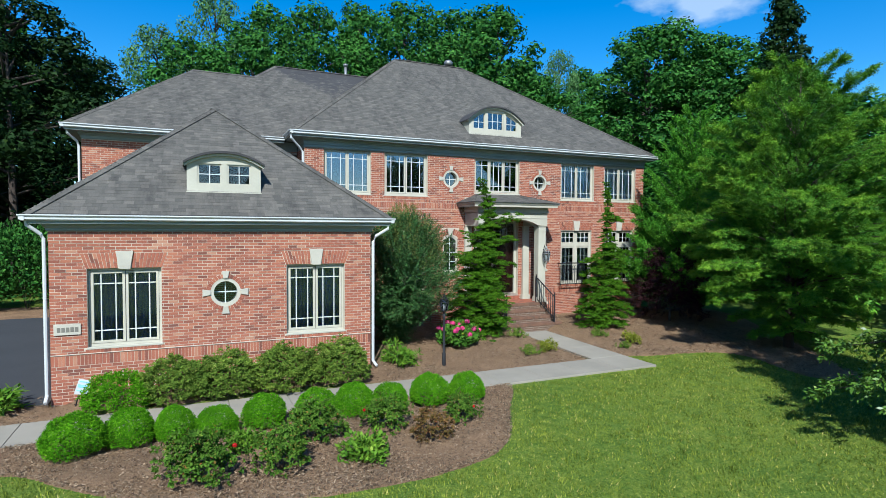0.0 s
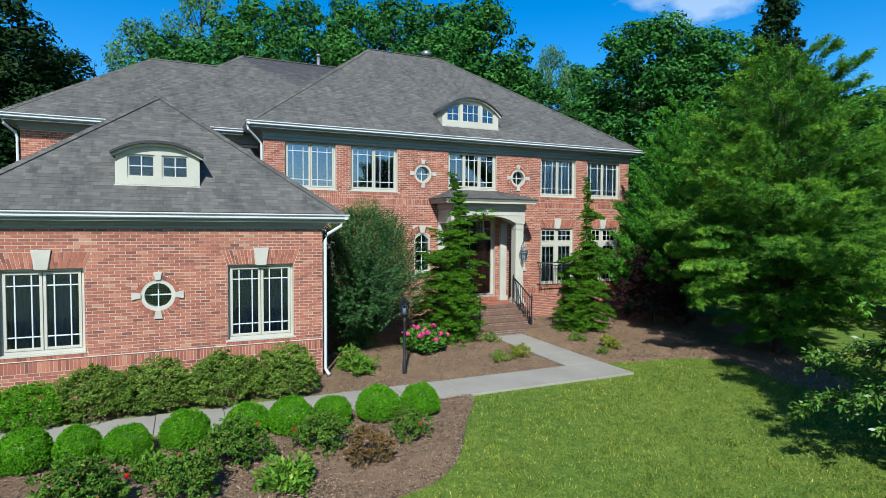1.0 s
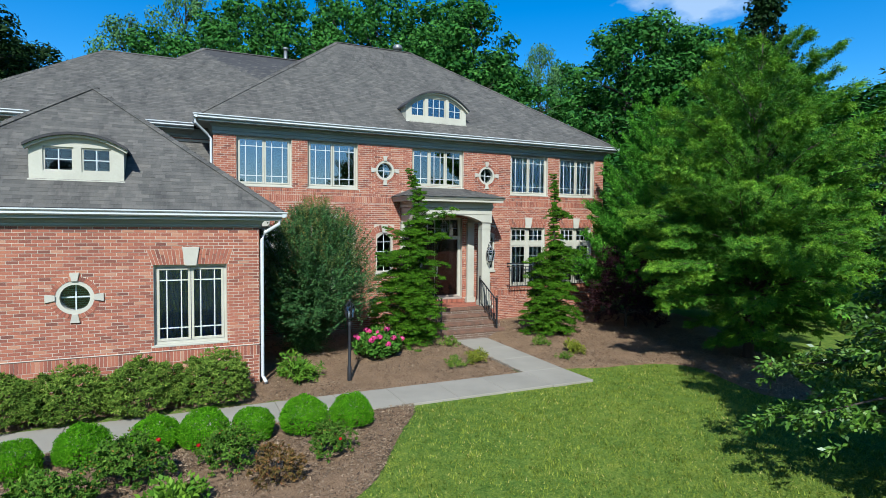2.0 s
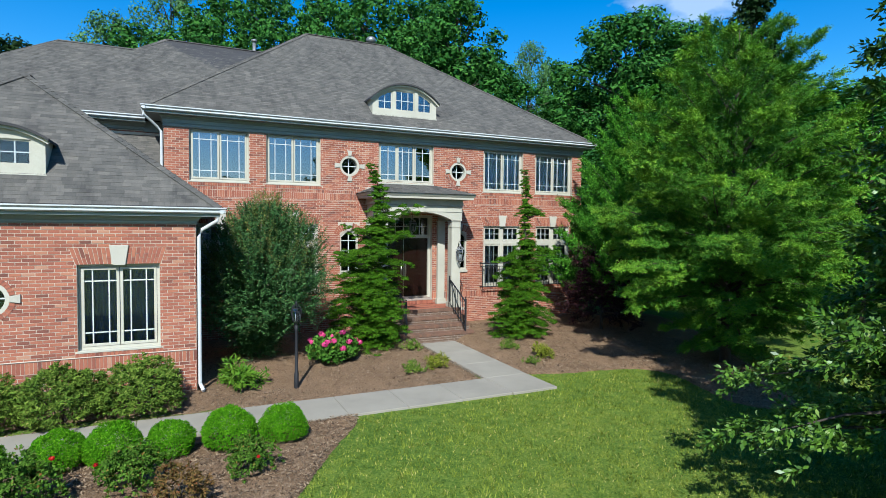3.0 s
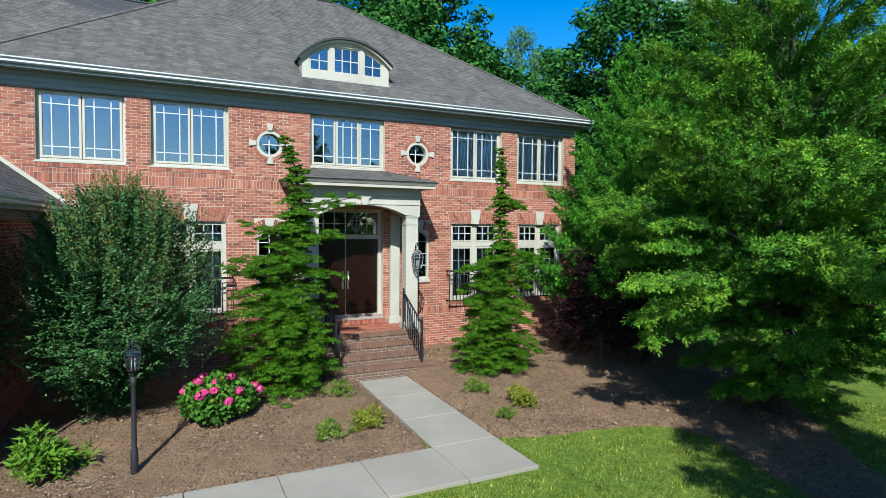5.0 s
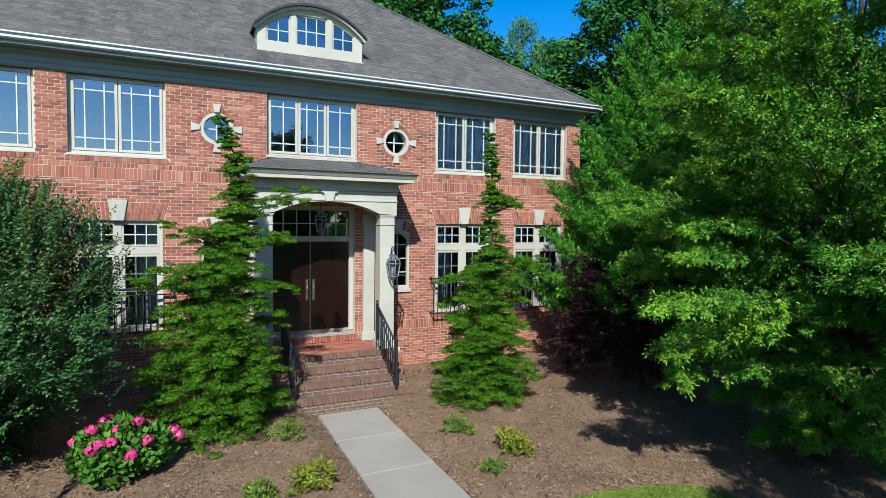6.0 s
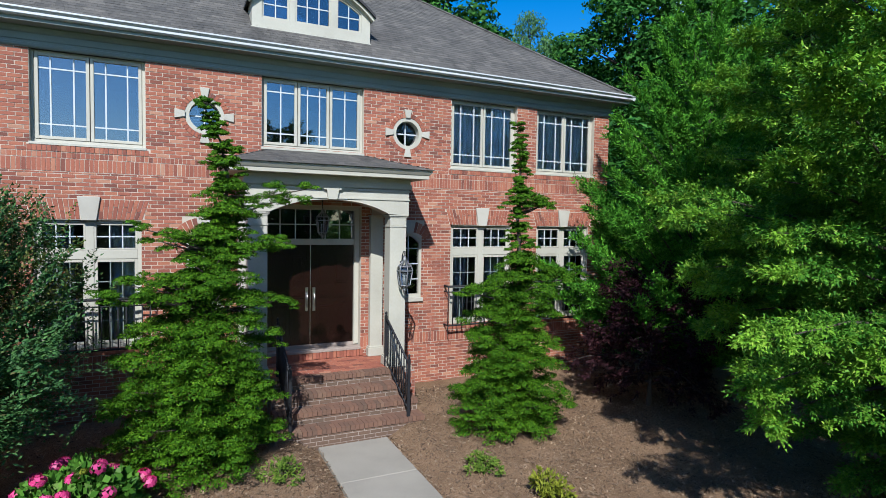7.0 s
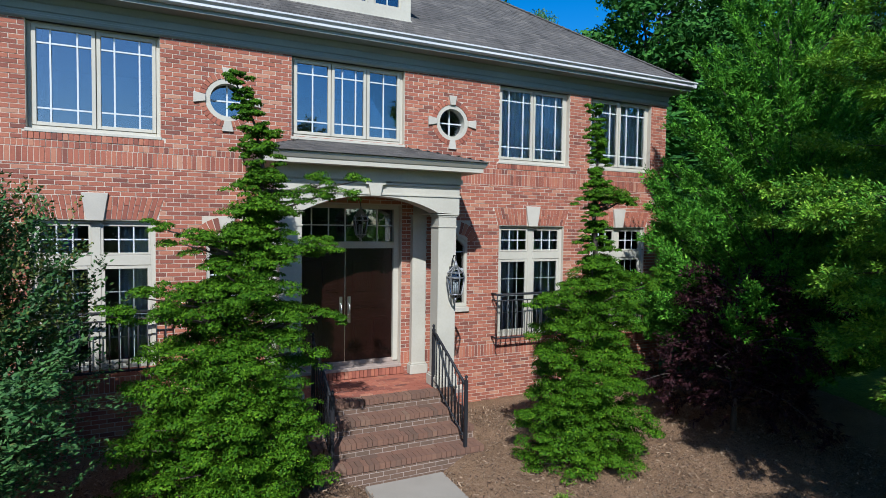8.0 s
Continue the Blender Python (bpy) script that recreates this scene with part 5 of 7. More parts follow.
for a, b in TALL:
    window_balcony(a - 0.14, b + 0.14, 1.42, 2.33)

# house number plaque and alarm sign
bm = bmesh.new()
box(bm, -3.13, -2.64, GF - 0.035, GF - 0.008, 1.47, 1.70)
plaque = part("number_plaque", bm, STONE, house, "cream stone house number plaque", 0.006)
DIGIT = rough_surface("dull_bronze", (0.12, 0.11, 0.09), (0.17, 0.16, 0.13), 60, 4.0, 0.5)
for i in range(5):
    bm = bmesh.new()
    x = -3.07 + 0.08 * i
    box(bm, x, x + 0.062, GF - 0.04, GF - 0.033, 1.535, 1.635)
    part("digit_bar", bm, DIGIT, plaque)
SIGN_BLUE = rough_surface("sign_blue", (0.2, 0.45, 0.6), (0.26, 0.52, 0.68), 30, 2, 0.5, 0.05, 0.001, 0.4)
ysign = thing("yard_sign", "small white and blue security yard sign leaning on a thin stake", "sign", (-2.72, 13.12, gz(-2.72, 13.12)))
hang("stake", tube_mesh("stake", [([(0, 0, -0.05), (0.13, 0, 0.5)], 0.014)], IRON, 6), ysign)
bm = bmesh.new()
sg = [(0.0, 0.32), (0.24, 0.26), (0.32, 0.56), (0.1, 0.62)]
prism(bm, sg, -0.03, -0.012)
board = part("board", bm, WHITE, ysign, "", 0.004)
bm = bmesh.new()
for t, h in ((0.14, 0.1), (0.4, 0.26), (0.78, 0.1)):
    lo = [(0.02 + 0.095 * t, 0.34 + 0.28 * t - 0.0), (0.235 + 0.075 * t, 0.285 + 0.29 * t)]
    prism(bm, [(lo[0][0] + 0.015, lo[0][1]), (lo[1][0] - 0.015, lo[1][1]), (lo[1][0] - 0.015 + 0.02 * h, lo[1][1] + h * 0.25), (lo[0][0] + 0.015 + 0.02 * h, lo[0][1] + h * 0.25)], -0.036, -0.0295)
part("lettering_bars", bm, SIGN_BLUE, board)


# ---- ground, beds, walkway, driveway ----
def ground_sheet():
    xs = np.unique(np.concatenate([np.linspace(-2500, -60, 9), np.arange(-60, 90.1, 1.0), np.linspace(90, 2500, 9)]))
    ys = np.unique(np.concatenate([np.linspace(-2500, -60, 9), np.arange(-60, 110.1, 1.0), np.linspace(110, 2500, 9)]))
    v = [(x, y, gz(x, y) - (0.22 if 13.0 < y < 19 and -2.8 < x < 17 else 0)) for y in ys for x in xs]
    n = len(xs)
    f = [(j * n + i, j * n + i + 1, (j + 1) * n + i + 1, (j + 1) * n + i) for j in range(len(ys) - 1) for i in range(n - 1)]
    return mesh_from("ground", v, f, LAWN, True)


tagged(new("ground", ground_sheet()), "mown green lawn with drier yellowish patches", "lawn", kind="structure")


def smooth_line(pts, closed=True, steps=6):
    """A Catmull-Rom curve through points of the plan."""
    out, n = [], len(pts)
    for i in range(n if closed else n - 1):
        p = [np.array(pts[(i + k) % n] if closed else pts[min(max(i + k, 0), n - 1)], float) for k in (-1, 0, 1, 2)]
        for s in range(steps):
            t = s / steps
            out.append(tuple(0.5 * (2 * p[1] + (p[2] - p[0]) * t + (2 * p[0] - 5 * p[1] + 4 * p[2] - p[3]) * t * t + (3 * p[1] - p[0] - 3 * p[2] + p[3]) * t ** 3)))
    return out if closed else out + [tuple(pts[-1])]


def inside(poly, P):
    """Which of the points P (n, 2) lie in the polygon."""
    x, y = P[:, 0], P[:, 1]
    hit = np.zeros(len(P), bool)
    for (x0, y0), (x1, y1) in zip(poly, poly[1:] + poly[:1]):
        if y0 != y1:
            c = ((y0 > y) != (y1 > y)) & (x < (x1 - x0) * (y - y0) / (y1 - y0) + x0)
            hit ^= c
    return hit


def bed(poly, label, step=0.14, lift=0.045, seed=1):
    """A mulched bed: a lumpy sheet over the ground whose rim follows the outline and dips into the lawn."""
    P = np.array(poly)
    x0, y0 = P.min(0) - step
    x1, y1 = P.max(0) + step
    xs, ys = np.arange(x0, x1, step), np.arange(y0, y1, step)
    cx, cy = np.meshgrid(xs + step / 2, ys + step / 2)
    keep = inside(poly, np.stack([cx.ravel(), cy.ravel()], 1)).reshape(cx.shape)
    count = np.zeros((len(ys) + 1, len(xs) + 1), int)
    for a in (0, 1):
        for b in (0, 1):
            count[a:a + len(ys), b:b + len(xs)] += keep
    idx, v = {}, []
    A, B = P, np.roll(P, -1, 0)
    for j, i in zip(*np.nonzero(count)):
        p = np.array((x0 + i * step, y0 + j * step))
        rim = count[j, i] < 4
        if rim:
            d = B - A
            t = np.clip(((p - A) * d).sum(1) / np.maximum((d * d).sum(1), 1e-9), 0, 1)
            q = A + d * t[:, None]
            p = q[np.argmin(((q - p) ** 2).sum(1))]
        z = gz(*p) + (-0.015 if rim else lift + 0.018 * noise.noise((p[0] * 3, p[1] * 3, 1.0)) + 0.03 * noise.noise((p[0] * 0.8, p[1] * 0.8, 5.0)))
        idx[(j, i)] = len(v)
        v.append((p[0], p[1], z))
    f = [(idx[(j, i)], idx[(j, i + 1)], idx[(j + 1, i + 1)], idx[(j + 1, i)]) for j, i in zip(*np.nonzero(keep))]
    tagged(new("mulch_bed", mesh_from("mulch_bed", v, f, MULCH, True)), label, "mulch bed", kind="structure")


edge_a = smooth_line([(-9, 10.9), (-5.5, 10.65), (-3.2, 9.98), (-2.33, 9.2), (-1.5, 8.45), (-0.3, 7.75), (1.06, 7.38), (2.22, 7.3), (3.19, 7.4), (4.03, 7.66), (4.62, 8.08), (5.0, 8.6), (5.3, 9.1), (5.85, 10.0), (6.42, 10.8)], False)
BED_A = edge_a + [(6.55, 11.3), (-9, 11.3)]
BED_B = [(-3.9, 12.5), (10.11, 12.5), (10.11, 16.7), (9.5, 17.0), (9.2, 17.6), (9.2, 18.95), (3.0, 18.95), (3.6, 18.8), (3.8, 13.65), (-3.2, 13.65), (-3.3, 14.3), (-4.6, 14.6), (-6.5, 14.3), (-7.0, 12.5)]
edge_c = smooth_line([(11.4, 12.52), (12.0, 12.3), (12.6, 12.18), (13.6, 12.05), (14.4, 11.75), (14.7, 11.0), (14.35, 9.9), (14.1, 8.9), (14.5, 8.2), (15.3, 8.2), (16.0, 9.2), (17.2, 10.6), (18.6, 12.6), (19.8, 14.8), (20.6, 17.0), (20.5, 18.0)], False)
BED_C = [(11.26, 16.7), (11.26, 12.58)] + edge_c + [(20.0, 19.2), (12.2, 18.95), (12.2, 17.6), (11.8, 17.0)]
bed(BED_A, "brown wood mulch bed with shrubs between lawn and walkway")
bed(BED_B, "brown wood mulch bed between walkway and house")
bed(BED_C, "brown wood mulch bed under the trees beside the walkway")
bed([(-16, 27.0), (-6.0, 26.5), (-3.4, 27.5), (-3.4, 30.5), (-7, 31.5), (-16, 32.5)], "mulch strip at the far side of the driveway", 0.5)


def scatter_on(poly, n, seed):
    r = np.random.RandomState(seed)
    P = np.array(poly)
    q = r.uniform(P.min(0), P.max(0), (n, 2))
    return q[inside(poly, q)]


def chips(polys, n, name, lab):
    r = np.random.RandomState(77)
    Q = np.concatenate([scatter_on(p, n, 5 + k) for k, p in enumerate(polys)])
    Q = Q[(Q[:, 0] > -5) & (Q[:, 0] < 18) & (Q[:, 1] < 18.5)]
    z = np.array([gz(x, y) for x, y in Q]) + 0.055 + 0.018 * r.randn(len(Q)) * 0.5
    c = np.column_stack([Q, z])
    d = r.randn(len(Q), 3) * (1, 1, 0.3)
    d /= np.linalg.norm(d, axis=1)[:, None]
    s = np.cross(d, r.randn(len(Q), 3) * 0.35 + (0, 0, 1))
    s /= np.linalg.norm(s, axis=1)[:, None]
    L, W = r.uniform(0.010, 0.032, (len(Q), 1)), r.uniform(0.004, 0.009, (len(Q), 1))
    q = np.stack([c - d * L - s * W, c + d * L - s * W, c + d * L + s * W, c - d * L + s * W], 1)
    tagged(new(name, quads_mesh(name, q, CHIPS)), lab, "mulch", kind="stuff")


chips([BED_A, BED_B, BED_C], 60000, "wood_chips", "loose brown and tan wood chips on the beds")


def grass():
    r = np.random.RandomState(9)
    Q = r.uniform((-7, 0.5), (19.5, 13.6), (285000, 2))
    bad = inside(BED_A, Q) | inside(BED_B, Q) | inside(BED_C, Q) | ((Q[:, 1] > 11.2) & (Q[:, 0] < 11.35)) | ((Q[:, 0] > 10.05) & (Q[:, 0] < 11.33) & (Q[:, 1] > 11.2))
    Q = Q[~bad]
    z = np.array([gz(x, y) for x, y in Q]) - 0.006
    c = np.column_stack([Q, z])
    n = len(Q)
    w = r.uniform(0, 2 * math.pi, n)
    s = np.column_stack([np.cos(w), np.sin(w), np.zeros(n)]) * r.uniform(0.006, 0.012, (n, 1))
    bend = np.array([(noise.noise((x * 6, y * 6, 0.5)), noise.noise((x * 6, y * 6, 7.5)), noise.noise((x * 3.5, y * 3.5, 3.5))) for x, y in Q])
    t = np.column_stack([r.randn(n) * 0.02 + 0.05 * bend[:, 0], r.randn(n) * 0.02 + 0.05 * bend[:, 1], r.uniform(0.025, 0.06, n) * (1 + 0.7 * bend[:, 2])])
    q = np.stack([c - s, c + s, c + t], 1)
    tagged(new("grass", tris_mesh("grass", q, BLADES)), "short mown green grass blades", "grass", kind="stuff")


grass()

walkway = thing("walkway", "pale grey concrete walkway of cast slabs leading to the porch", "walkway", kind="structure")


def slab(x0, x1, y0, y1, za, zb):
    """A slab whose top rises from za at y0 to zb at y1."""
    j = 0.005
    bm = bmesh.new()
    box(bm, x0 + j, x1 - j, y0 + j, y1 - j, -0.14, 0.0)
    for v in bm.verts:
        if v.co.z > -0.1:
            v.co.z = za + (zb - za) * (v.co.y - y0) / (y1 - y0)
    part("slab", bm, CONCRETE, walkway, "", 0.008)


x = 10.095
while x > -9:
    slab(x - 1.235, x, 11.27, 12.56, 0.0, 0.0)
    x -= 1.235
slab(10.095, 11.285, 11.25, 12.56, 0.0, 0.0)
for k in range(3):
    a, b = 12.56 + 1.34 * k, 12.56 + 1.34 * (k + 1)
    slab(10.095, 11.285, a, b, 0.06 * k / 3, 0.06 * (k + 1) / 3)
bm = bmesh.new()
box(bm, -14, -3.28, 13.7, 27.2, -0.2, 0.012)
tagged(new("driveway", finish("driveway", bm, ASPHALT)), "dark smooth asphalt driveway beside the garage", "driveway", kind="structure")

# ---- lamp post ----
LX, LY = 5.77, 13.42
lz = gz(LX, LY) + 0.03
post = thing("lamp_post", "slim black metal garden lamp post with a glass lantern", "lamp post", (LX, LY, lz))
hang("pole", tube_mesh("pole", [([(0, 0, -0.1), (0, 0, 0.02), (0, 0, 0.35), (0, 0, 0.37), (0, 0, 1.3), (0, 0, 1.42)], [0.055, 0.055, 0.05, 0.036, 0.034, 0.05])], IRON, 12), post)
lantern_body((0, 0, 1.47), 0.8, post, IRON)


# ---- plants ----
def leaves_mesh(name, C, D, Nrm, L, W, mat, fine=False):
    """Pointed leaves as rhombs: centres, directions, rough normals, lengths, widths."""
    D = D / np.maximum(np.linalg.norm(D, axis=1), 1e-6)[:, None]
    S = np.cross(D, Nrm)
    S /= np.maximum(np.linalg.norm(S, axis=1), 1e-6)[:, None]
    L, W = np.reshape(L, (-1, 1)) / 2, np.reshape(W, (-1, 1)) / 2
    if fine:
        return tris_mesh(name, np.stack([C - D * L * 0.7 + S * W, C + D * L, C - D * L * 0.7 - S * W], 1), mat)
    q = np.stack([C - D * L, C + S * W - D * L * 0.1, C + D * L, C - S * W - D * L * 0.1], 1)
    return quads_mesh(name, q, mat)


def bough_tree(name, label, category, at, h, profile, n_boughs, tufts, per, leaf, mat, bark, seed, rise=(0.1, 0.9), droop=0.35, fan=0.42, flat=0.1, tuft_r=0.16, trunk_r=0.13, squash=1.0, lean=(0, 0), ragged=0.2, hang_down=0.25, top=0.97, fine=False, face=0.3, young=None):
    """A tree of boughs: each leaves the trunk, arches out inside the profile (pairs of height share and radius) and carries a fan of leafy tufts."""
    r = np.random.RandomState(seed)
    ph, pr = np.array(profile).T
    tree = thing(name, label, category, at)
    lx, ly = lean
    grid = np.linspace(ph[0], top, 200)
    cdf = np.cumsum(np.interp(grid, ph, pr) + 0.12 * pr.max())
    cdf /= cdf[-1]
    Rm = pr.max()
    tc, td, tt = [], [], []
    for i in range(n_boughs):
        s = float(np.interp((i + r.uniform(0, 1)) / n_boughs, cdf, grid))
        a = i * 2.39996 + r.uniform(-0.35, 0.35)
        R = float(np.interp(s, ph, pr)) * np.clip(1 + ragged * r.randn(), 0.5, 1.35) * (1 + 0.1 * math.sin(3 * a + seed))
        u = (s - ph[0]) / (1 - ph[0])
        up = rise[0] + (rise[1] - rise[0]) * u
        d = np.array((math.cos(a), math.sin(a) * squash, 0))
        side = np.array((-math.sin(a), math.cos(a) * squash, 0))
        z0 = max(s * h - (up - droop) * R, 0.25)
        bend = r.uniform(-0.25, 0.25) * R

        def at_t(t):
            return np.array((lx * s, ly * s, z0)) + d * R * t + side * bend * t * t + np.array((0, 0, R * (up * t - droop * t * t)))
        q = trunk_r * 0.36 * (1.05 - s)
        ts = (0, 0.25, 0.5, 0.75, 1)
        hang("limb", tube_mesh("limb", [([tuple(at_t(t)) for t in ts], [q + 0.008, q * 0.75 + 0.006, q * 0.5 + 0.005, q * 0.3 + 0.004, 0.003])], bark, 5), tree)
        m = int(tufts * (0.22 + 0.78 * R / Rm))
        t = r.uniform(0.16, 1.05, m) ** 0.75
        lat = r.uniform(-1, 1, m) * fan * min(R, 2.2) * np.sin(math.pi * np.clip(0.12 + 0.8 * t, 0, 1))
        for k in range(m):
            p = at_t(t[k]) + side * lat[k] + np.array((0, 0, r.randn() * flat - 0.22 * abs(lat[k]) * (droop + 0.1)))
            tc.append(p)
            tt.append(t[k])
            td.append(d * 0.8 + side * np.sign(lat[k]) * 0.55 + np.array((0, 0, up * 0.7 - 1.2 * droop * t[k])) + r.randn(3) * 0.25)
    tc, td = np.array(tc), np.array(td)
    td /= np.linalg.norm(td, axis=1)[:, None]
    k = len(tc)
    D = td[:, None] * 0.9 + r.randn(k, per, 3) * 0.55
    D[..., 2] -= hang_down
    D /= np.linalg.norm(D, axis=2)[..., None]
    size = r.uniform(0.75, 1.3, (k, 1, 1))
    C = tc[:, None] + td[:, None] * r.uniform(-1, 1, (k, per, 1)) * tuft_r * size + D * tuft_r * r.uniform(0.2, 0.9, (k, per, 1)) * size
    N = np.array((0, 0, 1.0 if face < 0.5 else 0.45)) + 0.5 * r.randn(k, per, 3) + face * td[:, None] * (1, 1, 0.3)
    n = k * per
    C, D, N = (q.reshape(-1, 3) for q in (C, D, N))
    L, W = leaf[0] * r.uniform(0.6, 1.3, n), leaf[1] * r.uniform(0.6, 1.3, n)
    tip = np.repeat(np.array(tt) + 0.1 * r.randn(k) > 0.9, per) if young else np.zeros(n, bool)
    hang("crown", leaves_mesh("crown", C[~tip], D[~tip], N[~tip], L[~tip], W[~tip], mat, fine), tree)
    if young:
        hang("young_leaves", leaves_mesh("young_leaves", C[tip], D[tip], N[tip], L[tip], W[tip], young, fine), tree, "yellow-green young leaves at the branch tips")
    pts = [(lx * t + 0.05 * h / 8 * math.sin(5 * t + seed), ly * t + 0.05 * h / 8 * math.cos(4 * t), h * t * 0.96 - (0.1 if t == 0 else 0)) for t in np.linspace(0, 1, 9)]
    hang("trunk", tube_mesh("trunk", [(pts, [trunk_r * (1.25 if i == 0 else 1) * (1 - 0.95 * i / 8) for i in range(9)])], bark, 9), tree)
    return tree


# young oak with drooping layered branches
bough_tree("oak_tree", "young pin oak with layered drooping bright green branches", "tree", (17.0, 11.3, gz(17.0, 11.3)), 9.7,
           [(0.03, 1.15), (0.1, 1.55), (0.17, 2.35), (0.24, 3.1), (0.32, 3.35), (0.42, 3.2), (0.56, 2.85), (0.7, 2.4), (0.84, 1.9), (0.94, 1.2), (1.0, 0.5)], 150, 104, 84, (0.056, 0.024), OAK_LEAF, BARK, 3, rise=(0.3, 1.5), droop=0.42, fan=0.36, flat=0.055, tuft_r=0.12, ragged=0.14, fine=True, face=0.49, young=OAK_TIP)
bough_tree("oak_tree", "tall pin oak with layered green branches behind the bed", "tree", (26.5, 13.0, gz(26.5, 13.0)), 9.0,
           [(0.07, 2.6), (0.2, 4.2), (0.45, 4.0), (0.7, 2.6), (0.9, 1.0), (1.0, 0.2)], 90, 26, 16, (0.32, 0.1), OAK_LEAF, BARK, 5, rise=(0.2, 0.9), droop=0.4, tuft_r=0.24)
# broad-leaved tree close to the lawn's edge, branched down to the grass
bough_tree("dogwood_tree", "broad-leaved tree with large loose green leaves", "tree", (12.5, 3.0, gz(12.5, 3.0)), 8.6,
           [(0.09, 3.0), (0.16, 3.1), (0.26, 2.5), (0.4, 2.3), (0.56, 2.2), (0.72, 2.0), (0.88, 1.4), (1.0, 0.5)], 150, 50, 34, (0.095, 0.048), NEAR_LEAF, BARK, 7, rise=(0.25, 1.0), droop=0.35, flat=0.13, tuft_r=0.16, ragged=0.1)
# feathery conifer at the corner of the house
bough_tree("conifer_tree", "dense dark green feathery conifer at the house corner", "tree", (18.7, 16.55, gz(18.7, 16.55)), 8.9,
           [(0.02, 2.3), (0.15, 2.75), (0.32, 2.7), (0.5, 2.4), (0.68, 2.0), (0.85, 1.25), (1.0, 0.25)], 210, 64, 40, (0.085, 0.03), CONIFER_LEAF, BARK, 11, rise=(0.55, 1.5), droop=0.12, fan=0.15, flat=0.08, tuft_r=0.13, trunk_r=0.09, squash=0.85, ragged=0.15, hang_down=-0.25, fine=True, face=1.4)
bough_tree("japanese_maple", "low spreading purple-leaved Japanese maple", "shrub", (16.4, 15.7, gz(16.4, 15.7)), 3.0,
           [(0.1, 0.9), (0.3, 1.35), (0.55, 1.4), (0.8, 1.0), (1.0, 0.4)], 44, 34, 18, (0.085, 0.032), MAPLE_LEAF, BARK, 13, rise=(0.3, 0.9), droop=0.45, tuft_r=0.1, trunk_r=0.05)


def crape_myrtle(at, seed):
    """A vase of pale stems inside an egg-shaped crown of arching twigs, each set with two ranks of small leaves."""
    r = np.random.RandomState(seed)
    t = thing("crape_myrtle", "multi-stemmed crape myrtle with small dark green leaves", "shrub", at)
    ph, pr = np.array([(0.15, 0.25), (0.5, 0.6), (1.0, 1.2), (1.6, 1.68), (2.5, 1.65), (3.2, 1.4), (3.8, 0.95), (4.25, 0.35)]).T
    for i in range(22):
        a, q = i * 2.4 + r.uniform(-0.3, 0.3), 0.15 + 0.8 * ((i * 0.618) % 1.0)
        d = np.array((math.cos(a), math.sin(a), 0))
        top = 3.9 - 1.3 * q * q + r.uniform(-0.2, 0.2)
        p = [tuple(d * (0.08 + q * 1.25 * s ** 1.4) + np.array((0, -0.4 * s, top * s - 0.05)) + r.randn(3) * 0.04 * s) for s in (0, 0.2, 0.45, 0.7, 1)]
        hang("stem", tube_mesh("stem", [(p, [0.032, 0.025, 0.017, 0.01, 0.004])], BARK_PALE, 6), t, "smooth pale stem")

    def twigs(count, depth, z0, z1, length, n, leaf, mat, name, lab=""):
        z = r.uniform(z0, z1, count)
        a = r.uniform(0, 2 * math.pi, count)
        lump = 1 + 0.1 * np.sin(3 * a + 2.2 * z) + 0.1 * np.sin(7 * a - 3 * z)
        rad = np.interp(z, ph, pr) * lump * (1.08 + 0.08 * r.randn(count) - depth * r.uniform(0, 1, count) ** 1.5)
        o = np.column_stack([np.cos(a), np.sin(a), np.zeros(count)])
        end = o * rad[:, None] + np.column_stack([0.05 * z, -0.4 * np.clip(z / 1.4, 0, 1), z])
        up = np.interp(z, (0.2, 1.2, 2.4, 3.4, 4.3), (0.0, 0.25, 0.8, 1.7, 4.0)) + 0.3 * r.randn(count)
        d = o + np.column_stack([0.4 * r.randn(count), 0.4 * r.randn(count), up])
        d /= np.linalg.norm(d, axis=1)[:, None]
        ln = r.uniform(0.65, 1.2, count) * length
        s = np.cross(d, (0, 0, 1.0)) + 0.25 * r.randn(count, 3)
        s /= np.maximum(np.linalg.norm(s, axis=1), 1e-6)[:, None]
        u = np.tile(np.linspace(0, 1, n), (count, 1)) + 0.02 * r.randn(count, n)
        rank = np.where(np.arange(n) % 2, 1.0, -1.0)[None]
        C = end[:, None] - d[:, None] * ((1 - u) * ln[:, None])[..., None]
        C[..., 2] += (0.28 * (u - u * u) * ln[:, None])
        spread = leaf * (0.75 - 0.35 * u) * rank
        C += s[:, None] * spread[..., None] + 0.014 * r.randn(count, n, 3)
        D = s[:, None] * rank[..., None] + d[:, None] * 0.7 + 0.25 * r.randn(count, n, 3)
        N = np.array((0, 0, 1.0)) + 0.35 * o[:, None] + 0.35 * r.randn(count, n, 3)
        C = C.reshape(-1, 3)
        C[:, 2] = np.maximum(C[:, 2], 0.12)
        m = count * n
        hang(name, leaves_mesh(name, C, D.reshape(-1, 3), N.reshape(-1, 3), leaf * r.uniform(0.75, 1.25, m), leaf * 0.52 * r.uniform(0.75, 1.2, m), mat, False), t, lab)
    twigs(2700, 0.8, 0.2, 4.1, 0.85, 46, 0.058, MYRTLE_LEAF, "crown")
    twigs(520, 0.5, 2.5, 4.4, 0.7, 36, 0.044, SHOOT_LEAF, "new_growth", "upright reddish green young shoots")


crape_myrtle((5.25, 16.15, gz(5.25, 16.15)), 21)


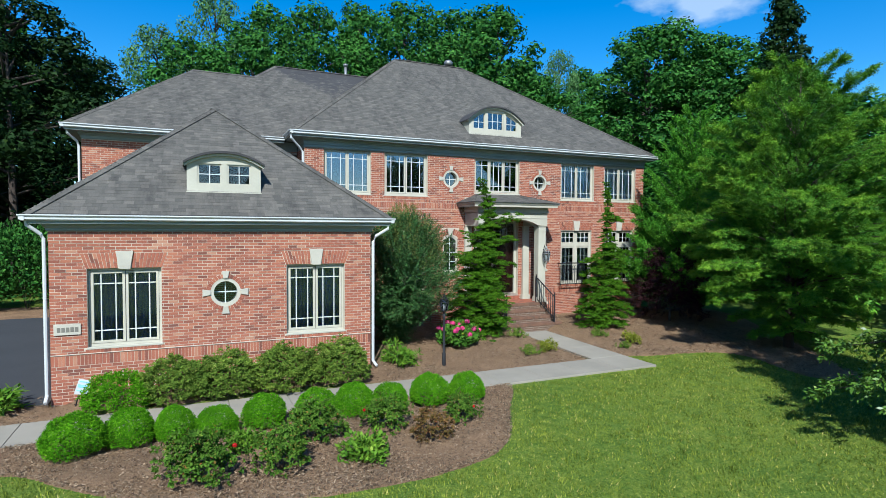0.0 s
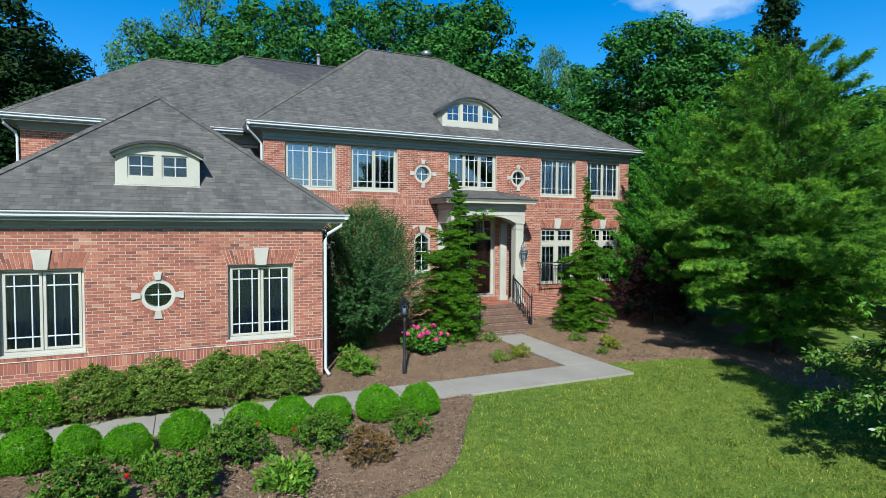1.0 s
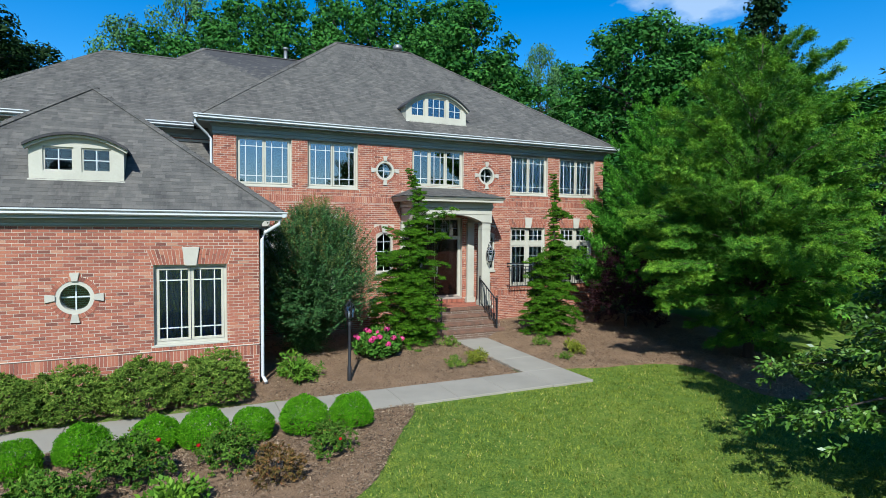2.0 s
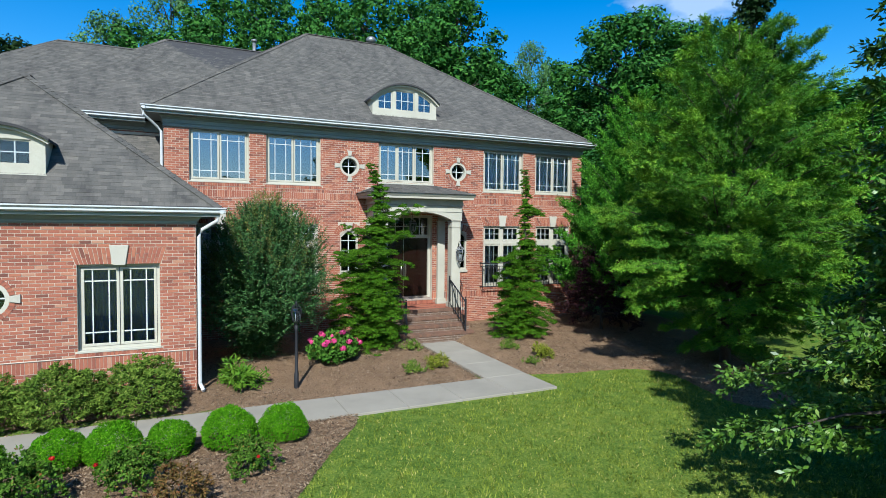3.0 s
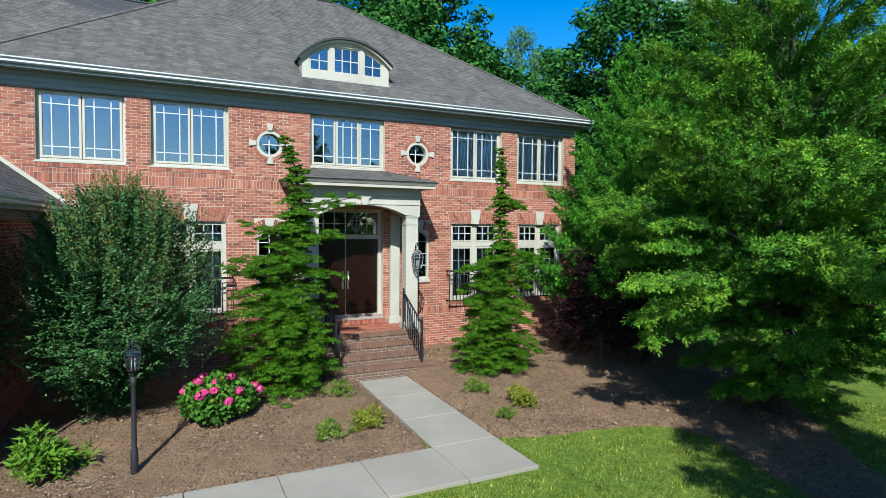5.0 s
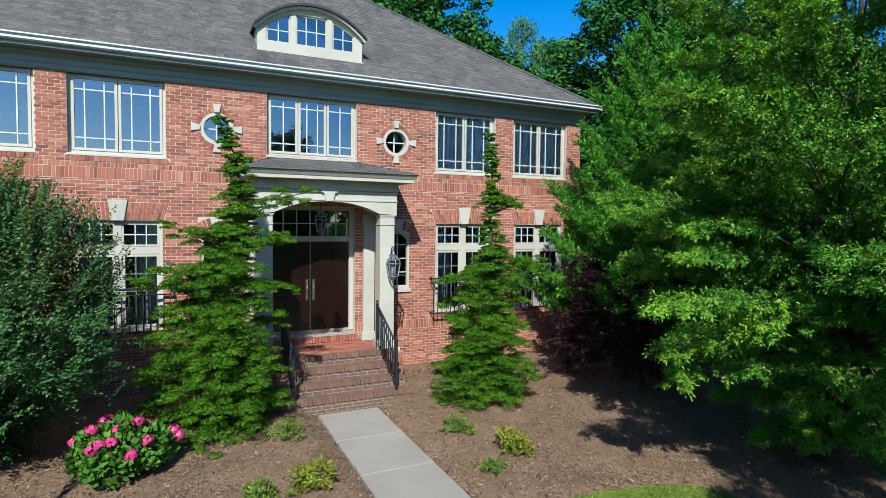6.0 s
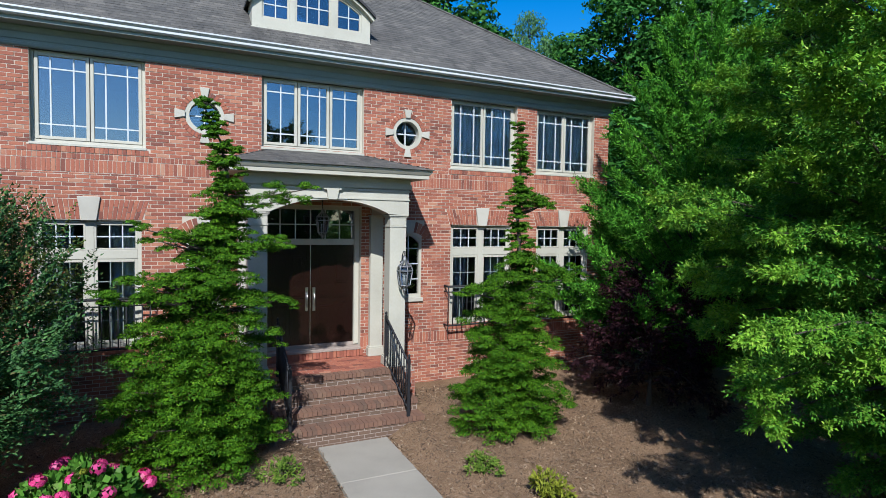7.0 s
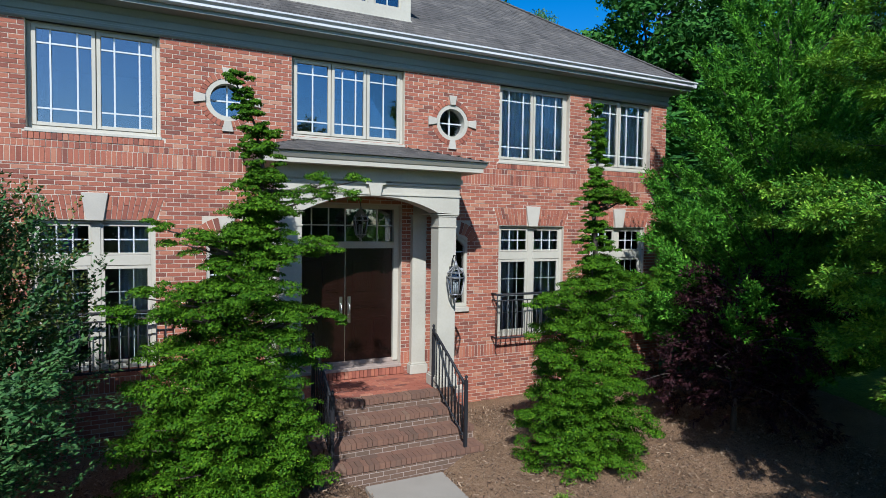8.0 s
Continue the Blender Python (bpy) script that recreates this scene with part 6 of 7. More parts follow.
def hinoki(at, h, body, tiers, leader, seed, label, arms=()):
    """An irregular conifer of flat cushions of fine scaly foliage in separate tiers, with a crooked thin leader.
    body and tiers: height, radius, shift to the side; leader: height share and bend; arms: height, angle, length, rise of a long branch."""
    r = np.random.RandomState(seed)
    t = thing("hinoki_cypress", label, "conifer", at)
    lh, lx, ly = np.array(leader).T

    def axis(z):
        return np.array((np.interp(z / h, lh, lx), np.interp(z / h, lh, ly), z))
    pads = []      # centre, outward way, size
    bz, bw, bs = np.array(body).T
    z = bz[0]
    while z < bz[-1]:
        w = float(np.interp(z, bz, bw))
        size = 0.13 + 0.25 * w
        n, ph = max(3, round(2 * math.pi * w / (size * 1.25))), r.uniform(0, 6.3)
        for i in range(n):
            a = ph + 2 * math.pi * i / n + r.uniform(-0.25, 0.25)
            o = np.array((math.cos(a), math.sin(a), 0))
            q = size * r.uniform(0.7, 1.3)
            rr = w * (1 + 0.1 * math.sin(2 * a + 4 * z + seed)) * r.uniform(0.76, 1.14)
            c = axis(z + r.uniform(-0.1, 0.1)) + np.array((float(np.interp(z, bz, bs)), 0, 0))
            pads.append((c + o * max(rr - q * 0.8, 0.0), o, q))
        z += 0.19 + 0.19 * min(1.0, w)
    for z, w, shift in tiers:
        size = min(0.4, 0.1 + 0.28 * w)
        n = max(2, round(2 * math.pi * w / (size * 1.45)))
        ph = r.uniform(0, 6.3)
        for i in range(n):
            a = ph + 2 * math.pi * i / n + r.uniform(-0.3, 0.3)
            o = np.array((math.cos(a), math.sin(a), 0))
            if r.uniform() < 0.1:
                continue
            q = size * r.uniform(0.75, 1.25)
            rr = w * (1 + 0.12 * math.sin(2 * a + 5 * z + seed)) * r.uniform(0.84, 1.12)
            pads.append((axis(z + r.uniform(-0.08, 0.08)) + np.array((shift, 0, 0)) + o * max(rr - q * 0.8, 0.0), o, q))
    for z, aa, al, rise in arms:
        o = np.array((math.cos(aa), math.sin(aa), 0))
        for q in np.linspace(0.4, 1.0, 5):
            pads.append((axis(z) + (o + np.array((0, 0, rise))) * al * q + r.randn(3) * 0.04, o, 0.26 * (1.3 - 0.55 * q)))
    C, D, N = [], [], []
    for c, o, size in pads:
        side = np.array((-o[1], o[0], 0))
        m = max(4, int(19 * (size / 0.4) ** 1.7))
        lobe = min(0.115, 0.42 * size)
        w = r.uniform(0, 2 * math.pi, m)
        q = np.sqrt(r.uniform(0.03, 1, m)) * (0.85 + 0.2 * np.sin(3 * w + r.uniform(0, 6)))
        x, y = np.cos(w) * q * size, np.sin(w) * q * size * 0.9
        z = 0.2 * size * (1 - q * q) - r.uniform(0.1, 0.5) * x + r.uniform(-0.15, 0.15) * y + r.randn(m) * 0.03
        mid = c + o * x[:, None] + side * y[:, None] + np.column_stack([0 * z, 0 * z, z])
        per = 92
        k = m * per
        v = r.randn(k, 3)
        v /= np.linalg.norm(v, axis=1)[:, None]
        v[:, 2] = np.abs(v[:, 2]) - 0.2 * r.uniform(0, 1, k)
        way = np.repeat(mid - c + o * size * 0.6, per, 0)
        way /= np.maximum(np.linalg.norm(way, axis=1), 1e-6)[:, None]
        C.append(np.repeat(mid, per, 0) + (v * (1.1, 1.1, 0.55) + way * 0.2) * lobe * r.uniform(0.7, 1.08, (k, 1)))
        lie = way * 0.8 + r.randn(k, 3) * 0.6
        lie -= (lie * v).sum(1)[:, None] * v * np.where(r.uniform(0, 1, k) < 0.15, 0.0, 1.0)[:, None]
        D.append(lie + 1e-4)
        N.append(v * (0.9, 0.9, 1.2) + (0, 0, 0.3) + r.randn(k, 3) * 0.15)
        foot = axis(max(c[2] - 0.16, 0.08))
        if np.linalg.norm((c - foot)[:2]) > 0.2:
            hang("limb", tube_mesh("limb", [([tuple(foot), tuple((foot + c) / 2 - np.array((0, 0, 0.05))), tuple(c)], [0.022, 0.014, 0.006])], BARK, 5), t)
    # close foliage round the stem, between the cushions
    k = int(26000 * bw.max())
    z = r.uniform(bz[0], bz[-1], k)
    w, a = np.interp(z, bz, bw) * 0.45 * np.sqrt(r.uniform(0.05, 1, k)), r.uniform(0, 2 * math.pi, k)
    o = np.column_stack([np.cos(a), np.sin(a), 0 * a])
    C.append(np.column_stack([np.interp(z / h, lh, lx) + np.interp(z, bz, bs), np.interp(z / h, lh, ly), z]) + o * w[:, None])
    D.append(o + (0, 0, -0.4) + 0.5 * r.randn(k, 3))
    N.append(o * 0.6 + (0, 0, 0.8) + 0.4 * r.randn(k, 3))
    C, D, N = np.concatenate(C), np.concatenate(D), np.concatenate(N)
    C[:, 2] = np.maximum(C[:, 2], 0.04)
    m = len(C)
    hang("crown", leaves_mesh("crown", C, D, N, r.uniform(0.026, 0.048, m), r.uniform(0.016, 0.027, m), HINOKI_LEAF, True), t)
    pts = [tuple(axis(s * h * 0.99) - np.array((0, 0, 0.08 if s == 0 else 0))) for s in np.linspace(0, 1, 12)]
    hang("trunk", tube_mesh("trunk", [(pts, [0.085 * (1 - 0.9 * s) for s in np.linspace(0, 1, 12)])], BARK, 7), t, "crooked brown trunk")


hinoki((8.5, 16.25, gz(8.5, 16.25)), 5.16,
       [(0.16, 1.05, 0), (0.5, 1.16, 0), (1.2, 1.14, 0), (1.86, 0.94, -0.05), (2.4, 0.72, -0.05), (3.0, 0.54, 0), (3.5, 0.44, 0), (3.8, 0.36, 0)],
       [(3.95, 0.34, 0), (4.13, 0.25, 0), (4.3, 0.22, 0), (4.45, 0.25, 0), (4.6, 0.17, 0), (4.73, 0.14, 0), (4.84, 0.17, 0), (4.95, 0.11, 0), (5.05, 0.11, 0), (5.14, 0.06, 0)],
       [(0, -0.2, 0), (0.3, -0.15, 0), (0.5, -0.05, 0), (0.68, 0.16, 0), (0.8, 0.2, 0), (0.88, 0.16, 0), (0.94, 0.02, 0.02), (1.0, -0.12, 0)], 31, "irregular bright green hinoki cypress with a crooked leader",
       [(2.4, 3.8, 1.55, 0.12), (2.6, 3.2, 1.0, 0.1), (3.65, -0.1, 1.1, 0.34), (3.1, 3.5, 0.95, 0.3), (3.1, -0.5, 0.9, 0.1), (2.3, -0.3, 1.05, 0.12)])
hinoki((13.15, 15.75, gz(13.15, 15.75)), 5.2,
       [(0.16, 0.84, -0.05), (0.5, 0.94, -0.05), (1.14, 0.93, 0), (1.78, 0.8, 0.03), (2.4, 0.6, 0.05), (2.75, 0.45, 0.05), (3.05, 0.32, 0)],
       [(3.2, 0.26, 0),
        (3.38, 0.2, 0), (3.56, 0.15, 0), (3.74, 0.17, 0), (3.9, 0.26, 0), (4.06, 0.2, 0), (4.22, 0.13, 0), (4.38, 0.16, 0), (4.54, 0.17, 0), (4.7, 0.13, 0), (4.86, 0.13, 0), (5.02, 0.12, 0), (5.15, 0.07, 0)],
       [(0, 0, 0), (0.4, 0.08, 0), (0.6, 0.2, 0), (0.72, 0.12, 0), (0.85, 0.2, 0), (1.0, 0.08, 0)], 32, "smaller bright green hinoki cypress with a thin leader",
       [(2.4, 3.3, 1.0, 0.1), (2.6, -0.4, 1.05, 0.14), (3.88, -0.3, 0.5, 0.1)])


def dome(r, n, rx, ry, rz, lumps=0.12, shell=0.3, base=0.1):
    """Points in the shell of a lumpy dome, with their outward ways."""
    v = r.randn(n * 2, 3)
    v /= np.linalg.norm(v, axis=1)[:, None]
    v = v[v[:, 2] > -0.45][:n]
    ph = r.uniform(0, 6, 6)
    k = 1 + lumps * (np.sin(3 * np.arctan2(v[:, 1], v[:, 0]) + ph[0] + 2 * v[:, 2]) + 0.7 * np.sin(7 * v[:, 0] + ph[1]) * np.sin(6 * v[:, 1] + ph[2]) + 0.5 * np.sin(9 * v[:, 2] + 5 * v[:, 0] + ph[3]))
    q = k * (1 - shell * r.uniform(0, 1, len(v)) ** 1.6)
    p = v * q[:, None] * (rx, ry, rz * 0.62)
    p[:, 2] += rz * 0.42
    p[:, 2] = np.maximum(p[:, 2], 0.02 + 0.08 * r.uniform(0, 1, len(v)))
    return p, v


def shrub(name, label, category, n, size, leaf, mat, seed, lumps=0.12, shell=0.3, up=0.4, group="", extra=(), tufts=0, rough=0.6):
    """A leafy mound built once about its own base. extra: (material, count, size) blossoms on it."""
    r = np.random.RandomState(seed)
    t = thing(name, label, category, group=group)
    p, v = dome(r, n, *size, lumps, shell)
    D = v * 0.9 + r.randn(len(p), 3) * 0.6 + (0, 0, up)
    if tufts:
        c, cv = dome(r, tufts, *size, lumps, shell)
        pick = r.randint(0, len(c), len(p))
        away = r.randn(len(p), 3) + cv[pick] * 0.9
        away /= np.linalg.norm(away, axis=1)[:, None]
        p = c[pick] + away * leaf[0] * r.uniform(0.3, 1.25, (len(p), 1)) * (1, 1, 0.7)
        p[:, 2] = np.maximum(p[:, 2], 0.02)
        D, v = away + r.randn(len(p), 3) * 0.35, cv[pick]
    N = v + r.randn(len(p), 3) * rough
    hang("leaves", leaves_mesh("leaves", p, D, N, leaf[0] * r.uniform(0.6, 1.3, len(p)), leaf[1] * r.uniform(0.6, 1.3, len(p)), mat, n > 9000), t)
    runs = []
    for i in range(6):
        a, s = r.uniform(0, 6.3), r.uniform(0.2, 0.75)
        e = (size[0] * s * math.cos(a), size[1] * s * math.sin(a), size[2] * r.uniform(0.55, 0.85))
        runs.append(([(0.03 * math.cos(a), 0.03 * math.sin(a), -0.05), (e[0] * 0.4, e[1] * 0.4, e[2] * 0.5), e], [0.014, 0.009, 0.003]))
    for run_ in runs:
        hang("twig", tube_mesh("twig", [run_], BARK, 5), t)
    for m_, cnt, s in extra:
        q, w = dome(r, cnt * 6, size[0] * 1.03, size[1] * 1.03, size[2] * 1.04, lumps, 0.05)
        sel = [i for i in range(len(q)) if w[i][2] > 0.15][:cnt]
        for i in sel:
            c = np.repeat(q[i][None], 42, 0)
            d = r.randn(42, 3)
            d /= np.linalg.norm(d, axis=1)[:, None]
            d = d * (1, 1, 0.7)
            hang("blossom", leaves_mesh("blossom", c + d * s * 0.8, np.cross(d, r.randn(42, 3)), d, np.full(42, s * 0.75), np.full(42, s * 0.55), m_), t)
    return t


def place(ob, spots):
    """The first spot takes the thing itself, the others copies: (x, y, turn, scale x, scale z)."""
    for i, (x, y, rz, sx, sz) in enumerate(spots):
        m = pose(x, y, gz(x, y) + 0.02, 0, 0, rz) @ Matrix.Diagonal((sx, sx, sz, 1))
        if i == 0:
            first = m
        else:
            copy_thing(ob, m)
    ob.matrix_basis = first


place(shrub("boxwood", "round clipped bright green boxwood in a row beside the walkway", "shrub", 19000, (0.5, 0.5, 0.78), (0.04, 0.021), BOX_LEAF, 41, 0.05, 0.2, group="clipped boxwood row", tufts=3600, rough=0.4),
      [(-2.3, 10.42, 0, 0.94, 0.86), (-1.5, 10.55, 70, 0.76, 0.79), (-0.8, 10.5, 140, 0.66, 0.76), (-0.1, 10.45, 210, 0.7, 0.67), (0.74, 10.6, 280, 0.77, 0.77), (1.74, 10.7, 20, 0.77, 0.72),
       (2.5, 10.6, 95, 0.78, 0.79), (3.27, 10.62, 165, 0.71, 0.68), (4.14, 10.6, 240, 0.82, 0.82), (5.02, 10.55, 320, 0.76, 0.76)])
place(shrub("azalea", "loose spreading green azalea against the garage wall", "shrub", 15000, (0.68, 0.55, 1.0), (0.065, 0.03), AZALEA_LEAF, 42, 0.12, 0.28, group="azaleas along the garage", tufts=900),
      [(-0.85, 12.85, 180, 1.0, 0.89), (0.2, 12.85, 20, 1.0, 0.92), (1.45, 12.85, 200, 1.04, 0.97), (2.75, 12.88, 10, 1.04, 0.98)])
place(shrub("privet", "low rounded bright green shrub beside the garage wall", "shrub", 11000, (0.62, 0.52, 0.74), (0.05, 0.025), BOX_LEAF, 48, 0.08, 0.25, tufts=1500), [(-1.9, 12.75, 0, 1, 1)])
place(shrub("rose_bush", "loose rose bush with red blooms and reddish leaves", "shrub", 5200, (0.5, 0.5, 0.72), (0.055, 0.032), ROSE_LEAF, 43, 0.2, 0.55, extra=[(RED, 1, 0.045)], tufts=330, group="rose bushes in the mulch bed"),
      [(-0.45, 8.6, 0, 1.05, 1.05), (0.74, 8.45, 120, 0.86, 1.0), (1.45, 9.5, 60, 0.98, 0.98), (2.8, 9.5, 200, 0.84, 0.88), (4.35, 9.4, 300, 0.68, 0.75)])
place(shrub("rust_shrub", "small shrub with rusty brown young leaves", "shrub", 2200, (0.36, 0.36, 0.56), (0.05, 0.024), RUST_LEAF, 44, 0.15, 0.5, tufts=170), [(3.38, 8.7, 0, 1, 1)])
place(shrub("green_perennial", "low bright green leafy perennial in the mulch", "plant", 900, (0.36, 0.36, 0.4), (0.1, 0.05), BRIGHT_LEAF, 45, 0.25, 0.7, group="bright green perennials"),
      [(2.05, 8.35, 0, 1.1, 1.0), (0.28, 9.55, 80, 0.8, 0.85)])
hyd = shrub("hydrangea", "leafy hydrangea covered in round pink flower heads", "shrub", 2600, (0.72, 0.7, 0.82), (0.14, 0.1), HYD_LEAF, 46, 0.1, 0.4, extra=[(PINK, 22, 0.115), (GOLD_LEAF, 5, 0.06)])
place(hyd, [(6.98, 15.05, 0, 0.88, 0.86)])


place(shrub("leafy_perennial", "bushy clump of bright green leaves", "plant", 900, (0.42, 0.42, 0.56), (0.17, 0.045), BRIGHT_LEAF, 51, 0.25, 0.75, 0.9, "leafy clumps near the driveway and walkway", tufts=60),
      [(4.62, 13.75, 0, 1.0, 1.0), (-4.25, 13.4, 60, 1.3, 1.0), (-5.0, 13.2, 190, 1.3, 0.9)])
place(shrub("golden_shrublet", "small mound of golden yellow leaves", "plant", 700, (0.22, 0.22, 0.34), (0.075, 0.026), GOLD_LEAF, 52, 0.25, 0.7, 0.9, "golden mounds in the mulch", tufts=50), [(9.42, 13.75, 0, 1.15, 1.1), (12.52, 13.65, 100, 1.1, 1.25)])
place(shrub("olive_shrublet", "small low mound of olive green leaves", "plant", 800, (0.23, 0.23, 0.24), (0.06, 0.02), AZALEA_LEAF, 53, 0.25, 0.7, 0.7, "olive mounds in the mulch", tufts=60),
      [(9.32, 15.35, 0, 1.1, 1.1), (8.68, 13.6, 50, 1.1, 1.1), (12.05, 14.6, 120, 1.1, 1.1), (11.92, 13.25, 190, 0.8, 0.9)])


# ---- woods ----
def wood_tree(name, label, h, radius, low, n, leaf, mat, seed, clumps=46, cone=0.0):
    """A woodland tree: trunk, limbs and a crown of many leafy clumps with gaps between them."""
    r = np.random.RandomState(seed)
    t = thing(name, label, "tree", group="woods round the house")
    cs, rs = [], []
    for i in range(clumps):
        s = low + (1 - low) * (i + r.uniform(0, 1)) / clumps
        u = (s - low) / (1 - low)
        w = radius * ((1 - cone) * math.sin(math.pi * min(0.98, 0.16 + 0.82 * u)) ** 0.7 + cone * (1.02 - u))
        a, q = i * 2.4 + r.uniform(-0.5, 0.5), r.uniform(0.25, 1.08) ** 0.6
        cs.append((w * q * math.cos(a), w * q * math.sin(a), s * h))
        rs.append(radius * r.uniform(0.13, 0.34) * (0.65 + 0.35 * (1 - u)))
    cs, rs = np.array(cs), np.array(rs)
    pick = r.choice(clumps, n, p=rs ** 2 / (rs ** 2).sum())
    v = r.randn(n, 3)
    v /= np.linalg.norm(v, axis=1)[:, None]
    ph = np.array([[noise.noise(tuple(2.6 * v[i] + 3.0 * cs[pick[i]])) for i in range(n)]]).T
    C = cs[pick] + v * (rs[pick] * r.uniform(0.62, 1.05, n))[:, None] * (1 + 0.55 * ph) * (1, 1, 0.75)
    D = np.cross(v, r.randn(n, 3)) + r.randn(n, 3) * 0.35
    N = v + (0, 0, 0.35) + r.randn(n, 3) * 0.38
    hang("crown", leaves_mesh("crown", C, D, N, leaf * r.uniform(0.6, 1.4, n), leaf * 0.7 * r.uniform(0.6, 1.4, n), mat, True), t)
    pts = [(0.25 * math.sin(3 * s + seed), 0.25 * math.cos(2 * s), h * 0.9 * s - (0.5 if s == 0 else 0)) for s in np.linspace(0, 1, 7)]
    runs = [(pts, [0.32 * (1.05 - s) for s in np.linspace(0, 1, 7)])]
    for c in cs[::3]:
        z = max(c[2] - 2.2, 1.0)
        runs.append(([(0, 0, z), (c[0] * 0.5, c[1] * 0.5, (z + c[2]) / 2), tuple(c)], [0.12, 0.07, 0.02]))
    hang("trunk", tube_mesh("trunk", runs, BARK, 5), t)
    return t


kinds = [wood_tree("forest_tree", "tall dark green broad-leaved forest tree", 24, 6.4, 0.05, 24000, 0.36, WOOD_LEAF, 71, 120),
         wood_tree("forest_tree", "tall rounded green forest tree", 24, 7.2, 0.05, 26000, 0.37, WOOD_LEAF, 72, 130),
         wood_tree("forest_tree", "tall slender green forest tree", 24, 5.6, 0.05, 22000, 0.35, WOOD_LEAF, 73, 110, 0.35),
         wood_tree("forest_tree", "pale green airy forest tree", 24, 5.8, 0.12, 20000, 0.3, WOOD_LEAF_B, 74, 130),
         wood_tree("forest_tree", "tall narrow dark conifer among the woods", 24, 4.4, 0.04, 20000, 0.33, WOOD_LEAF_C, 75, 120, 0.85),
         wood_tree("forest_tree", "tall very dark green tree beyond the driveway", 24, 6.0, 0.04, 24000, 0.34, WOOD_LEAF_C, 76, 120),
         wood_tree("forest_tree", "distant green tree of the surrounding woods", 24, 7.0, 0.05, 5500, 0.85, WOOD_LEAF, 77, 70)]
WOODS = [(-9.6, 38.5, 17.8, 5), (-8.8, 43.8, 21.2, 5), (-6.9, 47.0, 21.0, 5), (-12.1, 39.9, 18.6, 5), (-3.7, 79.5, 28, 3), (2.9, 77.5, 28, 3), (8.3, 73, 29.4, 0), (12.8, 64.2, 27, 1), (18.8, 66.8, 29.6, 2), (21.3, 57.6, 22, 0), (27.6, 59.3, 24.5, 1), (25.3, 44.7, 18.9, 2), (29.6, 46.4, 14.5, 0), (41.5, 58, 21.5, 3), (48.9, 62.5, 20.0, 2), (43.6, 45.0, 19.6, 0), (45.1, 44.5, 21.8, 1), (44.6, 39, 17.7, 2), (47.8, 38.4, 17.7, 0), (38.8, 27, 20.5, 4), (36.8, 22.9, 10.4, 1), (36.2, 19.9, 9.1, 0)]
FAR = [(3, 92, 24), (-10, 88, 17), (-20, 75, 24), (-26, 56, 25), (-24, 42, 26), (-32, 34, 25), (-34, 22, 24), (-38, 8, 24), (24, 84, 24), (40, 78, 25),
       (60, 62, 25), (66, 48, 24), (62, 30, 17), (-52, 0, 20), (-16, 52, 22)]
WOODS += [(0, 68, 18.8, 0), (6, 62, 18.6, 2), (16, 60, 20, 1), (24, 52, 18.2, 0), (35, 56, 17.5, 2), (36, 50, 9, 2), (46, 54, 15.5, 0), (52, 50, 18.4, 1), (50, 36, 15.7, 0), (46, 30, 13.3, 2), (30, 24, 9, 1)]
WOODS += [(x, y, h, 6) for x, y, h in FAR] + [(-70 + 17 * i, -105 - 9 * (i % 3), 13 + 3 * (i % 2), 6) for i in range(10)]
used = set()
rw = random.Random(5)
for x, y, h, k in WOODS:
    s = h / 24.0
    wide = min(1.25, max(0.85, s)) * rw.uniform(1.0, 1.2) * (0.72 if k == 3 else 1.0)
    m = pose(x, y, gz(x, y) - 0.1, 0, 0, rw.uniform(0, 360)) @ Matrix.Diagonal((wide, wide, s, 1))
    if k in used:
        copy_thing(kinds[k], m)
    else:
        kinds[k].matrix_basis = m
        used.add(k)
# dead tree and far hedge bushes
dr = np.random.RandomState(4)
runs = [([(0, 0, -0.3), (0.1, 0, 8), (0.0, 0.2, 14), (0.2, 0.1, 17.5)], [0.3, 0.2, 0.12, 0.03])]
for i in range(16):
    z, a, l = dr.uniform(9, 16.5), dr.uniform(0, 6.3), dr.uniform(0.8, 2.4)
    runs.append(([(0.05, 0.1, z), (l * 0.5 * math.cos(a), l * 0.5 * math.sin(a), z + l * 0.3), (l * math.cos(a), l * math.sin(a), z + l * 0.9)], [0.06, 0.035, 0.012]))
dead = tagged(new("dead_tree", tube_mesh("dead_tree", runs, BARK, 6)), "bare grey dead tree at the edge of the woods", "tree")
dead.location = (-6.9, 62.0, 0.5)
place(shrub("hedge_bush", "large rounded dark green bush beyond the driveway", "shrub", 7000, (2.1, 1.8, 3.7), (0.2, 0.1), WOOD_LEAF, 47, 0.08, 0.3, group="bushes beyond the driveway"),
      [(-7.3, 30.8, 0, 1, 1), (-10.5, 30.0, 120, 1.05, 0.95), (-4.6, 31.8, 60, 0.7, 0.62)])


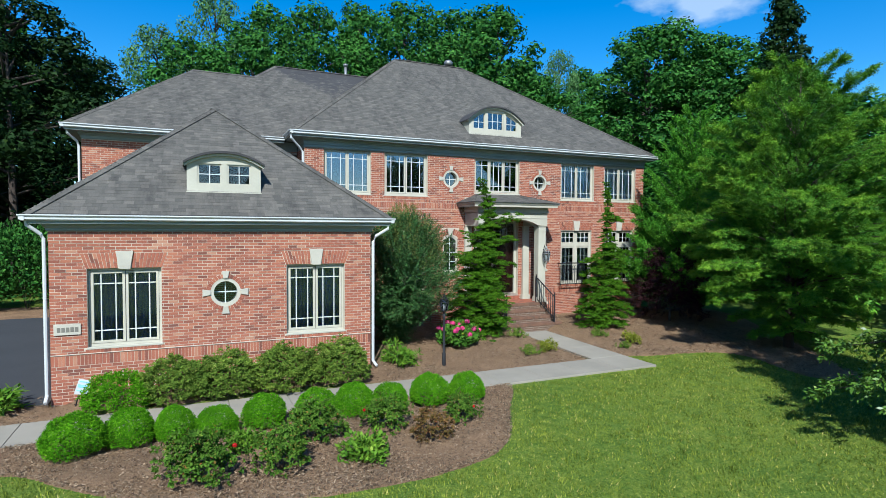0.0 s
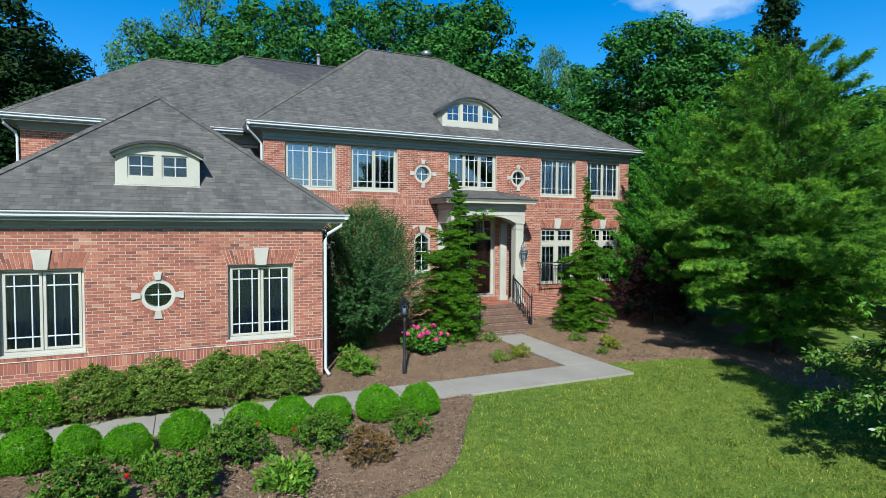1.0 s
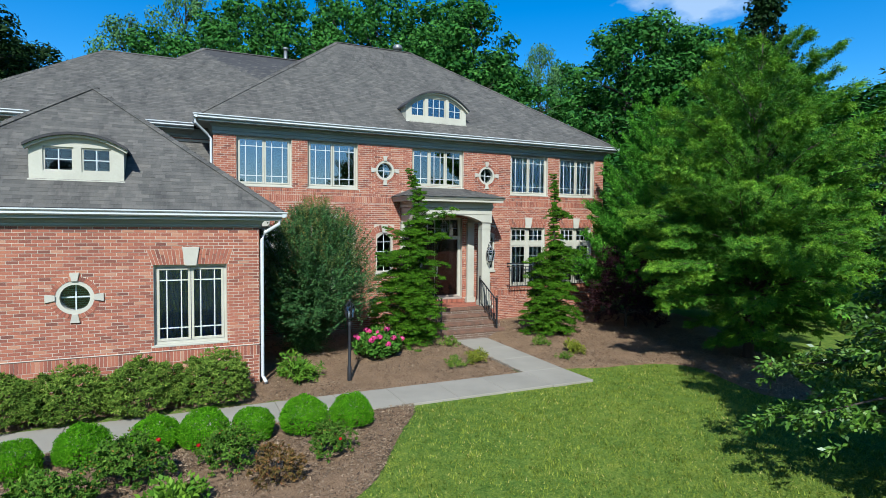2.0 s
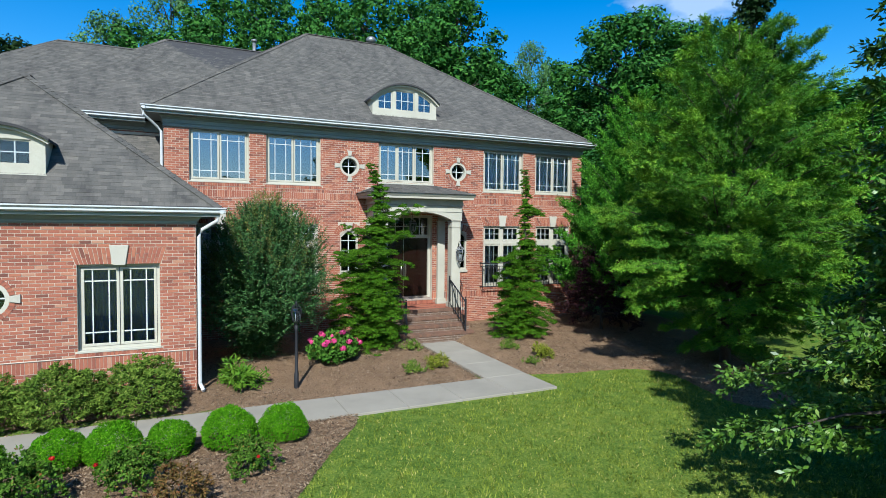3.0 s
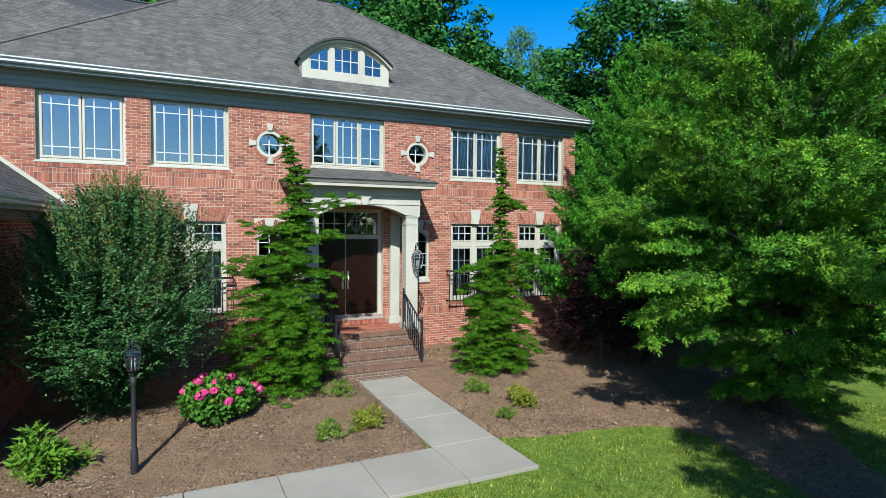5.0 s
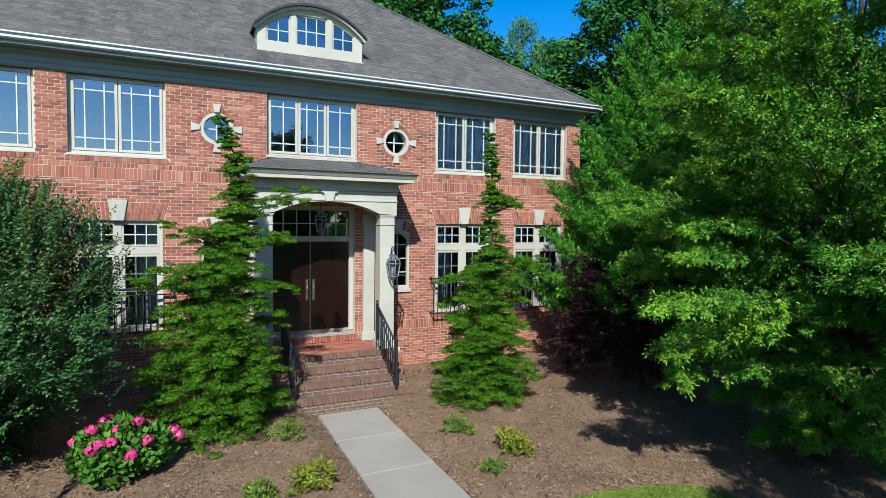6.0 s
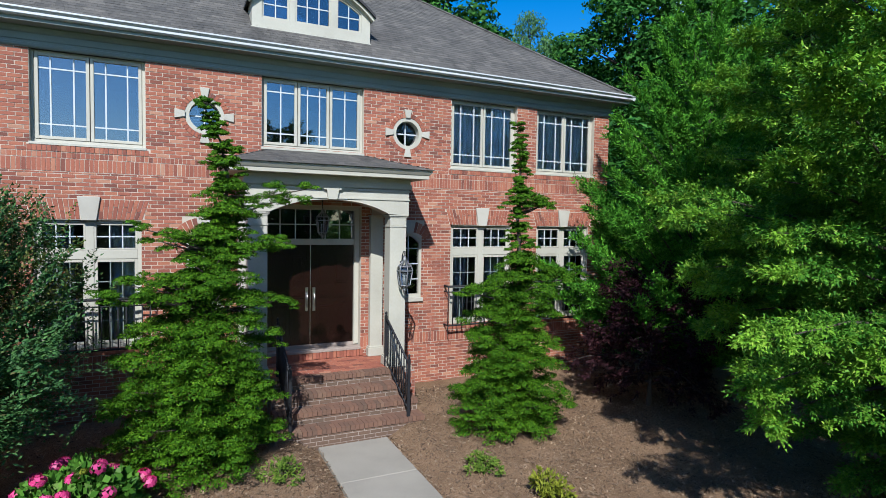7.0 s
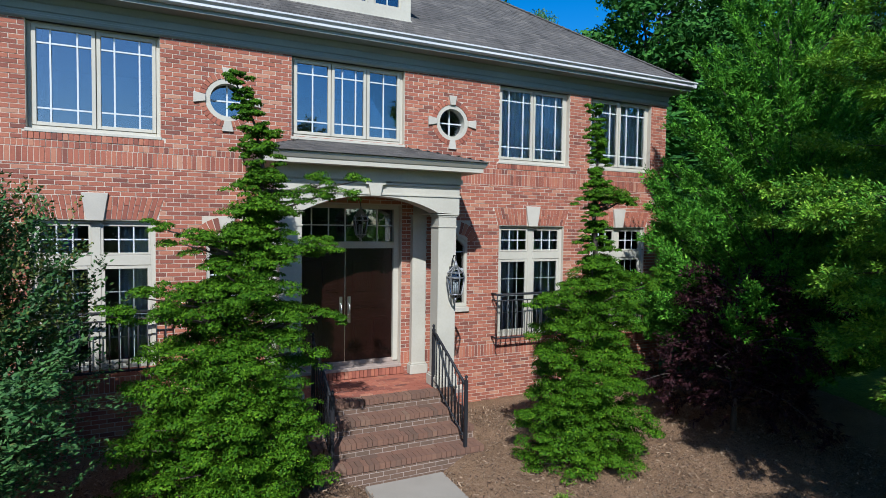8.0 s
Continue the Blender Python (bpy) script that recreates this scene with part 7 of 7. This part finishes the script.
# ---- single pieces: bricks, shingles, step bricks ----
def loose_bricks():
    shared = {}
    for wall, rects, origin, U, N in LOOSE_BRICKS:
        U, N, O = Vector(U), Vector(N), Vector(origin)
        for ua, ub, za, zb in rects:
            w, h = round(ub - ua, 3), round(zb - za, 3)
            if (w, h) not in shared:
                c = [(-w / 2, 0.004, -h / 2), (w / 2, 0.004, -h / 2), (w / 2, 0.004, h / 2), (-w / 2, 0.004, h / 2)]
                shared[(w, h)] = boxes_mesh("brick", np.array([c + [(x, -0.006, z) for x, _, z in c]]), BRICK_ONE, True)
            ob = hang("brick", shared[(w, h)], wall)
            ob.location = O + U * ((ua + ub) / 2) + Vector((0, 0, (za + zb) / 2)) + N * random.uniform(-0.0015, 0.002)


def loose_shingles():
    for r, rows in LOOSE_SHINGLES:
        for q in rows:
            hang("shingle", boxes_mesh("shingle", np.array([q]), SHINGLE_ONE, True), r)


def step_bricks():
    """Bricks on edge along the nosing of each step, and the flat ones behind them."""
    meshes = {}
    for k in range(4):
        y, z = 17.62 - 0.33 * k - 0.02, floor_z - 0.2 * k
        n = 32
        w = (STEP_X[1] - STEP_X[0]) / n
        if "edge" not in meshes:
            c = [(-w / 2 + 0.004, 0, 0), (w / 2 - 0.004, 0, 0), (w / 2 - 0.004, 0.21, 0), (-w / 2 + 0.004, 0.21, 0)]
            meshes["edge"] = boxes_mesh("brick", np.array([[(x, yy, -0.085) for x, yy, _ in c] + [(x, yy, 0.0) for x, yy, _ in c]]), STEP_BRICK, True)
        for i in range(n):
            hang("brick", meshes["edge"], porch_base).location = (STEP_X[0] + (i + 0.5) * w, y, z + random.uniform(-0.003, 0.003))
        if k:
            m = 11
            w2 = (STEP_X[1] - STEP_X[0]) / m
            if "flat" not in meshes:
                c = [(-w2 / 2 + 0.004, 0, 0), (w2 / 2 - 0.004, 0, 0), (w2 / 2 - 0.004, 0.13, 0), (-w2 / 2 + 0.004, 0.13, 0)]
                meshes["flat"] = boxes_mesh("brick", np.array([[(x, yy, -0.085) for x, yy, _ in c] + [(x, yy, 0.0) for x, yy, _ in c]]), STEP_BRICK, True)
            for i in range(m):
                hang("brick", meshes["flat"], porch_base).location = (STEP_X[0] + (i + 0.5) * w2, y + 0.22, z - 0.002 + random.uniform(-0.003, 0.003))


loose_bricks()
loose_shingles()
step_bricks()
